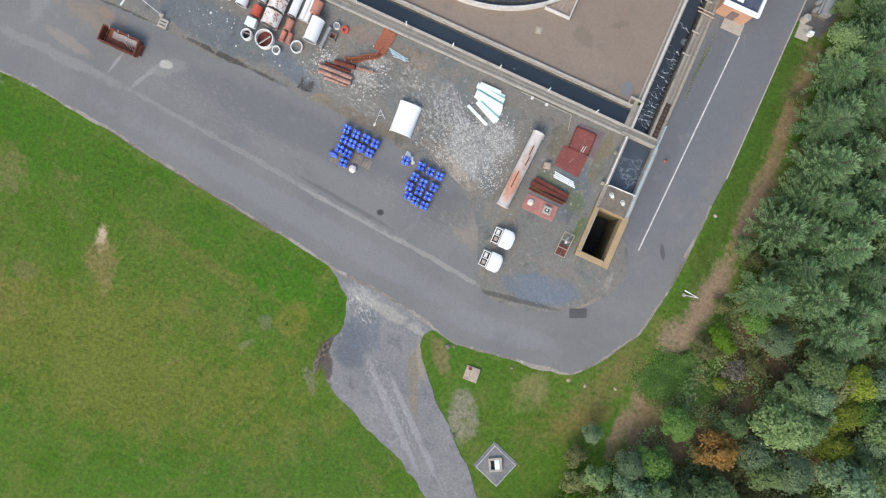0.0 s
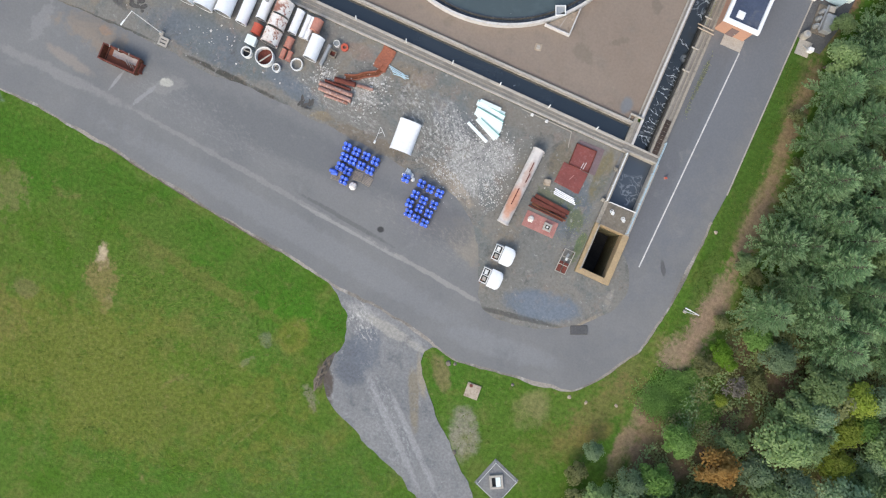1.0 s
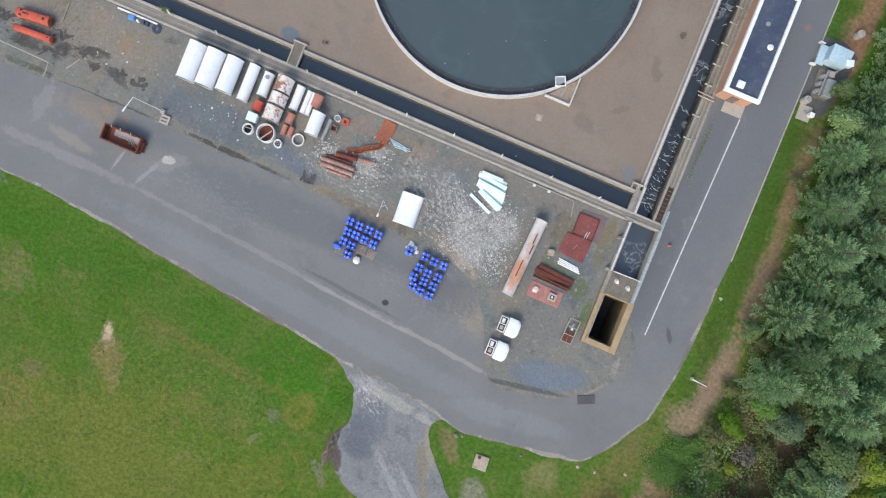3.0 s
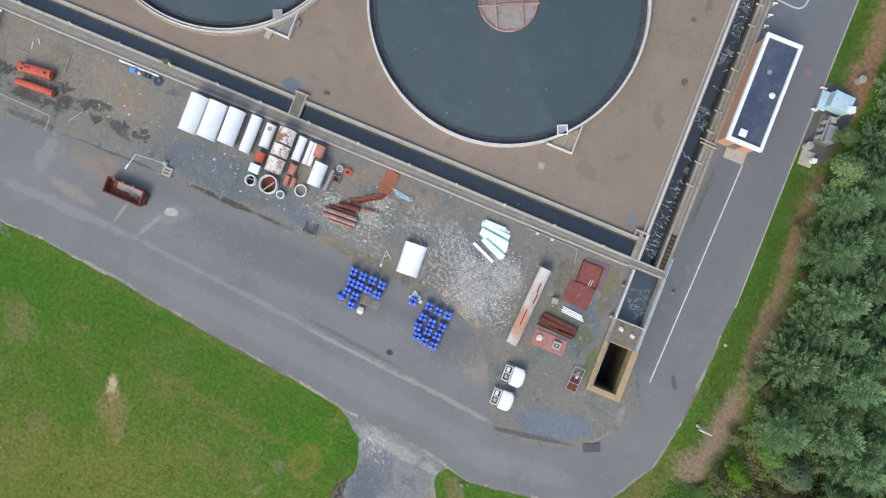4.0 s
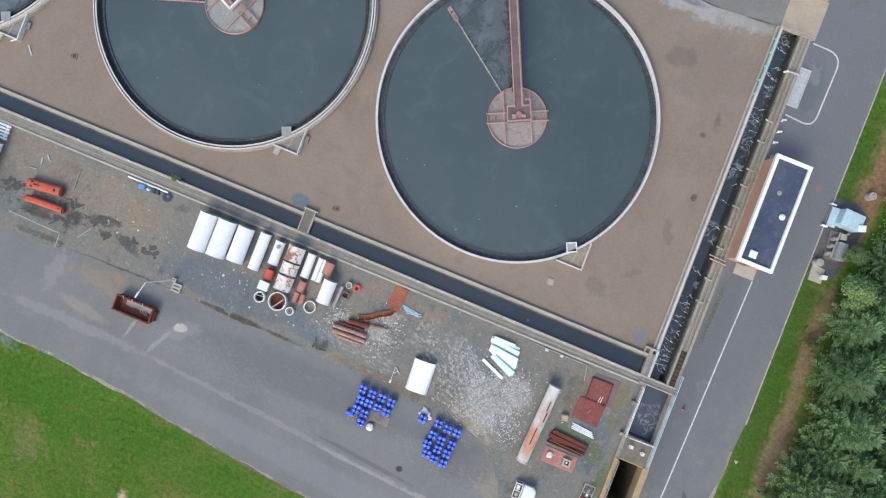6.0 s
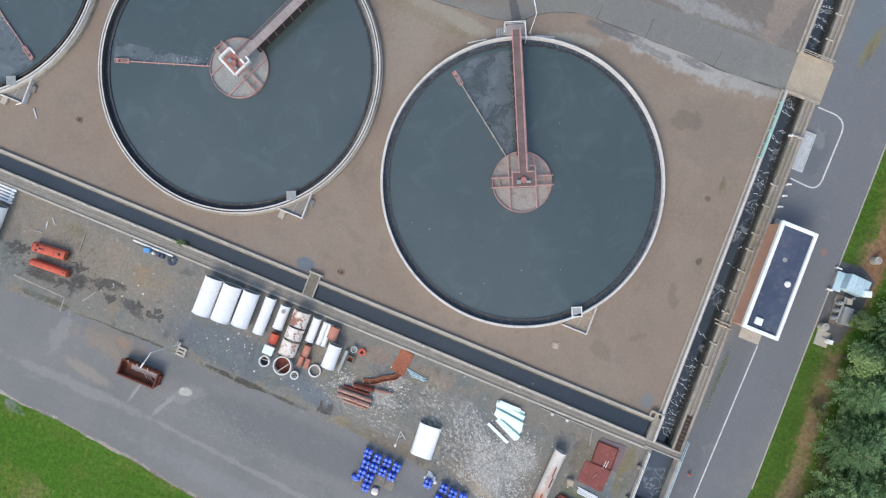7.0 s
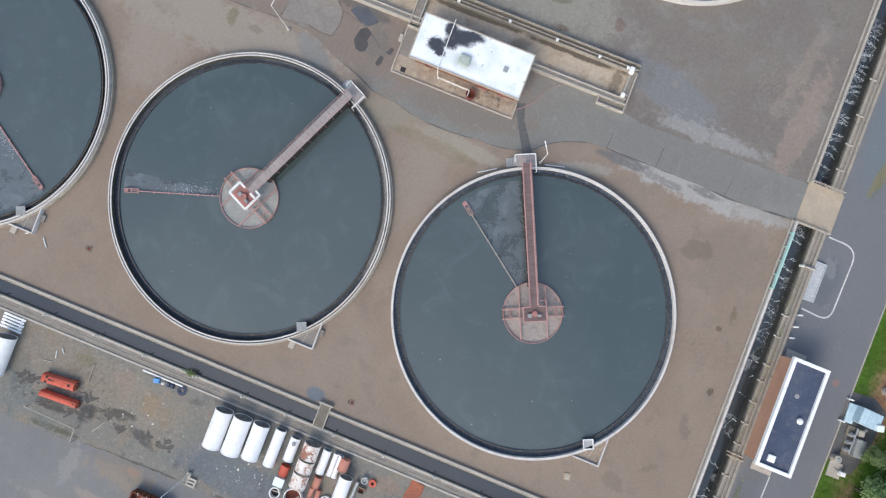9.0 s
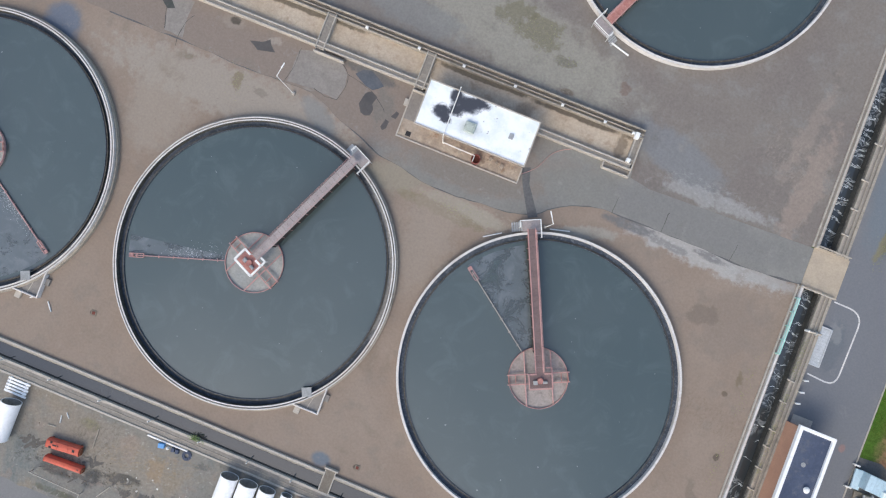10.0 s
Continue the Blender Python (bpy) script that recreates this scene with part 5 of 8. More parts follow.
    if white_house:
        part("outlet_pad", block(bmesh.new(), 11.9, 12.7, -16.2, -15.2, 0.0, 0.3, -4, (12.3, -15.7), bevel=0.02), m_conc_pale, t, "small white concrete pad")
        part("outlet_pad", block(bmesh.new(), 15.2, 15.8, -13.3, -12.4, 0.0, 0.3, bevel=0.02), m_old_slab, t, "small grey concrete pad")
    else:
        for x0, x1, y0, y1 in ((12.1, 13.5, -13.56, -13.42), (12.1, 13.5, -12.38, -12.24), (12.1, 12.24, -13.42, -12.38), (13.36, 13.5, -13.42, -12.38)):
            part("platform_rail", block(bmesh.new(), x0, x1, y0, y1, 1.0, 1.14, 24, (12.8, -12.9), bevel=0.02), m_paint, step, "white platform edge")
    for x, y in ((-0.6, -0.5), (0.6, -0.5), (0.6, 0.5), (-0.6, 0.5)):
        q = Matrix.Rotation(radians(24), 2) @ Vector((x, y))
        part("leg", rod(bmesh.new(), (12.8 + q.x, -12.9 + q.y, 0.5), (12.8 + q.x, -12.9 + q.y, 0.96), 0.05, n=6), m_steel, step)
    return t


clarifier(-27.2, 21.5, 114.5, 144, m_scum, m_deck_brown, False)
clarifier(-67.9, 21.45, 65.0, 198, m_scum_grey, m_deckgrey, True)
clarifier(-108.8, 21.5, 114.5, -33, m_scum_grey, m_deckgrey, True)
clarifier(-27.2, 84.6, 245.0, 60, m_scum, m_oxide_pink, False, False)

# ---- long sand trench north of the tanks ----
bm = block(bmesh.new(), -150, -26.2, 51.6, 55.3, 0.05, 0.22)
setting("sand_bed", bm, m_sand, "dry pale sand with darker strips and patches in the trench", "sand bed")


def trench_wall(u0, u1, v0, v1, top, material, label="weathered concrete trench wall"):
    setting("trench_wall", block(bmesh.new(), u0, u1, v0, v1, 0.0, top, bevel=0.03), material, label, "trench wall")


for v0, v1, z, mat_, lab in ((50.85, 51.05, 1.05, m_conc_pale, "thin pale edge of the trench wall"), (51.05, 51.5, 0.9, m_walkway, "grey-brown top of the trench wall"), (51.5, 51.7, 1.0, m_conc_pale, "thin pale edge of the trench wall"), (55.2, 55.4, 1.0, m_conc, "thin pale edge of the trench wall"), (55.4, 55.75, 0.7, m_conc_dark, "brown gutter between the trench walls"), (55.75, 55.87, 0.95, m_conc, "thin ridge between the trench walls"), (55.87, 56.3, 0.6, m_conc_dark, "brown gutter between the trench walls"), (56.3, 56.5, 1.0, m_conc, "thin pale edge of the trench wall")):
    trench_wall(-150, -25.4 if v0 > 51.6 or v0 < 50.9 else -25.75, v0, v1, z, mat_, lab)
trench_wall(-26.45, -26.25, 51.7, 55.2, 1.0, m_conc_pale), trench_wall(-26.25, -25.6, 51.7, 55.2, 0.8, m_walkway), trench_wall(-25.6, -25.4, 51.05, 55.2, 1.05, m_conc_pale)
trench_wall(-29.2, -25.4, 49.9, 50.1, 0.9, m_conc_pale), trench_wall(-29.3, -29.1, 50.1, 50.85, 0.9, m_conc_pale), trench_wall(-29.1, -25.6, 50.1, 50.85, 0.45, m_walkway), trench_wall(-25.6, -25.4, 50.1, 50.85, 0.9, m_conc_pale)
for u in (-70.0, -55.6, -99.0):
    trench_wall(u - 0.7, u - 0.54, 50.6, 55.6, 1.12, m_conc_pale), trench_wall(u - 0.54, u + 0.44, 50.6, 55.6, 0.92, m_walkway), trench_wall(u + 0.44, u + 0.6, 50.6, 55.6, 1.12, m_conc_pale)
    trench_wall(u - 0.75, u + 3.6, 50.1, 50.28, 1.1, m_conc_pale), trench_wall(u - 0.75, u + 3.6, 50.28, 50.6, 0.6, m_walkway)


def turn_z(bm, degrees, about=(0, 0)):
    bm.transform(Matrix.Translation((*about, 0)) @ Matrix.Rotation(radians(degrees), 4, "Z") @ Matrix.Translation((-about[0], -about[1], 0)))
    return bm


# ---- brick pump house beside the eastern channel ----
house = thing("pump_house", 7.4, 21.7, 0.07, "small brick pump house with a flat navy roof and white parapet", "building")
part("wall", block(bmesh.new(), -2.2, 1.95, -6.75, 6.75, -0.07, 3.35), m_coping, house, "terracotta brick wall")
roof = part("roof", block(bmesh.new(), -2.3, 2.25, -6.95, 6.95, 3.35, 3.52), m_navy, house, "navy roof membrane with faint stains")
for x0, x1, y0, y1 in ((-2.42, -1.97, -7.05, 7.05), (1.97, 2.38, -7.05, 7.05), (-1.97, 1.97, -7.05, -6.6), (-1.97, 1.97, 6.6, 7.05)):
    part("parapet", block(bmesh.new(), x0, x1, y0, y1, 3.28, 3.84, bevel=0.03), m_white, house, "bright white parapet")
part("roof_hatch", block(bmesh.new(), -1.15, -0.2, -6.1, -5.2, 3.5, 3.8, bevel=0.05), m_white, roof, "white roof hatch")
bm = rod(bmesh.new(), (0.95, -0.1, 3.5), (0.95, -0.1, 3.85), 0.22, n=16)
rod(bm, (0.95, -0.1, 3.85), (0.95, -0.1, 4.05), 0.42, 0.25, 16)
part("roof_vent", bm, m_paint, roof, "round white roof vent")
rod(b2 := bmesh.new(), (-0.3, 2.6, 3.5), (-0.3, 2.6, 3.56), 0.3, n=12)
part("roof_drain", b2, m_grey, roof)
door = part("door", block(bmesh.new(), -0.6, 0.45, -6.83, -6.75, 0.05, 2.1, bevel=0.01), m_deck_brown, house, "dull brown steel door")
part("door_handle", block(bmesh.new(), 0.25, 0.38, -6.91, -6.83, 1.0, 1.05), m_steel, door)
part("door_slab", block(bmesh.new(), -0.6, 2.2, -8.2, -6.6, -0.05, 0.10, bevel=0.02), m_conc_pale, house, "pale concrete door slab")
part("door_slab", block(bmesh.new(), -1.5, 1.2, 6.7, 7.9, -0.05, 0.10, bevel=0.02), m_conc_pale, house, "worn pale concrete slab")
bm = rod(bmesh.new(), (1.9, -1.4, 2.3), (2.85, -1.4, 2.45), 0.035, n=8)
rod(bm, (2.85, -1.4, 2.25), (2.85, -1.4, 2.5), 0.16, 0.1, 12)
part("wall_lamp", bm, m_paint, house, "white wall lamp on a short arm")

# ---- control building on its raised platform ----
ctrl = thing("control_building", -46.6, 48.6, 0.0, "brick control building with a patchy white roof on a concrete platform", "building")
part("platform", block(bmesh.new(), -9.8, 7.7, -4.7, 2.3, 0.0, 0.32, bevel=0.03), m_platform, ctrl, "stained tan concrete platform")
bm = block(bmesh.new(), -9.8, 7.7, -4.75, -4.58, 0.3, 0.5)
block(bm, 7.55, 7.72, -4.58, -2.6, 0.3, 0.5), block(bm, -9.85, -9.66, -4.58, 2.3, 0.3, 0.45)
part("kerb_lip", bm, m_conc_pale, ctrl, "pale concrete kerb lip")
part("wall", block(bmesh.new(), -7.1, 7.1, -2.35, 2.5, 0.3, 3.3), m_brick, ctrl, "dark red brick wall")
roof = part("roof", block(bmesh.new(), -7.55, 7.6, -2.85, 3.0, 3.28, 3.56, bevel=0.02), m_roof, ctrl, "white roof coating worn to a large black patch")
bm = bmesh.new()
for x0, x1, y0, y1 in ((-7.66, -7.5, -2.95, 3.1), (7.52, 7.68, -2.95, 3.1), (-7.5, 7.52, -2.95, -2.8), (-7.5, 7.52, 2.95, 3.1)):
    block(bm, x0, x1, y0, y1, 3.22, 3.66)
part("roof_edge", bm, m_conc_pale, ctrl, "pale metal roof edge")
hatch = part("roof_unit", block(bmesh.new(), -1.35, 0.05, -1.55, -0.25, 3.56, 4.05, bevel=0.06), m_roofunit, roof, "grey-green rooftop unit")
part("roof_unit_lid", block(bmesh.new(), -1.1, -0.2, -1.3, -0.5, 4.05, 4.14, bevel=0.03), m_roofunit, roof)
part("roof_vent", block(bmesh.new(), 4.4, 5.0, -0.35, 0.35, 3.56, 3.72, bevel=0.03), m_steel, roof, "small grey roof vent")
bm = rod(bmesh.new(), (-3.55, 3.5, 3.8), (-3.5, -3.1, 3.8), 0.06, n=8)
rod(bm, (-3.5, -3.1, 3.8), (-3.5, -3.35, 0.4), 0.06, n=8)
for y in (2.6, 0.4, -2.4):
    rod(bm, (-3.53, y, 3.5), (-3.53, y, 3.8), 0.04, n=6)
part("roof_pipe", bm, m_paint, ctrl, "white pipe carried across the roof")
for x, w in ((-5.2, 0.95), (2.6, 1.6), (5.2, 1.0)):
    door = part("door", block(bmesh.new(), x - w / 2, x + w / 2, -2.42, -2.33, 0.34, 2.4, bevel=0.01), m_rust_dark if w < 1 else m_oxide, ctrl, "dark red steel door")
    part("door_handle", block(bmesh.new(), x + w / 2 - 0.2, x + w / 2 - 0.08, -2.5, -2.42, 1.3, 1.36), m_steel, door)
bm = bmesh.new()
rail = [(-3.4, -3.4), (1.1, -3.5), (1.1, -4.3)]
for a, b in zip(rail, rail[1:]):
    rod(bm, (*a, 1.35), (*b, 1.35), 0.045, n=8), rod(bm, (*a, 0.85), (*b, 0.85), 0.035, n=8)
for a in (*rail, (-1.2, -3.45)):
    rod(bm, (*a, 0.3), (*a, 1.37), 0.045, n=8)
part("handrail", bm, m_paint, ctrl, "white pipe handrail")
part("platform_west", block(bmesh.new(), -9.78, -7.9, -2.2, 2.25, 0.32, 0.345, bevel=0.005), m_old_slab, ctrl, "grey concrete end of the platform")
part("access_hole", block(bmesh.new(), -8.65, -7.95, -4.25, -3.6, 0.3, 0.33), m_black, ctrl, "dark square access hole")
bm = block(bmesh.new(), -10.3, -9.8, -0.6, 0.3, 0.0, 0.55, bevel=0.02)
part("side_step", bm, m_conc_pale, ctrl)
barrel = thing("barrel", -45.2, 44.75, 0.32, "rusty red open barrel on the concrete platform", "barrel")
part("drum", tube(bmesh.new(), (0, 0, 0), (0, 0, 0.95), 0.62, 0.05, 24), m_oxide, barrel)
part("drum_bottom", disc(bmesh.new(), 0.58, 0.25, 24), m_rust_dark, barrel)
for u, v, s in ((-41.6, 45.2, 0.5), (-42.4, 45.4, 0.35), (-47.6, 45.0, 0.4), (-43.3, 45.6, 0.45)):
    box = thing("crate", u, v, 0.32, "small brown crate standing against the brick wall", "crate", "crates on the platform")
    part("body", block(bmesh.new(), -s / 2, s / 2, -s / 2, s / 2, 0, s, 20 * u, bevel=0.02), m_wood, box)
bm = sheet(bmesh.new(), [(-39.0, 46.2), (-37.9, 46.6), (-37.3, 44.5), (-34.7, 40.9), (-35.9, 40.3), (-38.1, 44.0)], 0.10, 0.01)
setting("patched_strip", bm, m_patch, "dark grey strip across the path", "paving")
hose_pts = ragged([(-39.3, 44.9), (-37.2, 46.8), (-36.1, 49.0), (-34.9, 50.2), (-33.7, 50.8)], 0.4, 0.05)
hose = thing("hose", *hose_pts[0], 0.12, "thin faded pink hose lying across the path", "hose")
bm = bmesh.new()
for a, b in zip(hose_pts, hose_pts[1:]):
    rod(bm, (a[0] - hose_pts[0][0], a[1] - hose_pts[0][1], 0.03), (b[0] - hose_pts[0][0], b[1] - hose_pts[0][1], 0.03), 0.035, n=6)
part("tube", bm, m_pinkrail, hose)


# ---- street lamps ----
def street_lamp(u, v, height, du, dv, girth=1.0):
    t = thing("street_lamp", u, v, 0.06, "tall white street lamp with a short bent arm", "street lamp", "street lamps of the works")
    part("base", block(bmesh.new(), -0.35 * girth, 0.35 * girth, -0.35 * girth, 0.35 * girth, 0, 0.5 * girth, bevel=0.05), m_conc_pale, t, "square concrete base")
    part("pole", rod(bmesh.new(), (0, 0, 0.25), (0, 0, height), 0.10 * girth, 0.06 * girth, 12), m_paint, t)
    arm = part("arm", rod(bmesh.new(), (0, 0, height), (du, dv, height + 0.15), 0.055, 0.045, 10), m_paint, t)
    l = math.hypot(du, dv)
    bm = bar(bmesh.new(), (du * 0.92, dv * 0.92, height + 0.16), (du * (1 + 0.7 / l), dv * (1 + 0.7 / l), height + 0.2), 0.23 * girth, 0.14, 0.04)
    part("lamp_head", bm, m_white, arm, "flat white lamp head")


street_lamp(-62.2, -15.0, 7.7, -0.3, -1.4, 0.8)
street_lamp(-33.3, 40.0, 6.6, -0.5, 0.75, 0.55)
street_lamp(-71.4, 44.0, 7.7, 0.25, 1.1, 0.6)
street_lamp(16.5, -20.0, 4.6, -1.3, 0.1, 0.6)
g = thing("ground_grate", -61.6, -15.9, 0.10, "pale concrete grate block on the gravel", "grate")
bm = bmesh.new()
for i in range(3):
    block(bm, -0.65, 0.65, -0.6 + 0.45 * i, -0.3 + 0.45 * i, 0, 0.22, bevel=0.02)
block(bm, -0.65, -0.4, -0.6, 0.6, 0, 0.2), block(bm, 0.4, 0.65, -0.6, 0.6, 0, 0.2)
part("block", bm, m_conc_pale, g)

# ---- fittings of the channels ----
for u in (-24.8, -17.9, -10.8, -3.9, -31.6, -38.9, -46.0, -52.9, -59.2, -66.2, -73.4, -80.6, -87.9, -95.0):
    t = thing("rail_socket", u, -2.85 - 0.40 * max(0.0, (u + 62) / 62.3), 0.42, "short pale steel rail socket on the channel lip", "rail socket", "sockets along the channel")
    part("post", rod(bmesh.new(), (0, 0, 0), (0.05, 0.12, 0.95), 0.08, n=8), m_paint, t)
    part("flange", block(bmesh.new(), -0.32, 0.32, -0.14, 0.14, 0, 0.06, bevel=0.015), m_conc_pale, t)
for v in (8.4, 11.5, 15.8, 18.6, 21.5, 24.4, 26.6, 30.5, 33.4, 53.5, 57, 61, 66):
    t = thing("outlet_pipe", 3.9, v, 0.3, "small pale outlet pipe over the channel wall", "pipe", "outlets along the eastern channel")
    part("spout", rod(bmesh.new(), (0.5, 0, 0.15), (-0.45, 0.05, 0.05), 0.11, n=10), m_conc_pale, t)
    part("collar", rod(bmesh.new(), (-0.05, 0, 0.1), (0.1, 0, 0.12), 0.17, n=10), m_conc, t)
# froth where the outlets run in and where the water turns at the corner
bm = bmesh.new()
rnd = random.Random(5)
sources = [(3.62, v + rnd.uniform(-0.3, 0.3), rnd.uniform(-0.6, 0.9)) for v in (8.4, 11.5, 15.8, 18.6, 21.5, 24.4, 26.6, 30.5, 32.2, 33.4, 35.0, 36.6, 38.2, 39.4, 41.0, 42.6, 44.0, 53.5, 55.2, 56.0, 57.4, 58.0, 58.6, 60, 60.5, 61, 62.6, 63, 64.4, 65, 66, 67.2, 68, 70, 71, 72)]
sources += [(3.6, -2.2 + 0.62 * k, rnd.uniform(-0.9, 0.9)) for k in range(17)]
for u, v, drift in sources:
    for rep_ in range(rnd.choice((1, 2, 3)) + (v > 50)):
        reach = rnd.uniform(1.4 if v > 50 else 0.7, 2.4)
        x, y_, px_, py_ = u, v, None, None
        width = rnd.uniform(0.05, 0.17 if v > 50 else 0.12)
        n = 12
        row = []
        for k in range(n + 1):
            f = k / n
            q = noise.noise_vector(Vector((v * 1.7 + rep_ * 9, f * 2.6, 2.0)))
            w = width * (1 - 0.75 * f) * (0.6 + 0.8 * abs(noise.noise(Vector((v, f * 7, 4.0)))))
            x, y_ = u - reach * f + 0.35 * q.x * f, v + drift * f + 1.0 * q.y * f
            row.append((bm.verts.new((max(1.47, x), y_ - w, -0.985)), bm.verts.new((max(1.47, x), y_ + w, -0.985))))
        for a, b_ in zip(row, row[1:]):
            bm.faces.new((a[0], b_[0], b_[1], a[1]))
ob = tagged(part("froth", bm, m_froth), "white threads of froth on the channel water", "froth", "", "stuff")
y = thing("yellow_pipe", 2.9, 14.05, 0.45, "pair of yellow pipes crossing the channel wall", "pipe")
part("tube", rod(bmesh.new(), (0.2, 0, 0.15), (2.5, -0.05, 0.15), 0.09, n=10), m_hatch, y)
part("tube", rod(bmesh.new(), (0.0, 0.45, 0.15), (2.3, 0.4, 0.15), 0.08, n=10), m_hatch, y)
t = thing("timber_grating", 4.5, -0.7, 0.1, "dark brown timber grating in the gutter", "grating")
for k in range(9):
    part("plank", block(bmesh.new(), -0.38, 0.36, -2.4 + 0.54 * k, -2.4 + 0.54 * k + 0.47, 0, 0.3 - 0.02 * (k % 2), bevel=0.02), m_timber, t)
t = thing("weir_bridge", -48.4, -1.3, 0.0, "narrow concrete footbridge with pale lips over the channel", "footbridge")
part("deck", block(bmesh.new(), -0.65, 0.65, -1.5, 1.5, 0.1, 0.44), m_conc_dark, t)
for x in (-0.78, 0.62):
    part("lip", block(bmesh.new(), x, x + 0.16, -1.5, 1.5, 0.1, 0.58, bevel=0.02), m_conc_pale, t)
part("end_wall", block(bmesh.new(), -0.95, 1.0, 1.5, 1.7, 0.0, 0.6, bevel=0.02), m_conc_pale, t)
t = thing("sluice_frame", 0.2, 0.45, 0.45, "pale concrete sluice frame at the channel corner", "sluice")
part("beam", block(bmesh.new(), -0.7, 1.2, -0.1, 0.1, -0.2, 0.2, bevel=0.02), m_conc_pale, t)
part("post", block(bmesh.new(), -0.7, -0.55, -0.75, -0.1, -0.3, 0.15, bevel=0.02), m_conc_pale, t)


def handrail(name, pts, z, height, material, label, group="", r=0.045, mid=True):
    t = thing(name, *pts[0], z, label, "handrail", group)
    o = pts[0]
    for a, b in zip(pts, pts[1:]):
        a, b = (a[0] - o[0], a[1] - o[1]), (b[0] - o[0], b[1] - o[1])
        part("rail", rod(bmesh.new(), (*a, height), (*b, height), r, n=8), material, t)
        if mid:
            part("rail", rod(bmesh.new(), (*a, height * 0.55), (*b, height * 0.55), r * 0.8, n=8), material, t)
        n = max(1, round(math.dist(a, b) / 2.0))
        for k in range(n + 1):
            q = (a[0] + (b[0] - a[0]) * k / n, a[1] + (b[1] - a[1]) * k / n)
            part("post", rod(bmesh.new(), (*q, 0), (*q, height), r, n=8), material, t)
    return t


m_green_rail = surface("pale_green_paint", (0.36, 0.62, 0.55), (0.42, 0.66, 0.60), None, 0.9, 4.0, 0.08, rough=0.6, depth=0.004)
handrail("green_handrail", [(0.86, 36.0), (0.86, 43.6)], 0.2, 1.05, m_green_rail, "pale green pipe handrail along the channel", r=0.09)
handrail("basin_handrail", [(1.02, -11.2), (1.02, -4.6)], 0.45, 0.9, m_paint, "white pipe handrail along the basin", r=0.06)
handrail("basin_handrail", [(1.5, -11.2), (5.1, -11.1)], 0.38, 0.9, m_paint, "white pipe handrail across the end of the basin")
handrail("pit_handrail", [(1.35, -20.6), (1.35, -14.4)], 0.5, 0.9, m_conc_pale, "pale pipe handrail along the pit", mid=True)
handrail("basin_handrail", [(5.15, -1.4), (5.15, -14.0)], 0.45, 1.0, m_bluegrey, "pale blue pipe handrail along the basin", r=0.05)
handrail("crossing_handrail", [(0.7, 45.15), (5.4, 45.15)], 0.1, 1.0, m_conc_pale, "pale pipe handrail at the crossing slab")
handrail("crossing_handrail", [(1.0, 50.85), (5.4, 50.85)], 0.1, 1.0, m_conc_pale, "pale pipe handrail at the crossing slab")
for u, v, s in ((0.7, -6.9, 0.3), (0.7, -11.2, 0.3)):
    t = thing("wall_bracket", u, v, 0.1, "pale concrete bracket on the basin wall", "bracket", "brackets on the basin wall")
    part("body", block(bmesh.new(), -s, s * 0.5, -s * 0.7, s * 0.7, 0, 0.55, bevel=0.04), m_conc, t)
for u, v in ((2.2, -12.2), (3.9, -12.5)):
    t = thing("valve_stand", u, v, 0.38, "small white valve stand on the brown deck", "valve", "valve stands on the deck")
    part("stem", rod(bmesh.new(), (0, 0, 0), (0, 0, 0.7), 0.08, n=10), m_paint, t)
    part("wheel", ring(bmesh.new(), 0.2, 0.27, 0.62, 0.7, 20), m_paint, t)
    part("box", block(bmesh.new(), 0.15, 0.5, -0.3, 0.1, 0, 0.3, bevel=0.03), m_paint, t)
t = thing("hydrant", 7.1, -5.3, 0.07, "small red hydrant standing on the asphalt", "hydrant")
part("barrel", rod(bmesh.new(), (0, 0, 0), (0, 0, 0.55), 0.14, 0.12, 14), m_oxide_pink, t)
part("bonnet", rod(bmesh.new(), (0, 0, 0.55), (0, 0, 0.7), 0.16, 0.05, 14), m_orange, t)
part("outlet", rod(bmesh.new(), (-0.24, 0, 0.4), (0.24, 0, 0.4), 0.06, n=10), m_oxide_pink, t)
t = thing("sampling_frame", 6.1, 38.9, 0.07, "white metal frame over a grey grated inlet", "frame")
for x0, x1, y0, y1 in ((-0.75, 0.75, 2.42, 2.6), (-0.75, 0.75, -2.6, -2.42), (-0.75, -0.6, -2.42, 2.42), (0.6, 0.75, -2.42, 2.42)):
    part("frame_bar", block(bmesh.new(), x0, x1, y0, y1, 0, 0.3, bevel=0.02), m_pale_steel, t)
for k in range(12):
    part("slat", block(bmesh.new(), -0.58, 0.58, -2.4 + 0.4 * k, -2.4 + 0.4 * k + 0.37, 0.1, 0.2 - 0.01 * (k % 3)), m_pale_steel, t)
part("pan", block(bmesh.new(), -0.6, 0.6, -2.42, 2.42, 0, 0.08), m_grey, t)
e = thing("elbow_pipe", 4.4, 40.2, 0.3, "white elbow pipe discharging over the channel wall", "pipe")
part("tube", rod(bmesh.new(), (1.0, 0.1, 0.35), (-0.55, 0, 0.35), 0.14, n=14), m_conc_pale, e)
part("elbow", rod(bmesh.new(), (-0.55, 0, 0.4), (-0.75, 0, -0.3), 0.17, 0.15, n=14), m_paint, e)
part("collar", rod(bmesh.new(), (0.2, 0.05, 0.35), (0.35, 0.05, 0.35), 0.3, n=14), m_steel, e)
for v in (34.1, 32.5, 31.0):
    t = thing("vent_pipe", 5.6, v, 0.07, "short white gooseneck vent pipe", "vent pipe", "vents beside the channel")
    part("riser", rod(bmesh.new(), (0, 0, 0), (0, 0, 0.7), 0.1, n=10), m_paint, t)
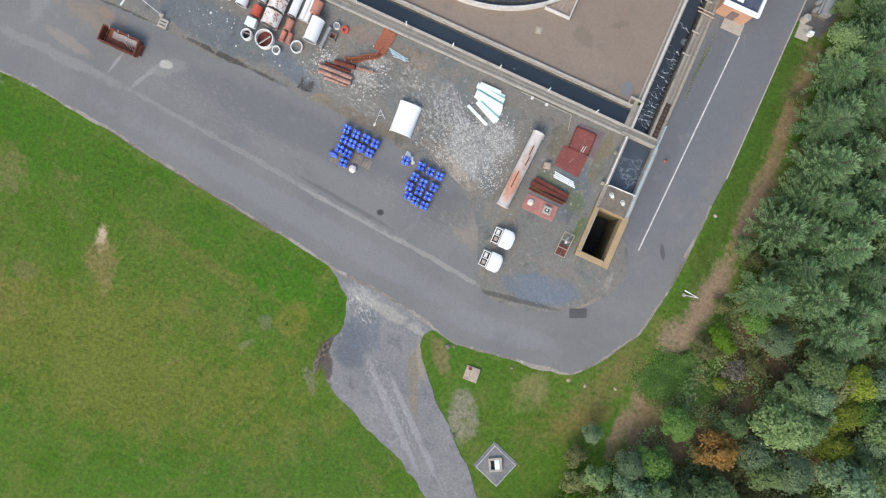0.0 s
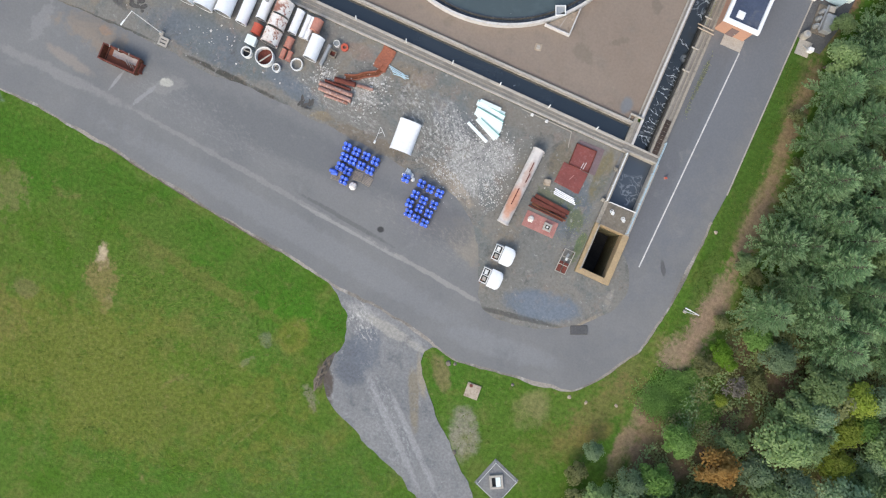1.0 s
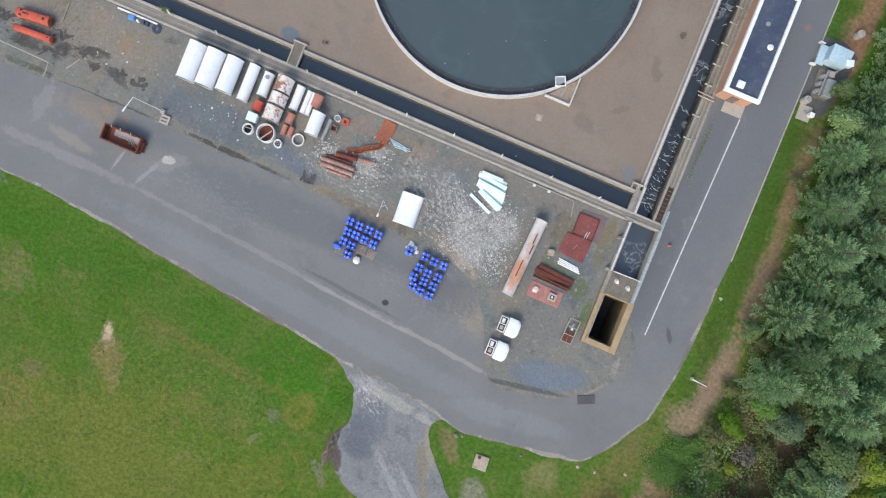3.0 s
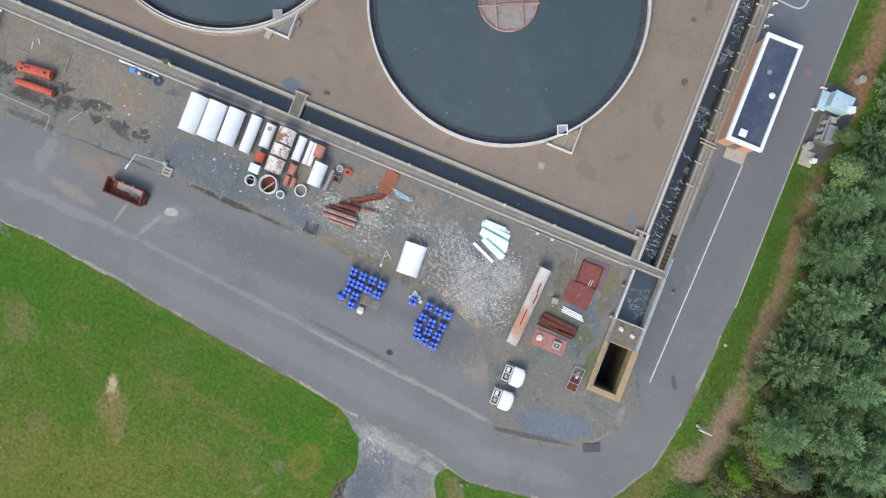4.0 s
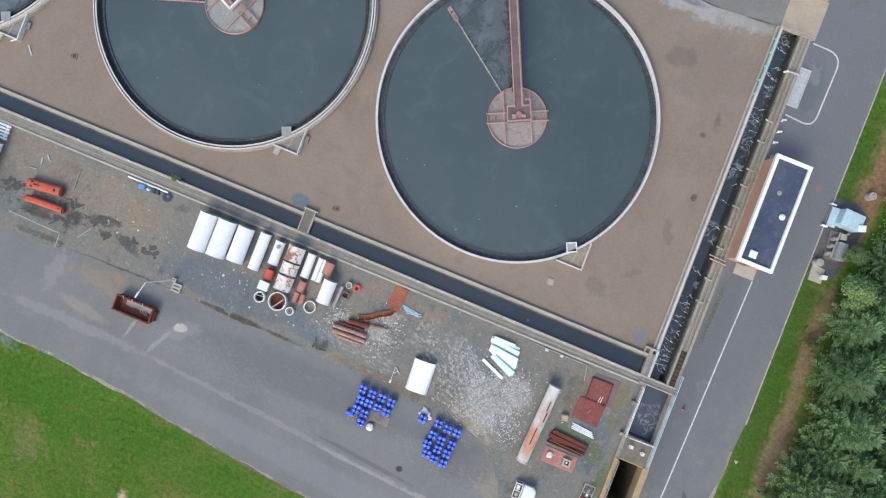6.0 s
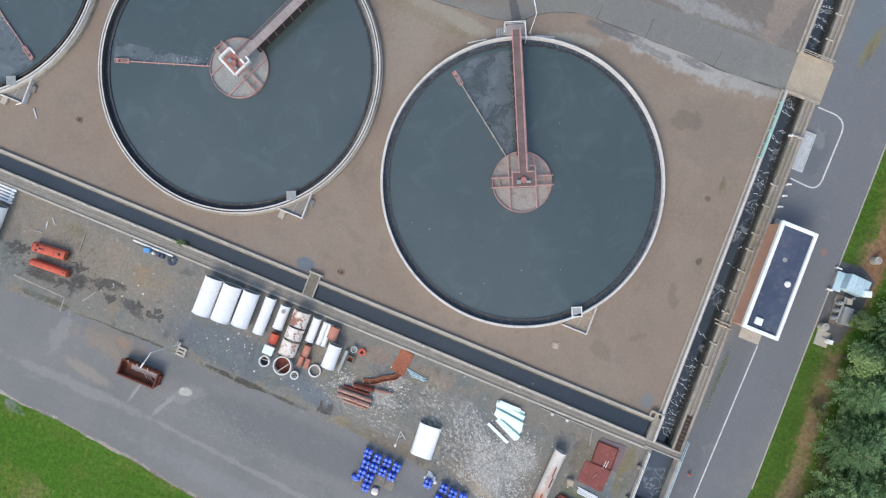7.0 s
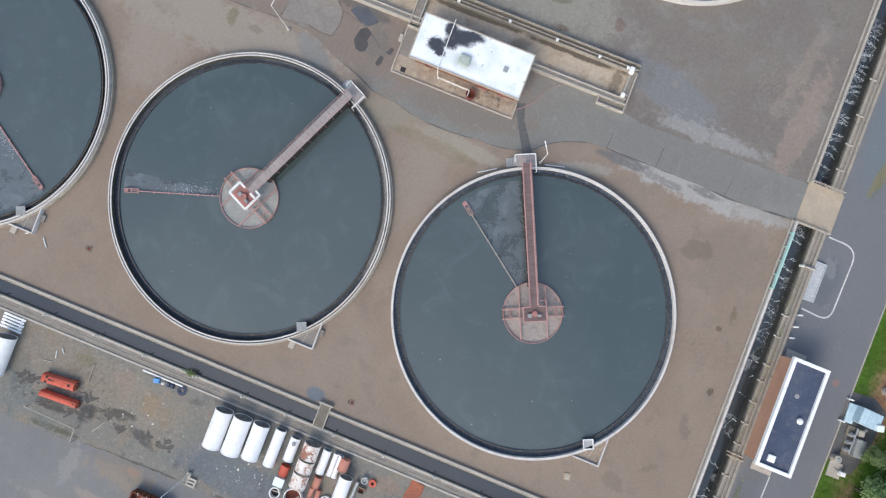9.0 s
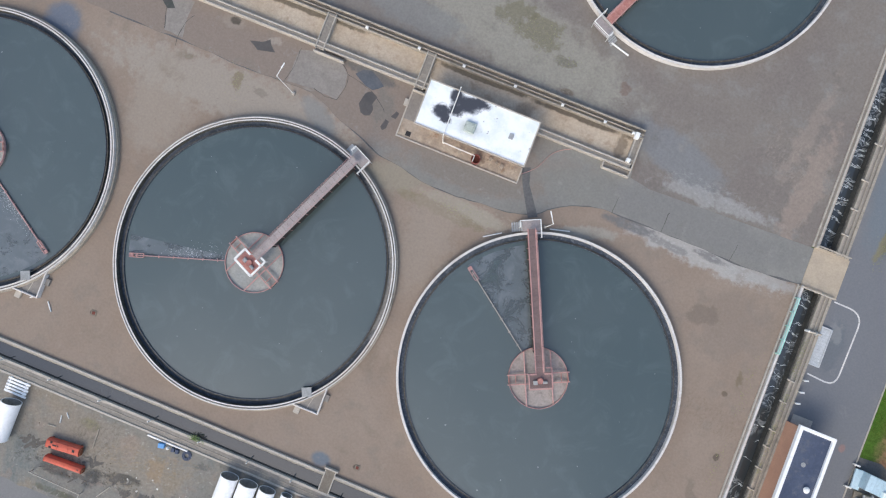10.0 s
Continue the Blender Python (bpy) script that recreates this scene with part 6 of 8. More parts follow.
    part("hood", rod(bmesh.new(), (-0.28, -0.05, 0.72), (0.28, 0.1, 0.72), 0.11, n=10), m_paint, t)
for u in (-64.9, -57.4, -51.0, -43.7, -37.0, -31.0, -27.0):
    t = thing("valve_post", u, 55.35, 1.0, "small white valve post on the trench wall", "valve", "valve posts along the trench")
    part("stem", rod(bmesh.new(), (0, 0, 0), (0, 0, 0.55), 0.09, n=10), m_paint, t)
    part("cap", block(bmesh.new(), -0.2, 0.2, -0.16, 0.16, 0.5, 0.65, bevel=0.03), m_paint, t)
t = thing("gate_winch", -26.4, 51.9, 1.0, "white gate winch on the trench corner", "winch")
part("stand", block(bmesh.new(), -0.25, 0.3, -0.25, 0.25, 0, 0.5, bevel=0.04), m_paint, t)
part("crank", rod(bmesh.new(), (0.3, 0, 0.4), (0.6, 0.1, 0.5), 0.04, n=8), m_steel, t)
t = thing("gate_winch", -26.4, 55.3, 1.0, "white gate winch on the trench corner", "winch")
part("stand", block(bmesh.new(), -0.3, 0.3, -0.5, 0.4, 0, 0.55, bevel=0.04), m_paint, t)
part("crank", rod(bmesh.new(), (0.3, 0, 0.4), (0.6, 0.1, 0.5), 0.04, n=8), m_steel, t)

# ---- loose pipes by the tanks ----
def loose_pipe(a, b, r, z, material, label):
    t = thing("loose_pipe", *a, z, label, "pipe")
    part("tube", tube(bmesh.new(), (0, 0, r), (b[0] - a[0], b[1] - a[1], r), r, r * 0.3, 12), material, t)


loose_pipe((-40.6, 35.8), (-38.4, 37.2), 0.08, 0.06, m_paint, "thin white pipe lying on the tan earth")
loose_pipe((-32.6, 40.0), (-30.0, 40.7), 0.08, 0.06, m_paint, "thin white pipe lying on the tan earth")
loose_pipe((-33.9, 65.8), (-31.0, 65.0), 0.12, 0.10, m_paint, "white pipe lying on the paved court")
loose_pipe((-92.4, 6.3), (-91.5, 5.2), 0.08, 0.06, m_paint, "short white pipe lying on the tan earth")
loose_pipe((-94.9, 5.9), (-93.7, 6.7), 0.08, 0.06, m_paint, "short white pipe lying on the tan earth")
loose_pipe((-73.1, -4.75), (-67.3, -4.72), 0.14, 0.10, m_paint, "long white pipe lying along the channel lip")
loose_pipe((-14.0, -4.7), (-6.7, -4.75), 0.055, 0.10, m_conc_pale, "thin white pipe along the edge of the yard")
loose_pipe((-6.7, -4.8), (-6.3, -6.8), 0.055, 0.10, m_conc_pale, "thin white pipe along the edge of the yard")
for u, v in ((-12.4, -4.9), (-10.3, -4.9)):
    t = thing("pipe_valve", u, v, 0.1, "small white pipe valve on the gravel", "valve")
    part("body", block(bmesh.new(), -0.2, 0.2, -0.15, 0.15, 0, 0.35, bevel=0.04), m_paint, t)
    part("wheel", ring(bmesh.new(), 0.12, 0.18, 0.36, 0.42, 16), m_paint, t)
for u, v, s in ((-15.2, 3.5, 0.45), (-45.3, 1.7, 0.35), (-86.0, 7.2, 0.38)):
    t = thing("manhole_cover", u, v, 0.06, "small square cover set in the tan earth", "manhole cover", "covers in the tank yard")
    part("frame", block(bmesh.new(), -s, s, -s, s, 0, 0.08, 8, bevel=0.02), m_hatch if u == -15.2 else m_conc_dark, t)
    part("lid", block(bmesh.new(), -s * 0.55, s * 0.55, -s * 0.55, s * 0.55, 0.06, 0.12, 8, bevel=0.02), m_conc_pale if u == -15.2 else m_rust_dark, t)


# ---- the storage yard ----
def tank_shell(name, u, v0, v1, r, material, label, category, group="", end="open"):
    """A hollow shell lying along v, resting on the yard, with a stiffening rib at each end."""
    t = thing(name, u, (v0 + v1) / 2, 0.10, label, category, group)
    h = (v1 - v0) / 2
    part("shell", tube(bmesh.new(), (0, -h, r), (0, h, r), r, 0.05, 40), material, t)
    part("lining", tube(bmesh.new(), (0, -h + 0.04, r), (0, h - 0.04, r), r - 0.052, 0.02, 40), m_shaded_lining, t, "grey lining that paints shade inside the shell")
    for y in (-h, h - 0.12):
        part("rib", tube(bmesh.new(), (0, y, r), (0, y + 0.12, r), r + 0.035, 0.06, 40), material, t)
    if end == "closed":
        for y in (-h + 0.05, h - 0.05):
            bm = disc(bmesh.new(), r - 0.02, 0, 40)
            bm.transform(Matrix.Translation((0, y, r)) @ Matrix.Rotation(radians(90), 4, "X"))
            part("end_plate", bm, material, t)
    for y in (-h * 0.6, h * 0.6):
        bm = bmesh.new()
        for s in (-1, 1):
            block(bm, s * r * 0.45 - 0.15, s * r * 0.45 + 0.15, y - 0.1, y + 0.1, 0, r * 0.12, bevel=0.01)
        part("chock", bm, m_wood, t)
    return t


SH = "white tank shells in a row"
for u, v0, v1, r in ((-60.55, -10.1, -5.1, 1.20), (-57.9, -9.95, -5.05, 1.24), (-55.3, -9.65, -4.95, 1.10), (-52.7, -9.7, -4.75, 0.74), (-46.0, -8.15, -4.95, 0.56), (-42.4, -10.3, -7.2, 0.90)):
    tank_shell("tank_shell", u, v0, v1, r, m_white, "white fibreglass tank shell lying on the gravel", "tank shell", SH)
t = tank_shell("tank_shell", -50.5, -8.15, -5.0, 0.68, m_white, "white fibreglass tank shell with a dark round port", "tank shell", SH)
part("port", rod(bmesh.new(), (0.1, 0.9, 1.3), (0.1, 0.9, 1.46), 0.27, n=18), m_grey, t, "dark round port")
for u, w in ((-44.75, 0.34), (-44.05, 0.33)):
    tank_shell("fibreglass_pipe", u, -8.1, -5.05, w, m_white, "narrow white fibreglass pipe lying on the gravel", "pipe", "narrow white pipes")
t = thing("tank_half", -26.75, -14.25, 0.10, "low white fibreglass half shell lying alone on the gravel", "tank shell")
loops = []
bm = bmesh.new()
for y, swell in ((-2.08, 1.0), (-2.0, 1.02), (-1.9, 1.0), (-0.6, 0.99), (0.6, 0.99), (1.9, 1.0), (2.0, 1.02), (2.08, 1.0)):
    row = []
    for skin, order in ((0.0, range(25)), (0.06, range(24, -1, -1))):
        for k in order:
            c, w = math.cos(math.pi * k / 24), math.sin(math.pi * k / 24)
            c, w = math.copysign(abs(c) ** 0.62, c), abs(w) ** 0.62
            row.append(bm.verts.new(((1.5 * swell - skin) * c - 0.05 * y, y + 0.09 * c, (1.05 * swell - skin) * w)))
    loops.append(row)
for p, q in zip(loops, loops[1:]):
    for k in range(50):
        bm.faces.new((p[k], p[(k + 1) % 50], q[(k + 1) % 50], q[k]))
for p in (loops[0], loops[-1]):
    for k in range(24):
        bm.faces.new((p[k], p[k + 1], p[48 - k], p[49 - k]))
part("shell", bm, m_white, t)
for y in (-1.6, 0.0, 1.6):
    part("stiffener", bar(bmesh.new(), (-1.38, y, 0.05), (1.38, y, 0.05), 0.08, 0.08), m_shaded_lining, t, "dull inner brace")
# a loose folded frame of white pipes
t = thing("folding_trestle", -30.3, -14.6, 0.10, "folded trestle of thin white bars on the gravel", "trestle")
for a, b in (((0, 0.15, 0.3), (0, -1.85, 0.05)), ((0.05, 0.15, 0.3), (1.0, -0.7, 0.05)), ((0, -0.75, 0.16), (0.5, -0.25, 0.18))):
    part("leg" if a[2] > 0.2 else "brace", rod(bmesh.new(), a, b, 0.03, n=8), m_paint, t)
part("foot_pad", block(bmesh.new(), -0.14, 0.14, -2.1, -1.65, 0, 0.14, bevel=0.05), m_paint, t)
tank_shell("tank_shell", -91.3, -12.2, -7.1, 1.2, m_white, "white fibreglass tank shell at the end of the yard", "tank shell")
for v, l in ((-5.75, 1.0), (-7.75, 0.75), (-9.75, 0.95)):
    tank_shell("stained_drum", -48.05, v - l, v + l, 1.12, m_white_rust, "large white drum with red-brown rust stains", "drum", "rust-stained drums")
tank_shell("red_drum", -50.45, -10.15, -8.85, 0.62, m_orange, "orange-red drum lying on the gravel", "drum", end="closed")
tank_shell("pink_drum", -43.3, -6.7, -5.1, 0.66, m_pink, "faded pink drum lying on the gravel", "drum", "pink drums", end="closed")
tank_shell("pink_drum", -45.85, -10.1, -8.7, 0.5, m_pink, "faded pink drum lying on the gravel", "drum", "pink drums", end="closed")
tank_shell("pink_drum", -46.1, -11.65, -10.35, 0.33, m_pink, "faded pink drum lying on the gravel", "drum", "pink drums", end="closed")
tank_shell("pink_drum", -45.2, -11.6, -10.3, 0.33, m_pink, "faded pink drum lying on the gravel", "drum", "pink drums", end="closed")
t = thing("pale_blue_tub", -50.55, -11.15, 0.1, "pale blue plastic tub standing on the gravel", "tub")
bm = block(bmesh.new(), -0.65, 0.65, -0.55, 0.55, 0, 0.9, bevel=0.12)
part("body", bm, m_mint, t)
part("lid", block(bmesh.new(), -0.7, 0.7, -0.6, 0.6, 0.88, 0.98, bevel=0.04), m_mint, t)
for u, v, r, h in ((-50.6, -12.75, 0.72, 0.7), (-48.1, -12.35, 1.22, 0.9), (-46.2, -13.0, 0.55, 0.5), (-43.9, -11.5, 0.82, 0.35)):
    t = thing("pipe_ring", u, v, 0.1, "upright white pipe ring standing on the gravel", "pipe ring", "upright pipe rings")
    part("ring_wall", ring(bmesh.new(), r - 0.13, r, 0, h, 40), m_paint, t)
    if r > 1 or r < 0.6:
        part("bottom", disc(bmesh.new(), r - 0.12, 0.12, 32), m_rust_dark if r > 1 else m_steel, t, "dark debris inside")
    if r < 0.6:
        part("core", ring(bmesh.new(), 0.15, 0.24, 0, h, 20), m_conc_pale, t)
    if r > 1:
        part("loose_bar", bar(bmesh.new(), (-0.3, -0.9, 0.85), (0.75, 0.55, 0.95), 0.14, 0.1), m_conc_pale, t, "pale bar across the ring")
    elif r > 0.6 and h > 0.6:
        part("loose_bar", bar(bmesh.new(), (-0.5, 0.1, 0.4), (0.5, 0.2, 0.4), 0.1, 0.1), m_conc_pale, t)
        part("bottom", disc(bmesh.new(), r - 0.12, 0.12, 32), m_black, t, "dark debris inside")
t = thing("grey_pipe", -40.95, -8.8, 0.1, "grey steel pipe lying on the gravel", "pipe")
part("tube", tube(bmesh.new(), (0, -1.5, 0.27), (0.15, 1.4, 0.27), 0.27, 0.06, 20), m_steel, t)
t = thing("bucket", -40.0, -6.9, 0.1, "white bucket with a rusty rim on the gravel", "bucket")
part("pail", tube(bmesh.new(), (0, 0, 0), (0, 0, 0.6), 0.42, 0.05, 20), m_paint, t)
part("contents", disc(bmesh.new(), 0.38, 0.4, 20), m_grey, t)
t = thing("hose_reel", -38.9, -6.9, 0.1, "red ring-shaped hose reel on the gravel", "hose reel")
part("coil", ring(bmesh.new(), 0.24, 0.5, 0, 0.3, 24), m_orange, t)
t = thing("rust_box", -40.0, -8.3, 0.1, "dark rusty open box on the gravel", "box")
bm = bmesh.new()
for x0, x1, y0, y1 in ((-0.5, -0.35, -0.45, 0.45), (0.35, 0.5, -0.45, 0.45), (-0.35, 0.35, -0.45, -0.3), (-0.35, 0.35, 0.3, 0.45)):
    block(bm, x0, x1, y0, y1, 0, 0.45)
part("side", bm, m_conc_dark, t)
part("bottom", block(bmesh.new(), -0.4, 0.4, -0.35, 0.35, 0, 0.15), m_rust_dark, t)

# drums on pallets
GRID_A = [(-33.3, -18.6), (-31.9, -18.7), (-30.5, -18.7), (-29.1, -18.8), (-33.1, -19.95), (-31.9, -20.0), (-30.6, -20.1), (-29.3, -20.2), (-33.15, -21.3), (-31.95, -21.45), (-32.0, -22.75)]
GRID_B = [(-24.5, -19.2), (-22.3, -19.0), (-20.95, -19.15), (-19.6, -19.2), (-22.5, -20.6), (-21.2, -20.85), (-19.7, -20.85), (-22.75, -21.95), (-21.25, -22.05), (-19.9, -22.15), (-22.4, -23.15), (-21.2, -23.4), (-19.9, -23.5)]
EMPTY = [(-30.55, -21.5), (-29.15, -21.55), (-33.3, -22.6)]
pallet = thing("pallet", *GRID_A[0], 0.07, "grey wooden pallet on the asphalt", "pallet", "pallets of blue drums")
for k in range(7):
    part("board", block(bmesh.new(), -0.6, 0.6, -0.6 + k * 0.18, -0.6 + k * 0.18 + 0.12, 0.11, 0.14), m_wood, pallet)
for x in (-0.55, 0, 0.55):
    part("bearer", block(bmesh.new(), x - 0.045, x + 0.045, -0.6, 0.6, 0, 0.11), m_wood, pallet)
drum = thing("blue_drum", GRID_A[0][0] - 0.275, GRID_A[0][1] - 0.275, 0.21, "bright blue plastic drum on a pallet", "drum", "blue drums on pallets")
bm = bmesh.new()
loops = []
for r, z in ((0.245, 0), (0.262, 0.06), (0.262, 0.28), (0.270, 0.30), (0.266, 0.34), (0.266, 0.54), (0.270, 0.58), (0.262, 0.60), (0.255, 0.82), (0.220, 0.88)):
    loops.append([bm.verts.new((r * math.cos(2 * math.pi * k / 18), r * math.sin(2 * math.pi * k / 18), z)) for k in range(18)])
for p, q in zip(loops, loops[1:]):
    for k in range(18):
        bm.faces.new((p[k], p[(k + 1) % 18], q[(k + 1) % 18], q[k]))
bm.faces.new(loops[0]), bm.faces.new(loops[-1])
part("shell", bm, m_blue, drum)
part("chime", ring(bmesh.new(), 0.205, 0.232, 0.86, 0.9, 18), m_blue, drum)
part("bung", rod(bmesh.new(), (0.1, 0.06, 0.88), (0.1, 0.06, 0.91), 0.05, n=8), m_paint, drum)
first = True
for u, v in GRID_A + GRID_B + EMPTY:
    tilt = random.uniform(-7, 7)
    if not first:
        q = at(u, v, 0.07 if u < -25 or v < -19.5 else 0.1)
        copy_thing(pallet, pose(*q, 0, 0, tilt))
    if (u, v) not in EMPTY:
        for i, j in ((-1, -1), (-1, 1), (1, -1), (1, 1)):
            if first and i == -1 and j == -1:
                continue
            q = at(u + 0.275 * i * random.uniform(0.99, 1.03), v + 0.275 * j * random.uniform(0.99, 1.03), 0.21)
            copy_thing(drum, pose(*q, 0, 0, random.uniform(0, 360)))
    first = False
for u, v in ((-34.3, -22.2), (-34.0, -22.45)):
    copy_thing(drum, pose(*at(u, v, 0.36), 88, 0, 40 + u * 30))
t = thing("white_sack", -30.6, -22.95, 0.07, "white sack with rusty smears on the asphalt", "sack")
bm = bmesh.new()
bmesh.ops.create_icosphere(bm, subdivisions=3, radius=0.5)
for w in bm.verts:
    w.co *= 1 + 0.28 * noise.noise(w.co * 2.6)
    w.co.z = max(w.co.z * 0.6, -0.25) + 0.25
part("bag", bm, m_white_rust, t)
for u, v, s in ((-24.6, -18.3, 0.45), (-24.0, -18.5, 0.3), (-23.6, -18.9, 0.28), (-25.0, -18.8, 0.25)):
    t = thing("plastic_sheet", u, v, 0.1, "crumpled white plastic sheet on the gravel", "plastic sheet", "crumpled plastic")
    bm = bmesh.new()
    bmesh.ops.create_icosphere(bm, subdivisions=2, radius=s)
    for w in bm.verts:
        w.co *= 1 + 0.5 * noise.noise(w.co * 5 + Vector((u, v, 0)))
        w.co.z = max(w.co.z * 0.5, -s * 0.2) + s * 0.2
    part("film", bm, m_paint, t)

# skip by the road
t = thing("rusty_skip", -65.55, -20.35, 0.07, "open rust-brown steel skip holding scrap on the asphalt", "skip")
t.scale = (0.92, 0.96, 0.85)
part("floor", block(bmesh.new(), -2.75, 2.75, -0.95, 0.95, 0.12, 0.2), m_orange_rust, t)
for x0, x1, y0, y1 in ((-2.85, 2.8, -1.05, -0.95), (-2.85, 2.8, 0.95, 1.05), (-2.85, -2.75, -0.95, 0.95), (2.7, 2.8, -0.95, 0.95)):
    part("side", block(bmesh.new(), x0, x1, y0, y1, 0.15, 1.45), m_rust, t)
bm = bmesh.new()
for x0, x1, y0, y1 in ((-2.92, 2.87, -1.12, -0.93), (-2.92, 2.87, 0.93, 1.12), (-2.92, -2.73, -0.93, 0.93), (2.68, 2.87, -0.93, 0.93)):
    block(bm, x0, x1, y0, y1, 1.42, 1.55)
part("top_rail", bm, m_rust_dark, t, "worn dark rusty top rail")
for k in range(8):
    for s in (-1, 1):
        part("side_rib", block(bmesh.new(), -2.6 + 0.72 * k, -2.5 + 0.72 * k, s * 1.1 - 0.06, s * 1.1 + 0.06, 0.15, 1.42), m_rust, t)
part("front_frame", block(bmesh.new(), 2.87, 3.12, -0.7, 0.7, 0.1, 0.9, bevel=0.04), m_rust_dark, t, "dark hooked front frame")
for y in (-0.6, 0.6):
    part("skid", block(bmesh.new(), -2.8, 3.2, y - 0.09, y + 0.09, 0, 0.14), m_rust_dark, t)
for x in (-2.5, 2.5):
    part("roller", rod(bmesh.new(), (x, -0.95, 0.12), (x, 0.95, 0.12), 0.1, n=12), m_black, t)
t = thing("grey_tarp", -65.1, -19.95, 0.22, "grey sheet standing in for the skip's lit back wall", "sheet")
bm = bmesh.new()
bmesh.ops.create_grid(bm, x_segments=18, y_segments=8, size=1.0, matrix=Matrix.Diagonal((1.95, 0.42, 1, 1)))
for w in bm.verts:
    w.co.z = 0.25 + 0.35 * max(0.0, w.co.y) + 0.12 * noise.noise(w.co * 1.7)
    w.co.y += 0.12 * noise.noise(Vector((w.co.x * 1.3, 5, 1)))
part("sheet", bm, m_deckgrey, t)
for k, (u, v, z) in enumerate(((-67.3, -19.34, 1.38), (-66.0, -19.36, 1.38), (-64.5, -19.34, 1.38), (-64.4, -20.5, 0.55), (-63.9, -20.6, 0.55), (-64.9, -20.4, 0.55))):
    s = thing("scrap_strip", u, v, z, "short white scrap strip lying over the skip" if k < 3 else "thin white scrap strip lying inside the skip", "scrap", "white scrap in the skip")
    part("strip", bar(bmesh.new(), (-0.06, 0.16, 0.03), (0.08, -0.18, 0.03), 0.11, 0.05) if k < 3 else bar(bmesh.new(), (-0.35, 0.3, 0.02), (0.4, -0.3, 0.03), 0.07, 0.05), m_conc_pale, s)

# long steel cylinder with slots
m_cyl = surface("rust_streaked_white", (0.66, 0.62, 0.58), (0.58, 0.53, 0.50), (0.50, 0.42, 0.38), 0.35, 3.5, 0.10, rough=0.7, depth=0.006, blots=[spot(-10.3, -16.2, 0.9, 2.6, 0, (0.52, 0.20, 0.09), 0.75, 0.45), spot(-9.9, -12.5, 0.6, 2.2, 0, (0.42, 0.24, 0.17), 0.5, 0.5)])
t = thing("steel_cylinder", -10.1, -14.05, 0.10, "long dirty white steel cylinder with slots and orange rust", "cylinder")
turn = math.degrees(math.atan2(10.55, 0.65)) - 90
part("shell", turn_z(tube(bmesh.new(), (0, -5.3, 0.78), (0, 5.3, 0.78), 0.78, 0.05, 36), turn), m_cyl, t)
for x, y0, y1 in ((-0.12, -2.7, -0.4), (0.12, 2.0, 3.4), (0.28, 0.6, 1.9)):
    part("slot", turn_z(block(bmesh.new(), x - 0.07, x + 0.07, y0, y1, 1.50, 1.575), turn), m_rust_dark, t, "dark rusted slot")
for y in (-5.2, 5.2):
    part("flange", turn_z(tube(bmesh.new(), (0, y - 0.06, 0.78), (0, y + 0.06, 0.78), 0.86, 0.1, 36), turn), m_cyl, t)
part("lug", turn_z(block(bmesh.new(), 0.7, 0.95, 4.7, 5.0, 0.7, 0.95, bevel=0.03), turn), m_conc_pale, t)
part("chock", block(bmesh.new(), -0.7, 0.7, -3.2, -2.9, 0, 0.12), m_wood, t)
part("chock", block(bmesh.new(), -0.5, 0.9, 2.9, 3.2, 0, 0.12), m_wood, t)

# red steel sheets, beams and racks
def plate(name, u, v, lu, lv, turn, z, material, label, frame_width=0.0):
    t = thing(name, u, v, z, label, "steel plate")
    part("sheet", block(bmesh.new(), -lu / 2, lu / 2, -lv / 2, lv / 2, 0, 0.08, turn, bevel=0.015), material, t)
    if frame_width:
        for x0, x1, y0, y1 in ((-lu / 2, lu / 2, lv / 2 - frame_width, lv / 2), (-lu / 2, lu / 2, -lv / 2, -lv / 2 + frame_width), (-lu / 2, -lu / 2 + frame_width, -lv / 2, lv / 2), (lu / 2 - frame_width, lu / 2, -lv / 2, lv / 2)):
            part("edge_angle", block(bmesh.new(), x0, x1, y0, y1, 0.06, 0.2, turn, bevel=0.01), m_rust_dark, t, "raised dark edge")
    return t


m_plum = surface("plum_grey_sheet", (0.20, 0.14, 0.145), (0.17, 0.125, 0.13), None, 0.6, 4.0, 0.12, rough=0.7, depth=0.006)
plate("plum_sheet", -3.4, -7.0, 3.5, 3.6, 2, 0.10, m_plum, "dull plum-grey steel sheet under a red plate")
plate("red_plate", -4.0, -7.3, 2.9, 3.0, 1, 0.19, m_oxide, "dark red steel plate with a raised edge", 0.12)
t = plate("red_plate", -4.35, -10.25, 3.6, 2.9, -3, 0.11, m_oxide, "dark red steel plate with bent corners")
part("rib", block(bmesh.new(), -0.05, 0.05, -0.3, 0.5, 0.08, 0.2, -25), m_oxide_pink, t)
part("bent_corner", block(bmesh.new(), 1.0, 1.6, -1.4, -0.95, 0.03, 0.14, -8), m_oxide, t)
for k in range(2):
    s = thing("white_strip", -3.4 - 0.3 * k, -8.2 - 0.15 * k, 0.30, "thin white strip lying on a red plate", "strip", "strips on the red plate")
    part("strip", bar(bmesh.new(), (0, -0.5, 0.03), (0.12, 0.5, 0.03), 0.07, 0.05), m_paint, s)
plate("red_plate", -5.7, -17.4, 4.5, 2.1, 0, 0.10, m_oxide_pink, "faded red steel plate on the gravel")
t = thing("pump_housing", -4.7, -17.4, 0.2, "white square pump housing with a dark bore", "pump")
bm = bmesh.new()
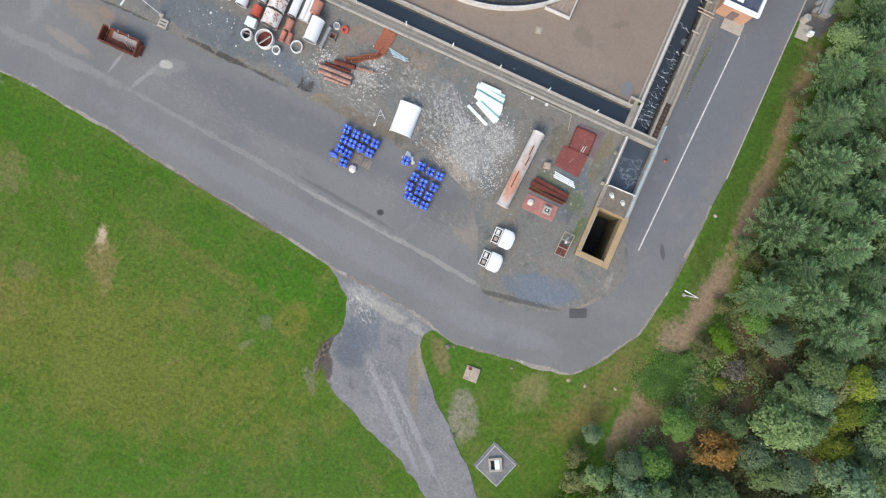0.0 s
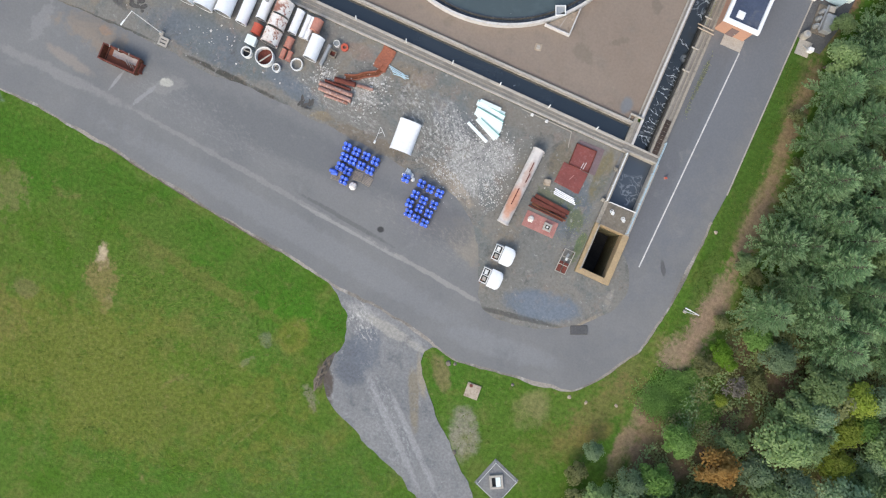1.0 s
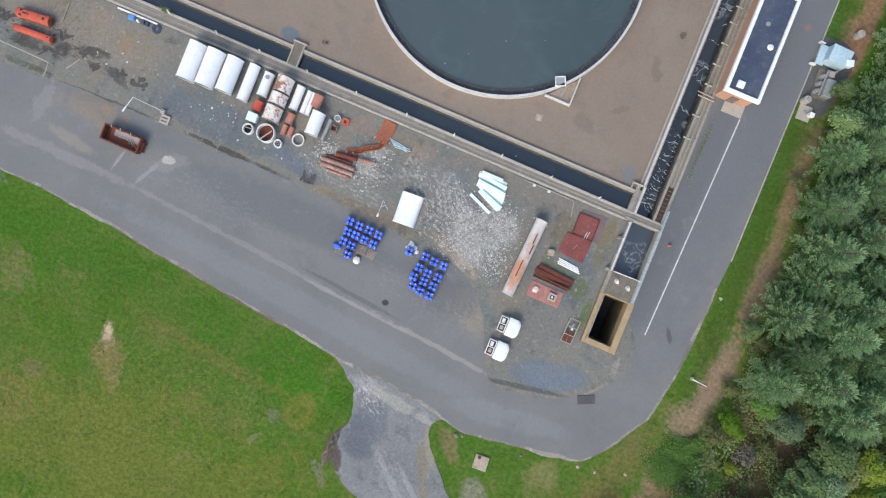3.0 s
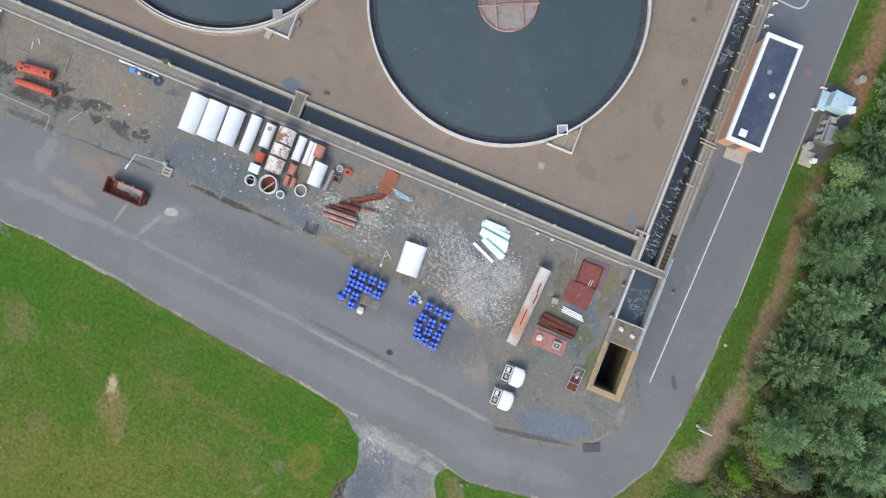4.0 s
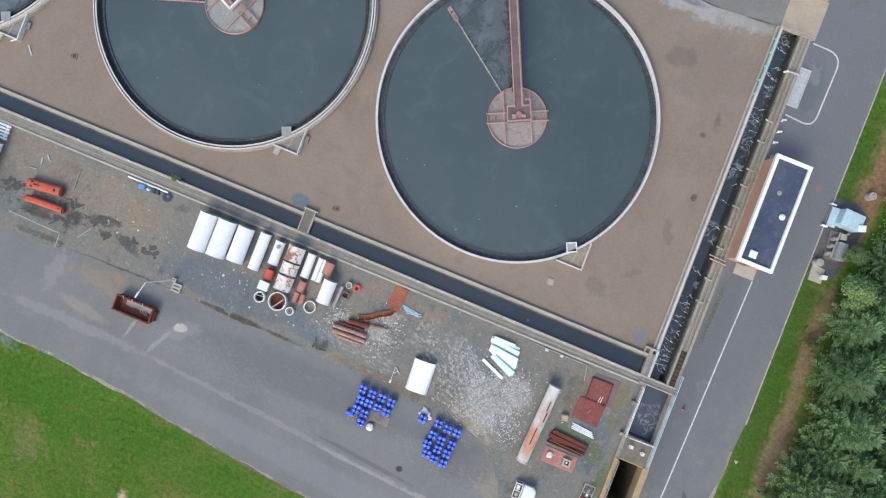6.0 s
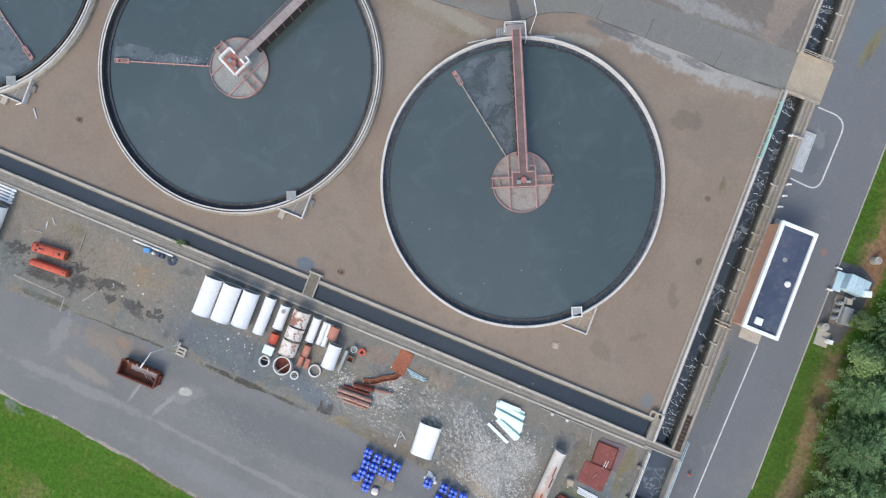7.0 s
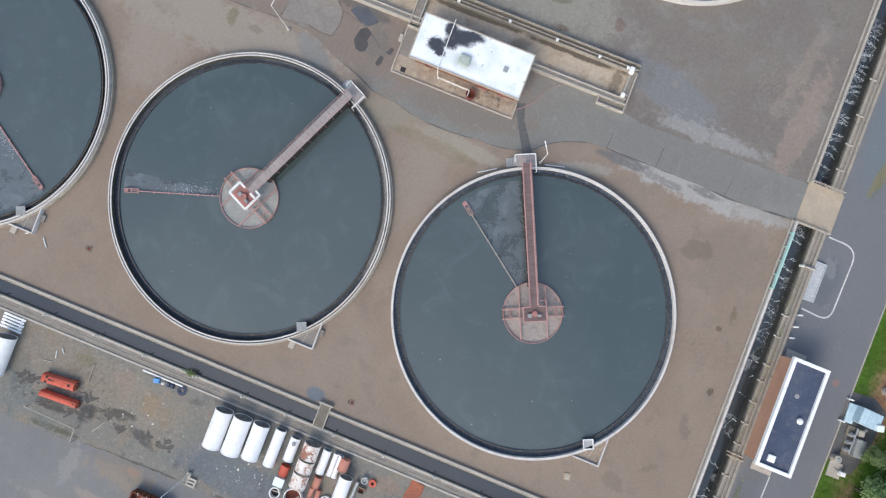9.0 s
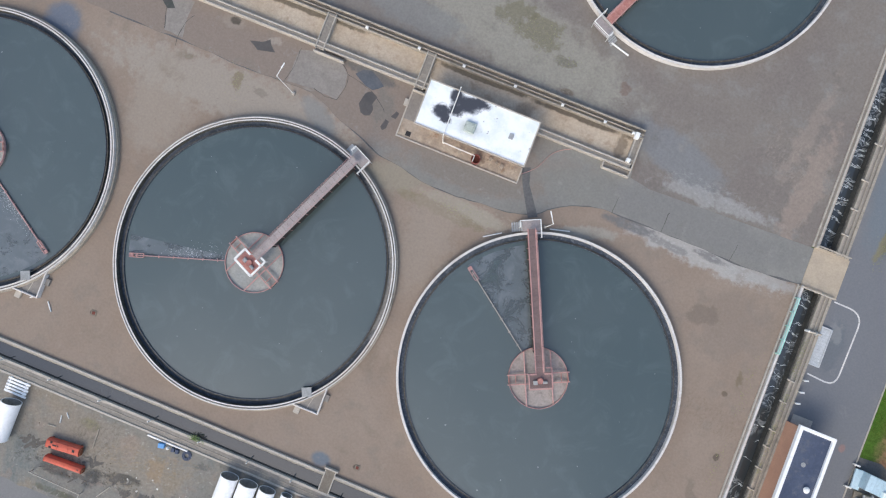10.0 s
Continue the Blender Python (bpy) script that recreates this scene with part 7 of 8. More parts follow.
for x0, x1, y0, y1 in ((-0.55, -0.3, -0.5, 0.5), (0.3, 0.55, -0.5, 0.5), (-0.3, 0.3, -0.5, -0.25), (-0.3, 0.3, 0.25, 0.5)):
    block(bm, x0, x1, y0, y1, 0, 0.4)
part("casing", bm, m_conc_pale, t)
part("bore", block(bmesh.new(), -0.3, 0.3, -0.25, 0.25, 0, 0.1), m_black, t)
part("impeller", rod(bmesh.new(), (0, 0, 0.1), (0, 0, 0.3), 0.15, n=12), m_paint, t)
t = thing("white_bag", -7.1, -17.3, 0.2, "crumpled white bag on a red plate", "bag")
bm = bmesh.new()
bmesh.ops.create_icosphere(bm, subdivisions=3, radius=0.42)
for w in bm.verts:
    w.co *= 1 + 0.35 * noise.noise(w.co * 4)
    w.co.z = max(w.co.z * 0.5, -0.15) + 0.15
part("bag", bm, m_white_rust, t)
for k, (v, w, mat_) in enumerate(((-14.35, 0.5, m_rust_dark), (-14.95, 0.55, m_rust_dark), (-15.5, 0.16, m_rust), (-15.75, 0.12, m_rust_dark), (-15.2, 0.1, m_rust))):
    s = thing("rusty_beam", -5.3 - 0.3 * (k % 2), v, 0.1, "dark rusty steel beam lying on the gravel", "beam", "rusty beams in the yard")
    part("web", bar(bmesh.new(), (-2.5, 0.1 - 0.05 * k, 0.2), (2.5, -0.25 + 0.04 * k, 0.2), w * 0.4, 0.34), mat_, s)
    for z in (0.03, 0.37):
        part("flange", bar(bmesh.new(), (-2.5, 0.1 - 0.05 * k, z), (2.5, -0.25 + 0.04 * k, z), w, 0.06), mat_, s)
for k in range(4):
    loose_pipe((-5.75 + 0.1 * (k % 2), -12.35 - 0.22 * k), (-2.9 + 0.15 * k, -12.6 - 0.2 * k), 0.085, 0.10, m_white, "white plastic pipe in a loose bundle on the gravel")
t = thing("concrete_block", -7.0, -12.1, 0.1, "pale broken concrete block on the gravel", "block")
bm = block(bmesh.new(), -0.5, 0.45, -0.4, 0.45, 0, 0.6, 12, bevel=0.12)
part("body", bm, m_hatch, t)
t = thing("rusty_rack", -0.75, -20.5, 0.1, "low rusty steel rack on the gravel", "rack")
for x in (-0.7, 0.7):
    part("side_rail", bar(bmesh.new(), (x - 0.1, -1.6, 0.4), (x + 0.05, 1.6, 0.4), 0.09, 0.1), m_conc_pale, t)
for k in range(4):
    part("crossbar", bar(bmesh.new(), (-0.8 + 0.05 * k, -1.58 + 1.05 * k, 0.42), (0.62 + 0.05 * k, -1.58 + 1.05 * k, 0.42), 0.08, 0.08), m_conc_pale, t)
for x in (-0.72, 0.68):
    for y in (-1.3, 1.3):
        part("leg", block(bmesh.new(), x - 0.05, x + 0.05, y - 0.05, y + 0.05, 0, 0.42), m_rust, t)
part("tray", block(bmesh.new(), -0.7, -0.12, -1.5, -0.1, 0.3, 0.38), m_rust_dark, t)
part("tray", block(bmesh.new(), 0.02, 0.6, -1.5, -0.1, 0.3, 0.38), m_rust_dark, t)
part("motor", rod(bmesh.new(), (-0.1, 0.5, 0.5), (0.05, 1.1, 0.5), 0.18, n=14), m_grey, t)
part("tag", block(bmesh.new(), -0.12, 0.16, 0.15, 0.5, 0.46, 0.62, bevel=0.03), m_paint, t)


def pump_skid(u, v, label):
    t = thing("pump_skid", u, v, 0.08, label, "pump unit", "white pump units")
    bm = bmesh.new()
    rows_ = []
    for j in range(13):
        y_ = -1.2 + 2.4 * j / 12
        reach = 1.72 * (1 - 0.26 * abs(y_ / 1.2) ** 4)
        row = []
        for k in range(15):
            x = reach * k / 14
            row.append((0.12 + x, 1.32 - 0.10 * (x - 0.5) ** 2 - 0.35 * max(0.0, k / 14 - 0.8) ** 1.5 * 4 - 0.10 * abs(y_ / 1.2) ** 6))
        row += [(0.12 + reach, 0.75), (0.12, 0.85)]
        rows_.append([bm.verts.new((x, y_, z)) for x, z in row])
    for p, q in zip(rows_, rows_[1:]):
        for k in range(len(p)):
            j = (k + 1) % len(p)
            bm.faces.new((p[k], p[j], q[j], q[k]))
    bm.faces.new(rows_[0]), bm.faces.new(rows_[-1])
    part("hood", bm, m_white, t, "curved white hood")
    part("hood_post", block(bmesh.new(), 1.5, 1.62, -0.06, 0.06, 0.1, 0.8), m_grey, t)
    for y in (-1.1, 1.1):
        part("skid_rail", block(bmesh.new(), -1.0, 1.8, y - 0.07, y + 0.07, 0.0, 0.16), m_grey, t)
    for y in (-1.0, 0.0, 0.95):
        part("frame_bar", block(bmesh.new(), -0.95, 0.1, y - 0.06, y + 0.06, 0.7, 0.82, bevel=0.01), m_paint, t)
    for x in (-0.95, 0.0):
        part("frame_bar", block(bmesh.new(), x - 0.06, x + 0.06, -1.06, 1.0, 0.7, 0.82, bevel=0.01), m_paint, t)
        for y in (-1.0, 0.95):
            part("leg", block(bmesh.new(), x - 0.05, x + 0.05, y - 0.05, y + 0.05, 0.0, 0.72), m_paint, t)
    part("engine", block(bmesh.new(), -0.85, -0.1, -0.9, 0.85, 0.1, 0.5, bevel=0.06), m_black, t, "dark engine block")
    part("cylinder_head", rod(bmesh.new(), (-0.5, 0.15, 0.62), (-0.5, 0.75, 0.62), 0.24, n=16), m_paint, t)
    part("fuel_tank", block(bmesh.new(), -0.7, -0.2, -0.75, -0.2, 0.5, 0.75, bevel=0.06), m_conc_pale, t)
    part("pulley", ring(bmesh.new(), 0.12, 0.28, 0.5, 0.62, 20, c=(-0.75, -0.9)), m_rust, t)


pump_skid(-9.0, -23.05, "white hooded pump unit on a skid frame beside another")
pump_skid(-9.3, -26.4, "white hooded pump unit on a skid frame with rusty parts")

# pile of mint-edged boards
for k, (u, v, l, w, turn, z) in enumerate(((-17.8, -6.25, 4.0, 0.62, -1, 0.1), (-17.6, -7.0, 3.9, 0.62, -2, 0.1), (-17.7, -6.6, 4.1, 0.6, -5, 0.24), (-17.5, -7.7, 4.1, 0.6, -3, 0.1), (-17.55, -7.35, 4.0, 0.42, -6, 0.38), (-17.2, -8.2, 3.7, 0.6, -14, 0.1), (-17.0, -8.9, 3.4, 0.62, -19, 0.24), (-17.3, -9.0, 3.6, 0.55, -24, 0.1), (-18.2, -9.85, 3.6, 0.42, -22, 0.1), (-18.0, -6.0, 3.0, 0.5, 0, 0.322), (-17.3, -8.0, 3.8, 0.6, -9, 0.1), (-17.4, -7.6, 3.8, 0.5, -11, 0.24))):
    t = thing("insulation_board", u, v, z + 0.007 * k, "white board with a mint green tint in a fanned pile", "board", "pile of white boards")
    part("panel", block(bmesh.new(), -l / 2, l / 2, -w / 2, w / 2, 0, 0.135, turn, bevel=0.015), m_mint, t)
    if k in (2, 4, 6, 11):
        part("coloured_edge", block(bmesh.new(), -l / 2, l / 2, w / 2, w / 2 + 0.1, 0.0, 0.125, turn), m_teal, t, "teal green board edge")

# rusty pipes, orange sheet and rubble
m_pipe_rust = surface("flaking_pink_rust", (0.36, 0.22, 0.185), (0.26, 0.13, 0.10), (0.50, 0.42, 0.38), 0.9, 4.0, 0.2, rough=0.85, depth=0.01)
for a, b, r, mat_ in (((-40.1, -12.45), (-35.4, -12.2), 0.30, m_pipe_rust), ((-39.9, -13.1), (-35.3, -12.9), 0.30, m_pipe_rust), ((-38.4, -11.2), (-35.6, -10.8), 0.34, m_rust_dark), ((-35.4, -10.7), (-33.2, -10.4), 0.22, m_pipe_rust), ((-39.6, -11.85), (-36.0, -11.6), 0.2, m_rust_dark), ((-38.9, -13.6), (-35.6, -13.4), 0.2, m_pipe_rust)):
    loose_pipe(a, b, r, 0.10, mat_, "corroded steel pipe lying among white rubble")
t = thing("orange_sheet", -33.4, -6.1, 0.1, "bright orange rusty steel sheet on the ground", "steel sheet")
bm = bmesh.new()
bmesh.ops.create_grid(bm, x_segments=10, y_segments=14, size=1.0, matrix=Matrix.Diagonal((0.95, 1.55, 1, 1)))
for w in bm.verts:
    w.co.z = 0.14 + 0.10 * noise.noise(w.co * 1.1) + 0.06 * w.co.x
    w.co.x += 0.25 * noise.noise(Vector((w.co.y * 0.9, 3, 0)))
turn_z(bm, -8)
bmesh.ops.solidify(bm, geom=bm.faces[:], thickness=0.03)
part("sheet", bm, m_orange_rust, t)
t = thing("bent_trough", -35.2, -8.9, 0.1, "bent rust-orange steel trough on the ground", "trough")
pts = ragged([(-2.2, -1.5), (-0.8, -1.0), (0.4, -0.1), (1.6, 0.7), (2.2, 1.9)], 0.5, 0.12, 3.0)
for s, h, w in ((-0.32, 0.3, 0.1), (0.32, 0.3, 0.1), (0, 0.04, 0.56)):
    bm = bmesh.new()
    rows = []
    for k, p in enumerate(pts):
        a, b = pts[max(0, k - 1)], pts[min(len(pts) - 1, k + 1)]
        d = Vector((b[0] - a[0], b[1] - a[1], 0)).normalized()
        rows.append([bm.verts.new((p[0] - d.y * (s + e * w / 2), p[1] + d.x * (s + e * w / 2), z)) for e, z in ((-1, 0.02), (1, 0.02), (1, h), (-1, h))])
    for p, q in zip(rows, rows[1:]):
        for k in range(4):
            bm.faces.new((p[k], p[(k + 1) % 4], q[(k + 1) % 4], q[k]))
    bm.faces.new(rows[0]), bm.faces.new(rows[-1])
    bmesh.ops.recalc_face_normals(bm, faces=bm.faces[:])
    part("side" if s else "trough_floor", bm, m_orange_rust if s else m_rust, t)
for k in range(5):
    loose_pipe((-32.6 + 0.25 * k, -6.6 - 0.2 * k), (-30.2 + 0.2 * k, -6.9 - 0.25 * (k % 3)), 0.06, 0.10, m_bluegrey, "thin pale blue pipe scattered on the gravel")


def scatter(name, label, count, spread, material, lo, hi, flat=0.5):
    """Loose pieces of broken stuff, thrown over a few patches; spread yields u, v."""
    bm = bmesh.new()
    o = spread[0]
    for _ in range(count):
        u, v, su, sv = random.choice(spread)
        x, y_, s = random.gauss(u, su) - o[0], random.gauss(v, sv) - o[1], random.uniform(lo, hi) * random.uniform(0.5, 1)
        if y_ + o[1] > -4.7:
            continue
        m = Matrix.Translation((x, y_, s * flat * 0.4)) @ Euler((random.uniform(-0.4, 0.4), random.uniform(-0.4, 0.4), random.uniform(0, 6.3))).to_matrix().to_4x4() @ Matrix.Diagonal((s, s * random.uniform(0.4, 1), s * flat, 1))
        bmesh.ops.create_cube(bm, size=1.0, matrix=m)
    ob = part(name, bm, material)
    ob.location = at(o[0], o[1], 0.1)
    return tagged(ob, label, "rubble", "", "stuff")


scatter("white_rubble", "broken white rubble scattered round rusty pipes", 520, [(-37.5, -12.0, 2.3, 1.0), (-33.0, -9.4, 1.0, 1.2), (-39.8, -11.2, 0.7, 0.9), (-33.6, -12.2, 1.2, 1.0)], m_mortar, 0.05, 0.26)
scatter("stone_chips", "pale stone chips scraped over the gravel", 1500, [(-17.0, -13.5, 2.8, 2.6), (-14.4, -11.0, 1.8, 1.4), (-20.0, -11.0, 2.4, 1.6), (-13.4, -15.6, 1.2, 1.8), (-18.4, -16.6, 2.4, 0.9)], m_mortar, 0.05, 0.21, 0.3)
scatter("litter", "small pale litter strewn over the gravel", 70, [(-56.5, -12.8, 3.2, 1.2), (-42.0, -13.5, 4.0, 1.0), (-55.0, -11.8, 2.0, 0.8), (-28.0, -9.5, 5.0, 2.4), (-68, -10.0, 6, 2.2)], m_mortar, 0.05, 0.36, 0.12)
scatter("dark_debris", "dark scraps and clods on the oily gravel", 160, [(-78.0, -12.6, 1.4, 1.0), (-74.0, -11.6, 2.4, 0.7), (-83.0, -13.3, 2.0, 0.4), (-70.0, -13.2, 2.2, 0.5), (-88.4, -11.4, 0.9, 1.6), (-55, -16.6, 4.5, 0.25)], m_soil, 0.06, 0.22, 0.3)

# oily dirt and standing wet about the steel tanks
for k, pts in enumerate(([(-79.9, -11.0), (-79.3, -10.4), (-78.4, -11.0), (-77.6, -11.5), (-78.0, -12.9), (-78.9, -12.4), (-79.9, -12.0)], [(-81.2, -13.4), (-79.9, -13.1), (-78.9, -13.8), (-79.8, -14.5)], [(-76.2, -12.2), (-74.5, -11.0), (-73.2, -11.4), (-71.6, -10.9), (-72.4, -11.9), (-73.7, -12.2), (-75.2, -12.6)], [(-71.6, -12.3), (-70.0, -11.9), (-68.6, -12.7), (-69.6, -13.2), (-70.4, -12.7)], [(-88.9, -12.0), (-88.7, -10.3), (-88.0, -11.2), (-87.5, -12.5), (-88.2, -13.2)], [(-87.4, -11.0), (-86.8, -11.0), (-85.8, -12.3), (-86.6, -12.2)], [(-73.8, -12.8), (-72.8, -12.8), (-73.0, -13.6)], [(-67.9, -13.2), (-66.6, -12.6), (-65.7, -11.8), (-65.6, -12.4), (-67.0, -13.4)], [(-84.6, -13.6), (-83.2, -13.2), (-82.4, -13.7), (-83.6, -14.0)], [(-41.4, -15.6), (-40.6, -15.2), (-39.9, -15.7), (-40.8, -16.2)])):
    wet = random.Random(40 + k)
    cu, cv = sum(p[0] for p in pts) / len(pts), sum(p[1] for p in pts) / len(pts)
    su, sv = max(p[0] for p in pts) - min(p[0] for p in pts), max(p[1] for p in pts) - min(p[1] for p in pts)
    for j in range(7):
        u, v, l, w, a = wet.gauss(cu, su * 0.26), wet.gauss(cv, sv * 0.26), wet.uniform(0.25, 0.9), wet.uniform(0.10, 0.34), radians(wet.choice((20, 35, 50, 75, 110)) + wet.uniform(-15, 15))
        loop = [(u + l * math.cos(x) * math.cos(a) - w * math.sin(x) * math.sin(a), v + l * math.cos(x) * math.sin(a) + w * math.sin(x) * math.cos(a)) for x in (0, 0.8, 1.6, 2.4, 3.1, 3.9, 4.7, 5.5)]
        patch("oily_dirt", loop, 0.104 + 0.0006 * j, m_oil, "dark oily wet patch on the dirt", "stain", 0.22, 0.2)

# orange steel tanks
for u, v, l, w, turn, lab in ((-82.85, -10.2, 4.5, 1.2, 5.5, "orange painted steel tank with cut openings on the dirt"), (-82.05, -12.25, 5.2, 0.82, 3.0, "long orange painted steel tank on the dirt")):
    t = thing("orange_tank", u, v, 0.1, lab, "steel tank", "orange steel tanks")
    bm = bmesh.new()
    prof = [(-w / 2, 0.12), (-w / 2, 0.72), (-w * 0.36, 0.96), (-w * 0.12, 1.03), (w * 0.12, 1.03), (w * 0.36, 0.96), (w / 2, 0.72), (w / 2, 0.12)]
    ends = [[bm.verts.new((x, y_, z)) for y_, z in prof] for x in (-l / 2, l / 2)]
    for k in range(len(prof)):
        j = (k + 1) % len(prof)
        bm.faces.new((ends[0][k], ends[0][j], ends[1][j], ends[1][k]))
    bm.faces.new(ends[0]), bm.faces.new(ends[1])
    part("body", turn_z(bm, turn), m_orange, t)
    for x in (-l / 2 + 0.25, l / 2 - 0.25):
        part("skid", block(bmesh.new(), x - 0.08, x + 0.08, -w / 2 - 0.1, w / 2 + 0.1, 0, 0.14, turn), m_rust, t)
    for x in (-l / 2, -l / 6, l / 6, l / 2):
        bm = bmesh.new()
        for (y0, z0), (y1, z1) in zip(prof, prof[1:]):
            bar(bm, (x, y0, z0 + 0.012), (x, y1, z1 + 0.012), 0.07, 0.05)
        part("band", turn_z(bm, turn), m_orange, t)
    holes = ((-1.6, 0.3, 0.16, 0.12), (-1.65, -0.33, 0.16, 0.12), (-0.95, 0.02, 0.42, 0.1), (1.55, 0.0, 0.17, 0.16)) if w > 1 else ((2.2, 0.05, 0.1, 0.08),)
    for x, y_, hx, hy in holes:
        part("opening", turn_z(block(bmesh.new(), x - hx, x + hx, y_ - hy, y_ + hy, 0.9, 1.045), turn), m_black, t, "dark cut opening")
    part("end_cap", turn_z(block(bmesh.new(), l / 2 - 0.02, l / 2 + 0.22, -w / 2 + 0.12, w / 2 - 0.12, 0.25, 0.85, bevel=0.06), turn), m_rust, t, "rusty end cap")
for u, v, a, l, mat_, lab in ((-84.9, -7.3, 100, 1.0, m_paint, "short white plastic pipe on the dirt"), (-84.2, -6.5, 130, 0.8, m_paint, "short white plastic pipe on the dirt"), (-85.7, -8.5, 8, 1.1, m_conc_pale, "pale stick lying on the dirt"), (-76.0, -13.9, 56, 2.2, m_conc_pale, "pale stick lying on the dirt"), (-79.5, -7.9, 92, 2.7, m_conc, "weathered grey plank on the dirt")):
    d = (l / 2 * math.cos(radians(a)), l / 2 * math.sin(radians(a)))
    loose_pipe((u - d[0], v - d[1]), (u + d[0], v + d[1]), 0.07, 0.10, mat_, lab)
t = thing("pipe_gate", -78.6, -15.0, 0.1, "long pale pipe gate standing at the yard edge", "gate")
part("boom", rod(bmesh.new(), (0, 0, 0.85), (-7.4, 0.2, 0.85), 0.07, n=10), m_conc_pale, t)
part("boom", rod(bmesh.new(), (0, 0, 0.85), (0.1, -1.9, 0.85), 0.07, n=10), m_conc_pale, t)
for x, y_ in ((0, 0), (-7.3, 0.2), (0.1, -1.85)):
    part("post", rod(bmesh.new(), (x, y_, 0), (x, y_, 0.9), 0.09, n=10), m_conc_pale, t)
t = thing("blue_crate", -70.8, -5.3, 0.1, "bright blue plastic crate beside the channel", "crate")
part("body", block(bmesh.new(), -0.42, 0.42, -0.3, 0.3, 0, 0.5, 12, bevel=0.05), surface("sky_blue_plastic", (0.10, 0.27, 0.56), (0.13, 0.33, 0.62), None, 1.0, 5.0, 0.1, rough=0.5), t)
t = thing("white_jug", -69.9, -5.35, 0.1, "white plastic jug beside the channel", "jug")
part("body", rod(bmesh.new(), (0, 0, 0), (0, 0, 0.4), 0.2, 0.17, 14), m_paint, t)
part("neck", rod(bmesh.new(), (0, 0, 0.4), (0, 0, 0.52), 0.08, 0.06, 10), m_paint, t)
for u in (-69.2, -68.6):
    t = thing("tool_box", u, -5.25, 0.1, "dark blue steel tool box beside the channel", "tool box")
    part("body", block(bmesh.new(), -0.22, 0.24, -0.3, 0.25, 0, 0.4, 10, bevel=0.04), m_navy, t)
t = thing("coiled_hose", -67.2, -5.35, 0.1, "dark blue coiled hose on the dirt", "hose")
for k in range(4):
    part("coil", ring(bmesh.new(), 0.28 + 0.1 * k, 0.36 + 0.1 * k, 0.02 * k, 0.14, 24), m_navy, t)
t = thing("white_grating", -91.8, -5.6, 0.1, "white slatted fibreglass grating beside the channel", "grating")
for k in range(5):
    part("slat", block(bmesh.new(), -1.6, 1.55 - 0.1 * (k % 2), -0.9 + 0.42 * k, -0.9 + 0.42 * k + 0.26, 0.3, 0.42), m_white, t)
for x in (-1.3, 1.0):
    part("bearer", block(bmesh.new(), x - 0.1, x + 0.1, -1.0, 1.1, 0, 0.31), m_white, t)

# ---- by the road and on the grass ----
t = thing("drain_grate", 4.6, -27.9, 0.09, "dull dark drain grate set in the road", "drain grate")
part("frame", block(bmesh.new(), -1.15, 1.15, -0.6, 0.6, 0, 0.05, 24, bevel=0.01), m_puddle, t)
for k in range(9):
    part("grate_bar", block(bmesh.new(), -1.0 + 0.235 * k, -1.0 + 0.235 * k + 0.185, -0.5, 0.5, 0.03, 0.07, 24), m_patch, t)
t = thing("concrete_hatch", -5.2, -40.9, 0.0, "pale concrete hatch slab with a dark cap in the grass", "hatch")
part("slab", block(bmesh.new(), -0.95, 0.95, -0.95, 0.95, 0, 0.22, 4, bevel=0.04), m_hatch, t)
part("cap", rod(bmesh.new(), (-0.45, 0.6, 0.22), (-0.45, 0.6, 0.3), 0.22, n=16), m_rust_dark, t)
t = thing("valve_vault", 2.5, -50.4, 0.0, "open concrete valve vault on a gravel square in the grass", "vault")
part("gravel_square", block(bmesh.new(), -2.1, 2.1, -2.1, 2.1, -0.02, 0.06, -19), m_drive, t, "square of grey gravel")
for a, b in (((-1.85, -1.85), (1.85, -1.85)), ((1.85, -1.85), (1.85, 1.85)), ((1.85, 1.85), (-1.85, 1.85)), ((-1.85, 1.85), (-1.85, -1.85))):
    part("chain", turn_z(rod(bmesh.new(), (*a, 0.75), (*b, 0.75), 0.03, n=6), -19), m_paint, t, "thin white chain")
    part("post", turn_z(rod(bmesh.new(), (*a, 0), (*a, 0.85), 0.06, n=8), -19), m_paint, t)
for x0, x1, y0, y1 in ((-0.9, 0.9, 0.6, 0.9), (-0.9, 0.9, -0.9, -0.6), (-0.9, -0.6, -0.6, 0.6), (0.6, 0.9, -0.6, 0.6)):
    part("rim", block(bmesh.new(), x0, x1, y0, y1, 0, 0.4, 28, bevel=0.03), m_conc_pale, t, "pale concrete rim")
part("inside", block(bmesh.new(), -0.6, 0.6, -0.6, 0.6, 0.02, 0.08, 28), m_black, t, "dark inside of the vault")
part("lid", block(bmesh.new(), -0.1, 0.55, -0.6, 0.6, 0.32, 0.4, 28, bevel=0.02), m_mint, t, "pale green half-open lid")
for u, v, s in ((-9.6, -38.9, 0.35), (-8.8, -38.6, 0.25), (9.3, -36.2, 0.22), (13.2, -34.9, 0.24), (-0.6, -38.0, 0.22), (16.2, -9.0, 0.25), (-4.2, -49.2, 0.3), (7.0, -36.4, 0.24)):
    t = thing("stone", u, v, 0.0, "rough grey stone lying in the grass", "stone", "stones along the verge")
    bm = bmesh.new()
    bmesh.ops.create_icosphere(bm, subdivisions=2, radius=s)
    for w in bm.verts:
        w.co *= 1 + 0.5 * noise.noise(w.co * 3 + Vector((u, v, 0)))
        w.co.z = max(w.co.z * 0.7, -0.05)
    part("rock", bm, m_hatch if u > 5 else m_conc_dark, t)

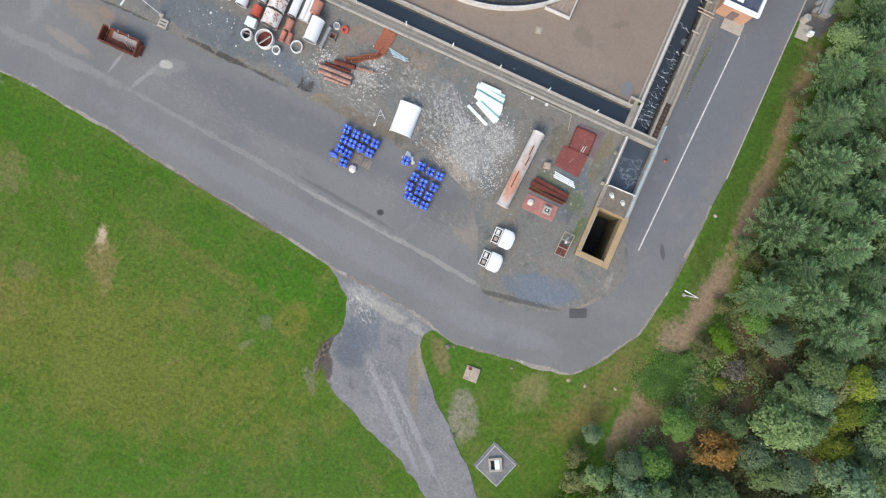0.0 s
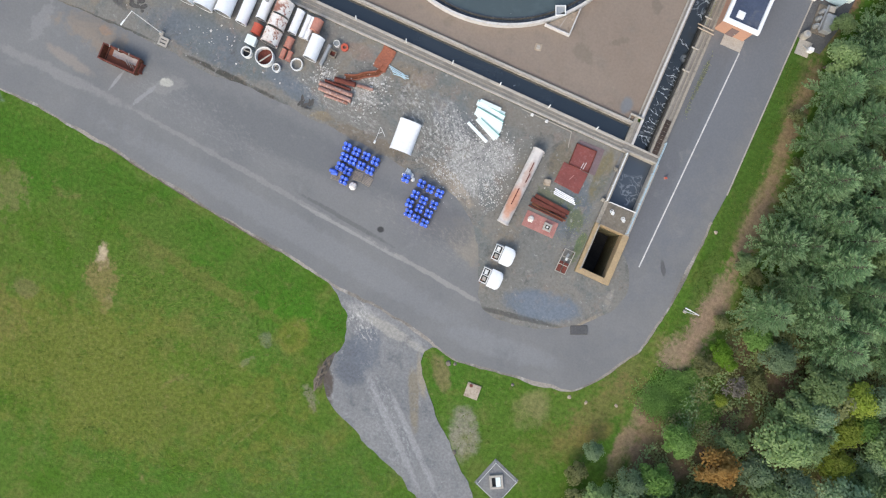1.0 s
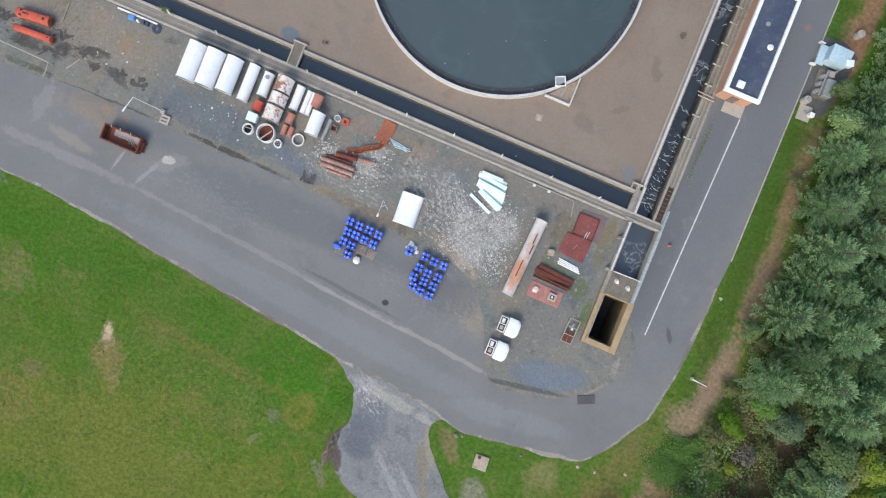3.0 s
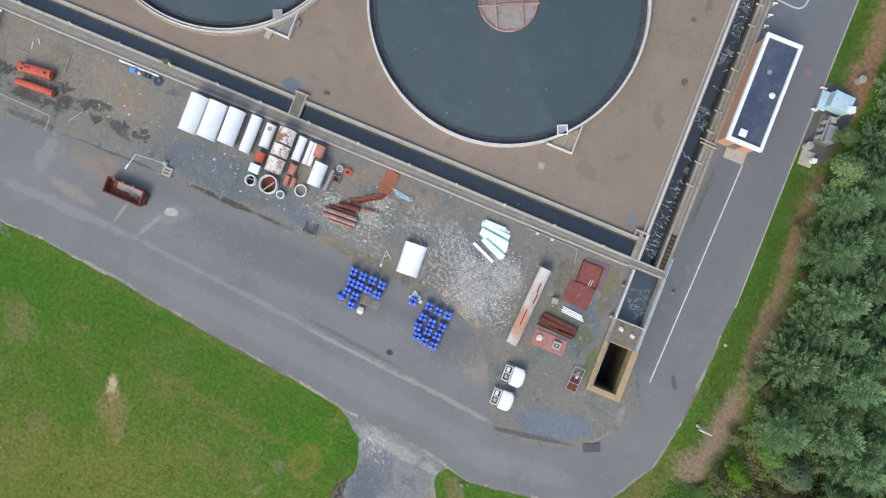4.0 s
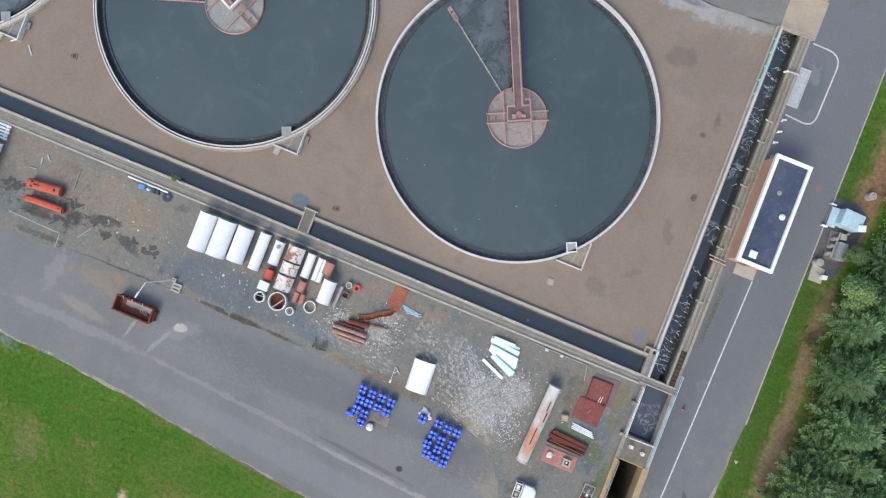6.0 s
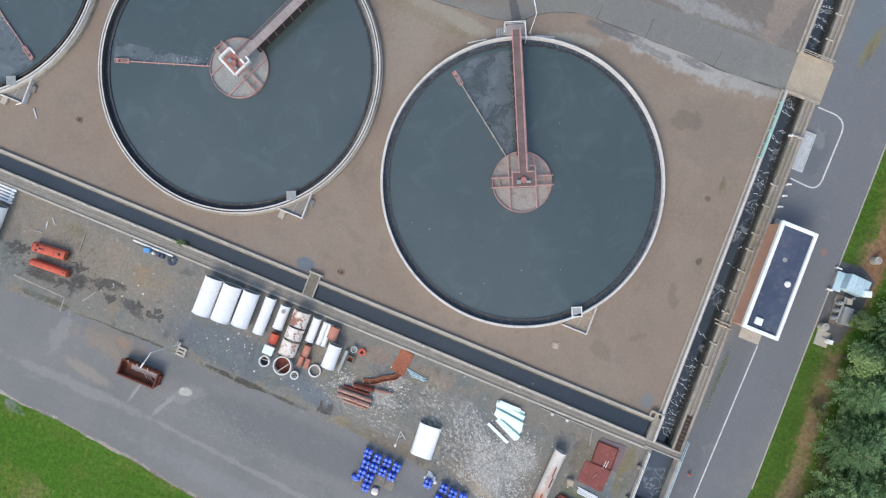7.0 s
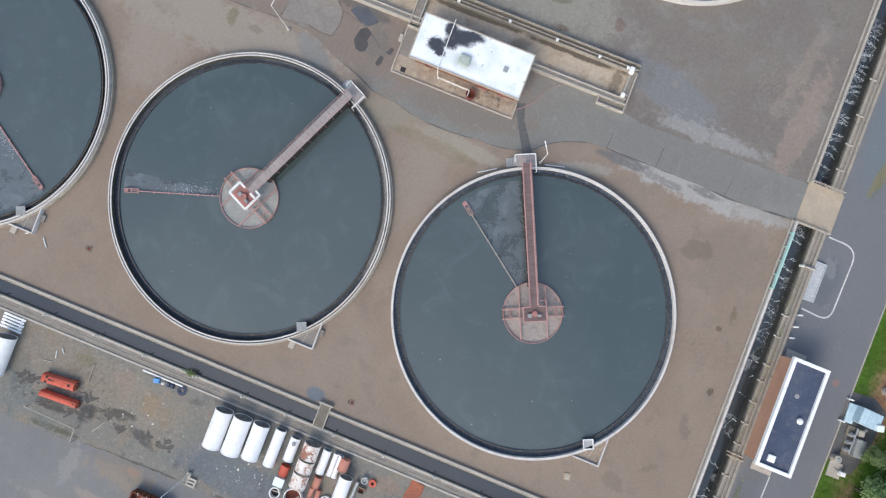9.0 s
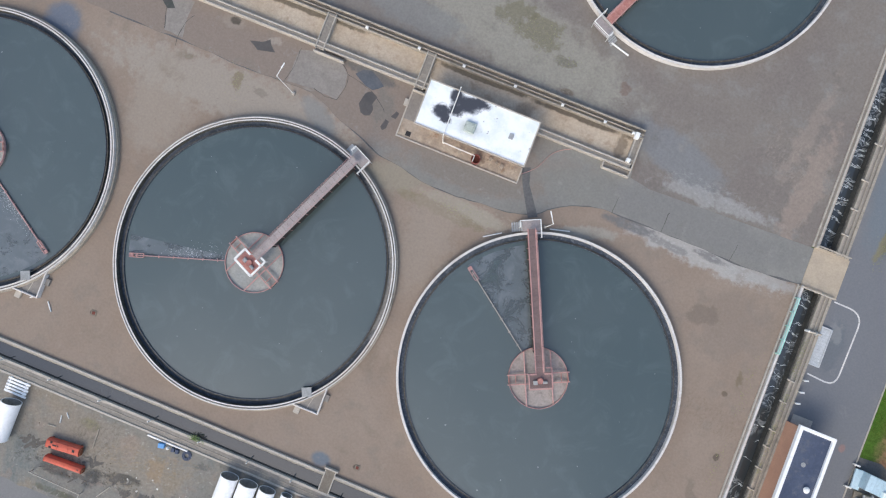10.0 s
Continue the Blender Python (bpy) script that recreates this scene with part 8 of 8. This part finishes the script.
bank = tagged(new("soil_bank"), "low ridge of dark brown soil beside the gravel drive", "soil bank")
bank.location = at(-24.4, -46.6, 0.0)
bm = bmesh.new()
bmesh.ops.create_grid(bm, x_segments=14, y_segments=44, size=1.0)
for w in bm.verts:
    f, g = max(0.0, 1 - w.co.x ** 2), max(0.0, 1 - w.co.y ** 2)
    y_ = w.co.y * 3.1
    edge = 1 + 0.5 * noise.noise(Vector((w.co.x * 2, y_ * 0.9, 5)))
    w.co.z = 0.5 * f * g * (1 + 0.9 * noise.noise(Vector((w.co.x * 2.2, y_ * 1.8, 2)))) - 0.03
    w.co.x, w.co.y = w.co.x * 0.62 * (0.15 + 0.85 * g) * edge + 0.10 * y_ - 0.25 * g, y_
part("ridge", bm, m_soil, bank)

# dewatering machine beside the road
setting("machine_pad", sheet(bmesh.new(), [(15.75, 18.6), (15.8, 27.6), (19.0, 27.8), (21.0, 26.6), (20.4, 21.5), (19.4, 17.6), (17.6, 17.4)], 0.05, 0.05), m_patch, "dark asphalt pad beside the road", "pad")
t = thing("dewatering_unit", 17.9, 25.1, 0.06, "light blue steel container unit with grey pump gear", "machine")
part("container", block(bmesh.new(), -1.35, 1.35, -1.05, 1.05, 0.1, 2.0, -3, bevel=0.05), m_bluegrey, t, "light blue steel container")
part("roof_rib", block(bmesh.new(), -0.4, -0.28, -1.0, 1.0, 2.0, 2.05, -3), m_bluegrey, t)
part("roof_rib", block(bmesh.new(), 0.55, 0.67, -1.0, 1.0, 2.0, 2.05, -3), m_bluegrey, t)
part("exhaust_hood", block(bmesh.new(), 0.65, 1.6, -1.35, -0.5, 1.3, 2.3, 15, bevel=0.08), m_mint, t, "pale exhaust hood")
part("trailer_deck", block(bmesh.new(), -2.3, -1.2, -1.4, 1.15, 0.45, 0.7, 2, bevel=0.04), m_bluegrey, t, "flat light blue trailer deck")
for x, y_ in ((-2.15, 1.45), (-2.3, -1.55)):
    part("outrigger", block(bmesh.new(), x - 0.4, x + 0.4, y_ - 0.1, y_ + 0.1, 0.0, 0.5, bevel=0.03), m_paint, t)
t = thing("pump_assembly", 17.9, 21.8, 0.06, "grey steel pump assembly with pipes on the pad", "pump")
part("skid", block(bmesh.new(), -1.1, 0.95, -2.1, 1.7, 0.0, 0.2, 4), m_conc_dark, t)
part("cabinet", block(bmesh.new(), -0.1, 1.1, -1.9, 0.4, 0.2, 1.2, 4, bevel=0.05), m_steel, t, "pale grey steel cabinet")
for k, (x, y_) in enumerate(((-0.65, -1.4), (-0.7, -0.4), (-0.6, 0.6))):
    part("pump_body", rod(bmesh.new(), (x, y_, 0.2), (x, y_, 0.75), 0.34, 0.28, 18), m_grey, t)
    part("pump_motor", rod(bmesh.new(), (x, y_, 0.75), (x, y_, 1.05), 0.18, n=14), m_steel, t)
part("manifold", rod(bmesh.new(), (-0.2, -1.8, 0.6), (-0.15, 1.6, 0.6), 0.14, n=12), m_steel, t)
part("hose_tail", rod(bmesh.new(), (0.3, 0.9, 0.5), (0.9, 1.9, 0.7), 0.16, n=12), m_grey, t)
part("junction", block(bmesh.new(), 0.15, 0.9, 0.7, 1.5, 0.2, 0.95, 10, bevel=0.05), m_conc_pale, t)
for u, v in ((16.5, 18.8), (19.8, 29.2)):
    t = thing("chemical_tank", u, v, 0.03, "small round pale tank with a grey lid", "tank", "small round tanks")
    part("body", rod(bmesh.new(), (0, 0, 0), (0, 0, 0.95), 0.52, 0.5, 24), m_conc_pale, t)
    part("lid", rod(bmesh.new(), (0.08, 0, 0.95), (0.08, 0, 1.05), 0.3, 0.24, 20), m_steel, t)
t = thing("meter_slab", 17.2, 17.5, 0.0, "pale concrete slab with a white meter box", "slab")
part("slab", block(bmesh.new(), -1.0, 0.8, -1.1, 0.9, 0, 0.16, 2, bevel=0.03), m_conc_pale, t)
part("meter_box", block(bmesh.new(), 0.3, 0.95, -0.55, 0.0, 0.16, 0.9, 5, bevel=0.03), m_white, t, "white meter box")
part("conduit", rod(bmesh.new(), (-0.4, 0.2, 0.16), (0.4, -0.2, 0.4), 0.07, n=8), m_grey, t)


# ---- trees ----
def needles(verts, faces, p, axis, side, length, width):
    k = len(verts)
    verts += [p, p + axis * length * 0.5 + side * width * 0.5, p + axis * length, p + axis * length * 0.5 - side * width * 0.5]
    faces.append((k, k + 1, k + 2, k + 3))


def crown_mesh(name, verts, faces, material, parent):
    me = bpy.data.meshes.new(name)
    me.from_pydata([tuple(w) for w in verts], [], faces)
    me.materials.append(material)
    ob = new(name, me)
    ob.parent = parent
    return ob


def pine(name, h, r, material, seed, label):
    """A pine: whorls of boughs with fans of needle sprays, longest low down."""
    rnd = random.Random(seed)
    t = new(name)
    tagged(t, label, "tree", "trees of the wood")
    part("trunk", rod(bmesh.new(), (0, 0, 0), (0, 0, h * 0.97), 0.19, 0.03, 8), m_bark, t, stretch=False)
    verts, faces, tip_verts, tip_faces, boughs = [], [], [], [], bmesh.new()
    levels = 14
    for k in range(levels):
        f = k / (levels - 1)
        z = h * (0.22 + 0.76 * f)
        n = 8 if f < 0.75 else 6
        for j in range(n):
            a = 2 * math.pi * (j + 0.5 * (k % 2)) / n + rnd.uniform(-0.25, 0.25)
            l = r * (1 - f) ** 0.75 * rnd.uniform(0.72, 1.12) + 0.25
            d = Vector((math.cos(a), math.sin(a), 0.12 + 0.5 * f))
            side = Vector((-math.sin(a), math.cos(a), 0))
            tip = Vector((0, 0, z)) + d * l
            rod(boughs, (0, 0, z), tip, 0.035, 0.012, 4, False)
            steps = max(3, int(l / 0.20))
            for s in range(1, steps + 1):
                g = s / steps
                p = Vector((0, 0, z)) + d * l * g + Vector((0, 0, -0.25 * g * g * l * 0.3 + rnd.uniform(-0.12, 0.12)))
                w = (0.30 + 0.55 * math.sin(math.pi * min(1, g * 0.9 + 0.08))) * min(1.0, l / 1.6)
                pale_tip = g > 0.62 and rnd.random() < 0.75
                for sg in (-1, 1):
                    ax = (d * rnd.uniform(0.4, 1.1) + side * sg * rnd.uniform(0.3, 1.0) + Vector((0, 0, rnd.uniform(-0.15, 0.45)))).normalized()
                    needles(tip_verts if pale_tip else verts, tip_faces if pale_tip else faces, p, ax, ax.cross(Vector((rnd.uniform(-0.6, 0.6), rnd.uniform(-0.6, 0.6), 1))).normalized(), w * rnd.uniform(0.6, 1.2), 0.17)
                if s == steps or rnd.random() < 0.45:
                    needles(tip_verts if g > 0.5 else verts, tip_faces if g > 0.5 else faces, p, (d + Vector((0, 0, rnd.uniform(0.1, 0.7)))).normalized(), side, 0.5, 0.17)
    part("bough", boughs, m_bark, t, stretch=False)
    crown_mesh("crown", verts, faces, material, t)
    crown_mesh("new_growth", tip_verts, tip_faces, m_pine_tip, t)
    return t


def broadleaf(name, h, r, material, seed, label, lobes=16, leaves=215, size=0.30):
    """A broad tree: limbs that carry uneven lobes of many small leaves, with gaps between."""
    rnd = random.Random(seed)
    t = new(name)
    tagged(t, label, "tree", "trees of the wood")
    part("trunk", rod(bmesh.new(), (0, 0, 0), (0.1, 0.05, h * 0.6), 0.17, 0.08, 8), m_bark, t, stretch=False)
    verts, faces, limbs = [], [], bmesh.new()
    for k in range(lobes):
        a, q = k * 2.4 + rnd.uniform(-0.4, 0.4), math.sqrt((k + 0.4) / lobes)
        c = Vector((r * 0.72 * q * math.cos(a), r * 0.72 * q * math.sin(a), h * (0.86 - 0.36 * q * q) + rnd.uniform(-0.3, 0.3)))
        rod(limbs, (0.06, 0.03, h * 0.4), c, 0.06, 0.02, 5, False)
        lr = r * rnd.uniform(0.20, 0.40)
        for _ in range(leaves):
            o = Vector((rnd.gauss(0, 1), rnd.gauss(0, 1), rnd.gauss(0.25, 0.8))).normalized()
            p = c + o * lr * rnd.uniform(0.35, 1.3)
            out = (o + Vector((rnd.uniform(-0.8, 0.8), rnd.uniform(-0.8, 0.8), rnd.uniform(0.2, 1.4)))).normalized()
            ax = out.cross(Vector((rnd.uniform(-1, 1), rnd.uniform(-1, 1), rnd.uniform(-1, 1)))).normalized()
            needles(verts, faces, p - ax * size * 0.5, ax, out.cross(ax).normalized(), size * rnd.uniform(0.7, 1.3), size * 0.85)
    part("limb", limbs, m_bark, t, stretch=False)
    crown_mesh("crown", verts, faces, material, t)
    return t


PINES = [pine("pine_tree", 9.6, 3.6, m_pine, 1, "tall blue-green pine with spreading boughs"), pine("pine_tree", 8.2, 3.9, m_pine, 2, "tall blue-green pine with spreading boughs"), pine("pine_tree", 10.6, 3.3, m_pine, 3, "tall blue-green pine with spreading boughs")]
BROADS = [broadleaf("leafy_tree", 7.0, 2.7, m_leaf, 4, "dark green leafy tree in the wood"), broadleaf("leafy_tree", 6.2, 2.3, m_leaf, 5, "dark green leafy tree in the wood", 13), broadleaf("leafy_tree", 5.4, 2.2, m_bright, 6, "bright green leafy tree at the edge of the wood", 13)]
YELLOW = broadleaf("yellowing_tree", 6.4, 3.0, m_yellow, 7, "yellow-green tree turning early", 16)
AUTUMN = broadleaf("autumn_tree", 4.6, 1.9, m_autumn, 8, "small tree with orange-brown autumn leaves", 13, 190, 0.24)
MID = broadleaf("leafy_tree", 5.6, 2.6, m_mid, 11, "fresh green leafy tree at the edge of the wood", 15)
BLUISH = broadleaf("leafy_tree", 7.2, 2.8, m_bluish, 12, "grey-green leafy tree in the wood", 17)
OLIVE = broadleaf("olive_shrub", 3.2, 1.9, m_olive, 9, "dull olive shrub at the edge of the wood", 11, 150, 0.26)
BARE = broadleaf("bare_shrub", 3.0, 1.6, m_twig, 10, "bare grey twiggy shrub among the trees", 8, 60, 0.26)
placed = set()
spots = []


def plant(kind, u, v, scale=1.0):
    m = Matrix.Translation(at(u, v)) @ Matrix.Rotation(random.uniform(0, 6.28), 4, "Z") @ Matrix.Scale(scale, 4)
    spots.append((u, v))
    if kind.name not in placed:
        placed.add(kind.name)
        kind.matrix_basis = m
    else:
        c = copy_thing(kind, m)


for k, u, v, s in ((0, 22.2, 5.6, 0.95), (2, 23.8, 0.6, 1.05), (1, 22.6, -8.0, 1.0), (1, 21.8, 12.5, 0.9), (0, 24.2, -16.4, 1.0), (2, 29.2, -14.2, 0.98), (2, 29.0, -7.9, 1.02), (0, 36.0, -17.5, 0.85), (1, 24.0, -3.6, 0.85), (0, 27.5, 4.0, 1.0), (1, 26.0, 10.0, 1.0), (2, 32.5, -2.0, 1.0), (0, 34.0, -9.5, 1.0), (1, 24.6, 17.5, 0.9)):
    plant(PINES[k], u, v, s)
EDGE_TREES = [(BROADS[2], 22.0, -23.0, 0.75), (BROADS[2], 23.8, -23.9, 0.7), (OLIVE, 21.2, -25.3, 1.0), (BARE, 25.6, -26.2, 1.1), (AUTUMN, 26.4, -36.2, 1.55), (YELLOW, 39.7, -21.4, 0.9), (YELLOW, 39.4, -25.6, 1.0), (YELLOW, 40.6, -29.8, 0.9), (OLIVE, 37.4, -23.4, 1.7), (BROADS[0], 33.9, -21.6, 1.15), (BROADS[1], 32.3, -25.8, 1.2), (BROADS[0], 32.2, -30.0, 1.15), (MID, 21.3, -35.3, 0.95), (MID, 20.3, -41.0, 1.05), (BROADS[0], 27.6, -41.6, 1.05), (BLUISH, 35.7, -34.6, 1.1), (BLUISH, 42.4, -33.4, 1.15), (BLUISH, 18.8, -45.4, 0.85), (BLUISH, 28.2, -20.6, 0.8), (YELLOW, 25.0, -28.6, 0.36), (BROADS[1], 27.6, -32.6, 0.75), (BLUISH, 12.0, -41.0, 0.48), (OLIVE, 28.6, -18.0, 1.1)]
LOW_SCRUB = [(BROADS[0], 20.6, 16.2, 0.8), (BROADS[1], 19.6, 21.0, 0.55), (OLIVE, 22.6, 2.6, 0.8), (OLIVE, 22.4, -12.4, 0.8), (OLIVE, 11.2, -44.6, 0.9), (BROADS[1], 14.6, -45.6, 0.7), (OLIVE, 21.2, -19.4, 0.6), (OLIVE, 12.6, -47.6, 1.0), (BROADS[2], 13.6, -49.8, 0.8), (BROADS[0], 17.4, -48.4, 0.8), (OLIVE, 19.6, 8.6, 0.6), (BROADS[1], 20.2, -11.4, 0.55)]
GAPS = [(30.6, -24.0, 1.7), (29.6, -29.8, 1.6), (25.4, -27.2, 1.4), (19.8, -36.4, 1.2), (24.4, -40.0, 1.7), (26.0, -30.6, 1.2), (22.6, -37.8, 1.4)]
SCRUB = [(20.8, -30.4, 2.0, 1.8), (18.2, -32.0, 1.2, 1.0), (23.0, -30.8, 1.4, 1.4), (20.0, -27.6, 1.2, 0.9)]
for ob, u, v, s in EDGE_TREES + LOW_SCRUB:
    plant(ob, u, v, s)


def wood_edge(v):
    """How far east the wood begins."""
    return np.interp(v, [-90, -60, -48, -40, -30, -22, -10, 5, 20, 40, 75], [4, 9, 14.0, 19.0, 21.8, 23.2, 23.4, 23.2, 22.8, 24.8, 26.4])


rnd = random.Random(21)
for _ in range(5200):
    v = rnd.uniform(-88, 72)
    u = wood_edge(v) + rnd.uniform(0, 1) ** 1.2 * 32
    if len(spots) > 380 or u - 0.42 * v > 68 or (u - 26.4) ** 2 + (v + 36) ** 2 < 12 or any((u - a) ** 2 + (v - b) ** 2 < (r + 0.9) ** 2 for a, b, r in GAPS) or any((u - a) ** 2 + (v - b) ** 2 < (c * 2) ** 2 for a, b, c, _ in SCRUB) or any((u - a) ** 2 + (v - b) ** 2 < (2.75 if v > -22 else 2.6) ** 2 for a, b in spots):
        continue
    wet = noise.noise(Vector((u * 0.07, v * 0.07, 1.0)))
    if v > -19 or wet > 0.18:
        kind = PINES[rnd.randrange(3)] if rnd.random() < 0.72 else BROADS[rnd.randrange(2)]
    else:
        kind = rnd.choice([BROADS[0], BROADS[1], BROADS[0], BLUISH, MID, OLIVE, BLUISH, YELLOW if u > 36 and rnd.random() < 0.35 else BROADS[0]])
    plant(kind, u, v, rnd.uniform(0.62, 0.98) if v > -22 else rnd.uniform(0.6, 0.98))


# ---- undergrowth between the trees, a leaf layer added to lighten dark gaps ----
rnd = random.Random(33)
for name, mat_, low_v, high_v, count, lab in (("undergrowth", m_leaf, -88, 60, 40000, "dense green undergrowth between the trees"), ("undergrowth", m_olive, -60, -12, 16000, "dull olive undergrowth along the wood")):
    verts, faces = [], []
    while len(faces) < count:
        v = rnd.uniform(low_v, high_v)
        u = wood_edge(v) - 1.0 + rnd.random() * 26
        lift = noise.noise(Vector((u * 0.35, v * 0.35, 8.0 + low_v)))
        if lift < (-0.32 if v > -20 else -0.12) or u - 0.42 * v > 62 or any((u - a) ** 2 + (v - b) ** 2 < r * r * rnd.uniform(0.5, 1.1) for a, b, r in GAPS):
            continue
        o, h = at(u, v), 0.4 + 3.2 * max(0.0, lift + 0.25)
        for k in range(6):
            a = rnd.uniform(0, 6.3)
            ax = Vector((math.cos(a), math.sin(a), rnd.uniform(-0.1, 0.5))).normalized()
            needles(verts, faces, o + Vector((rnd.gauss(0, 0.35), rnd.gauss(0, 0.35), h * rnd.uniform(0.5, 1.0))), ax, ax.cross(Vector((rnd.uniform(-0.5, 0.5), rnd.uniform(-0.5, 0.5), 1))).normalized(), rnd.uniform(0.25, 0.45), rnd.uniform(0.18, 0.32))
    tagged(crown_mesh(name, verts, faces, mat_, None), lab, "undergrowth", "", "stuff")


# low scrub thinning out towards the verge
rnd = random.Random(34)
verts, faces = [], []
while len(faces) < 24000:
    a, b, su, sv = rnd.choice(SCRUB)
    u, v = rnd.gauss(a, su), rnd.gauss(b, sv)
    if (u - 18.0) ** 2 + (v + 25.2) ** 2 < 7:
        continue
    o = at(u, v)
    h = 0.15 + 1.5 * max(0.0, 0.55 + noise.noise(Vector((u * 0.6, v * 0.6, 4.0)))) * math.exp(-((u - a) / su) ** 2 / 3 - ((v - b) / sv) ** 2 / 3)
    for k in range(5):
        a2 = rnd.uniform(0, 6.3)
        ax = Vector((math.cos(a2), math.sin(a2), rnd.uniform(-0.1, 0.6))).normalized()
        needles(verts, faces, o + Vector((rnd.gauss(0, 0.2), rnd.gauss(0, 0.2), h * rnd.uniform(0.4, 1.0))), ax, ax.cross(Vector((rnd.uniform(-0.5, 0.5), rnd.uniform(-0.5, 0.5), 1))).normalized(), rnd.uniform(0.14, 0.30), rnd.uniform(0.10, 0.20))
tagged(crown_mesh("low_scrub", verts, faces, m_mid, None), "low green scrub thinning out towards the verge", "scrub", "", "stuff")


# ---- weeds ----
def weeds(u, v, z, su, sv, count, material, label, size=0.22):
    """A clump of low leafy weeds growing out of a crack or on dirt."""
    rnd = random.Random(u * 7 + v)
    t = new("weeds")
    t.location = at(u, v, z)
    tagged(t, label, "weeds", "weeds about the works")
    verts, faces = [], []
    for _ in range(count):
        p = Vector((rnd.gauss(0, su), rnd.gauss(0, sv), rnd.uniform(0.0, size)))
        a = rnd.uniform(0, 6.3)
        ax = Vector((math.cos(a), math.sin(a), rnd.uniform(0.1, 0.9))).normalized()
        needles(verts, faces, p, ax, ax.cross(Vector((0, 0, 1))).normalized(), size * rnd.uniform(0.7, 1.4), size * 0.5)
    crown_mesh("leaves", verts, faces, material, t)


weeds(-66.8, -2.75, 0.40, 0.40, 0.20, 120, m_leaf, "green weed growing on the channel lip", 0.24)
for u, v, su, sv, n in ((-1.6, -14.6, 0.6, 1.0, 150), (-5.8, -13.7, 0.9, 0.4, 110), (0.2, -18.0, 0.3, 1.2, 120), (-0.9, -16.4, 0.5, 0.5, 70), (-2.6, -18.6, 0.6, 0.4, 60), (-7.0, -10.6, 0.4, 0.6, 40)):
    weeds(u, v, 0.10, su * 1.9, sv * 1.6, int(n * 0.5), m_olive, "olive-green weeds growing on the gravel", 0.13)
for u, v, su, sv, n in ((6.2, 7.0, 0.2, 1.4, 90), (6.4, 10.0, 0.15, 1.0, 60), (9.6, 53.4, 0.5, 1.6, 110), (6.3, 4.0, 0.15, 0.8, 40)):
    weeds(u, v, 0.07, su, sv, n, m_olive, "dull green weeds in a crack of the asphalt", 0.15)
for u, v, su, sv, n in ((3.95, 16.5, 0.12, 1.2, 60), (3.95, 21.5, 0.12, 0.8, 40), (4.0, 26.0, 0.12, 1.4, 60), (4.0, 30.5, 0.15, 1.0, 70), (3.95, 35.4, 0.2, 1.0, 80), (4.1, 38.0, 0.3, 0.8, 60)):
    weeds(u, v, 0.40, su, sv, n, m_olive, "dull green weeds on the channel wall", 0.16)
for u, v, su, sv, n in ((-1.2, 20.4, 0.4, 1.6, 70), (-1.0, 31.0, 0.35, 2.4, 90), (-46.5, 38.0, 2.4, 0.5, 110), (-79, 43.0, 0.8, 1.2, 80), (-43.0, 63.4, 2.6, 1.2, 130), (-38.4, 61.2, 1.2, 0.5, 70)):
    weeds(u, v, 0.07, su, sv, n, m_olive, "sparse olive weeds on the tan earth", 0.13)


# ---- grass tufts ----
def within(p, outline):
    """Whether p lies inside a closed outline."""
    hit = False
    for (a, b), (c, d) in zip(outline, outline[1:] + outline[:1]):
        if (b > p[1]) != (d > p[1]) and p[0] < (c - a) * (p[1] - b) / (d - b) + a:
            hit = not hit
    return hit


m_blade = leaf("grass_blades", (0.095, 0.165, 0.026), (0.130, 0.195, 0.036), (0.17, 0.205, 0.055))
rnd = random.Random(77)
drive_line = L + Rr
edge_u = [p[0] for p in OUTER[:13]]
edge_v = [p[1] for p in OUTER[:13]]
verts, faces = [], []
while len(faces) < 24000:
    if rnd.random() < 0.86:
        u, v = rnd.uniform(-96, 6), rnd.uniform(-72, -31)
        if v > np.interp(u, edge_u, edge_v) - 1.3 or within((u, v), drive_line) or (u - 2.5) ** 2 + (v + 50.4) ** 2 < 9 or (u + 5.2) ** 2 + (v + 40.9) ** 2 < 2.5:
            continue
    else:
        v = rnd.uniform(-33, 40)
        u = rnd.uniform(np.interp(v, [-33, -25, -18, -8, 40], [11, 14.6, 15.6, 16.0, 16.4]), 18.6)
        if 15 < v < 31 and u < 21:
            continue
    if noise.noise(Vector((u * 0.22, v * 0.22, 6.0))) < rnd.uniform(-0.5, 0.35):
        continue
    o = at(u, v)
    for k in range(4):
        a = rnd.uniform(0, 6.3)
        ax = Vector((math.cos(a), math.sin(a), rnd.uniform(0.08, 0.45))).normalized()
        needles(verts, faces, o + Vector((rnd.uniform(-0.2, 0.2), rnd.uniform(-0.2, 0.2), -0.02)), ax, ax.cross(Vector((0, 0, 1))).normalized(), rnd.uniform(0.12, 0.32), rnd.uniform(0.06, 0.13))
tagged(crown_mesh("grass_tufts", verts, faces, m_blade, None), "uneven tufts of green and olive grass", "grass", "", "stuff")
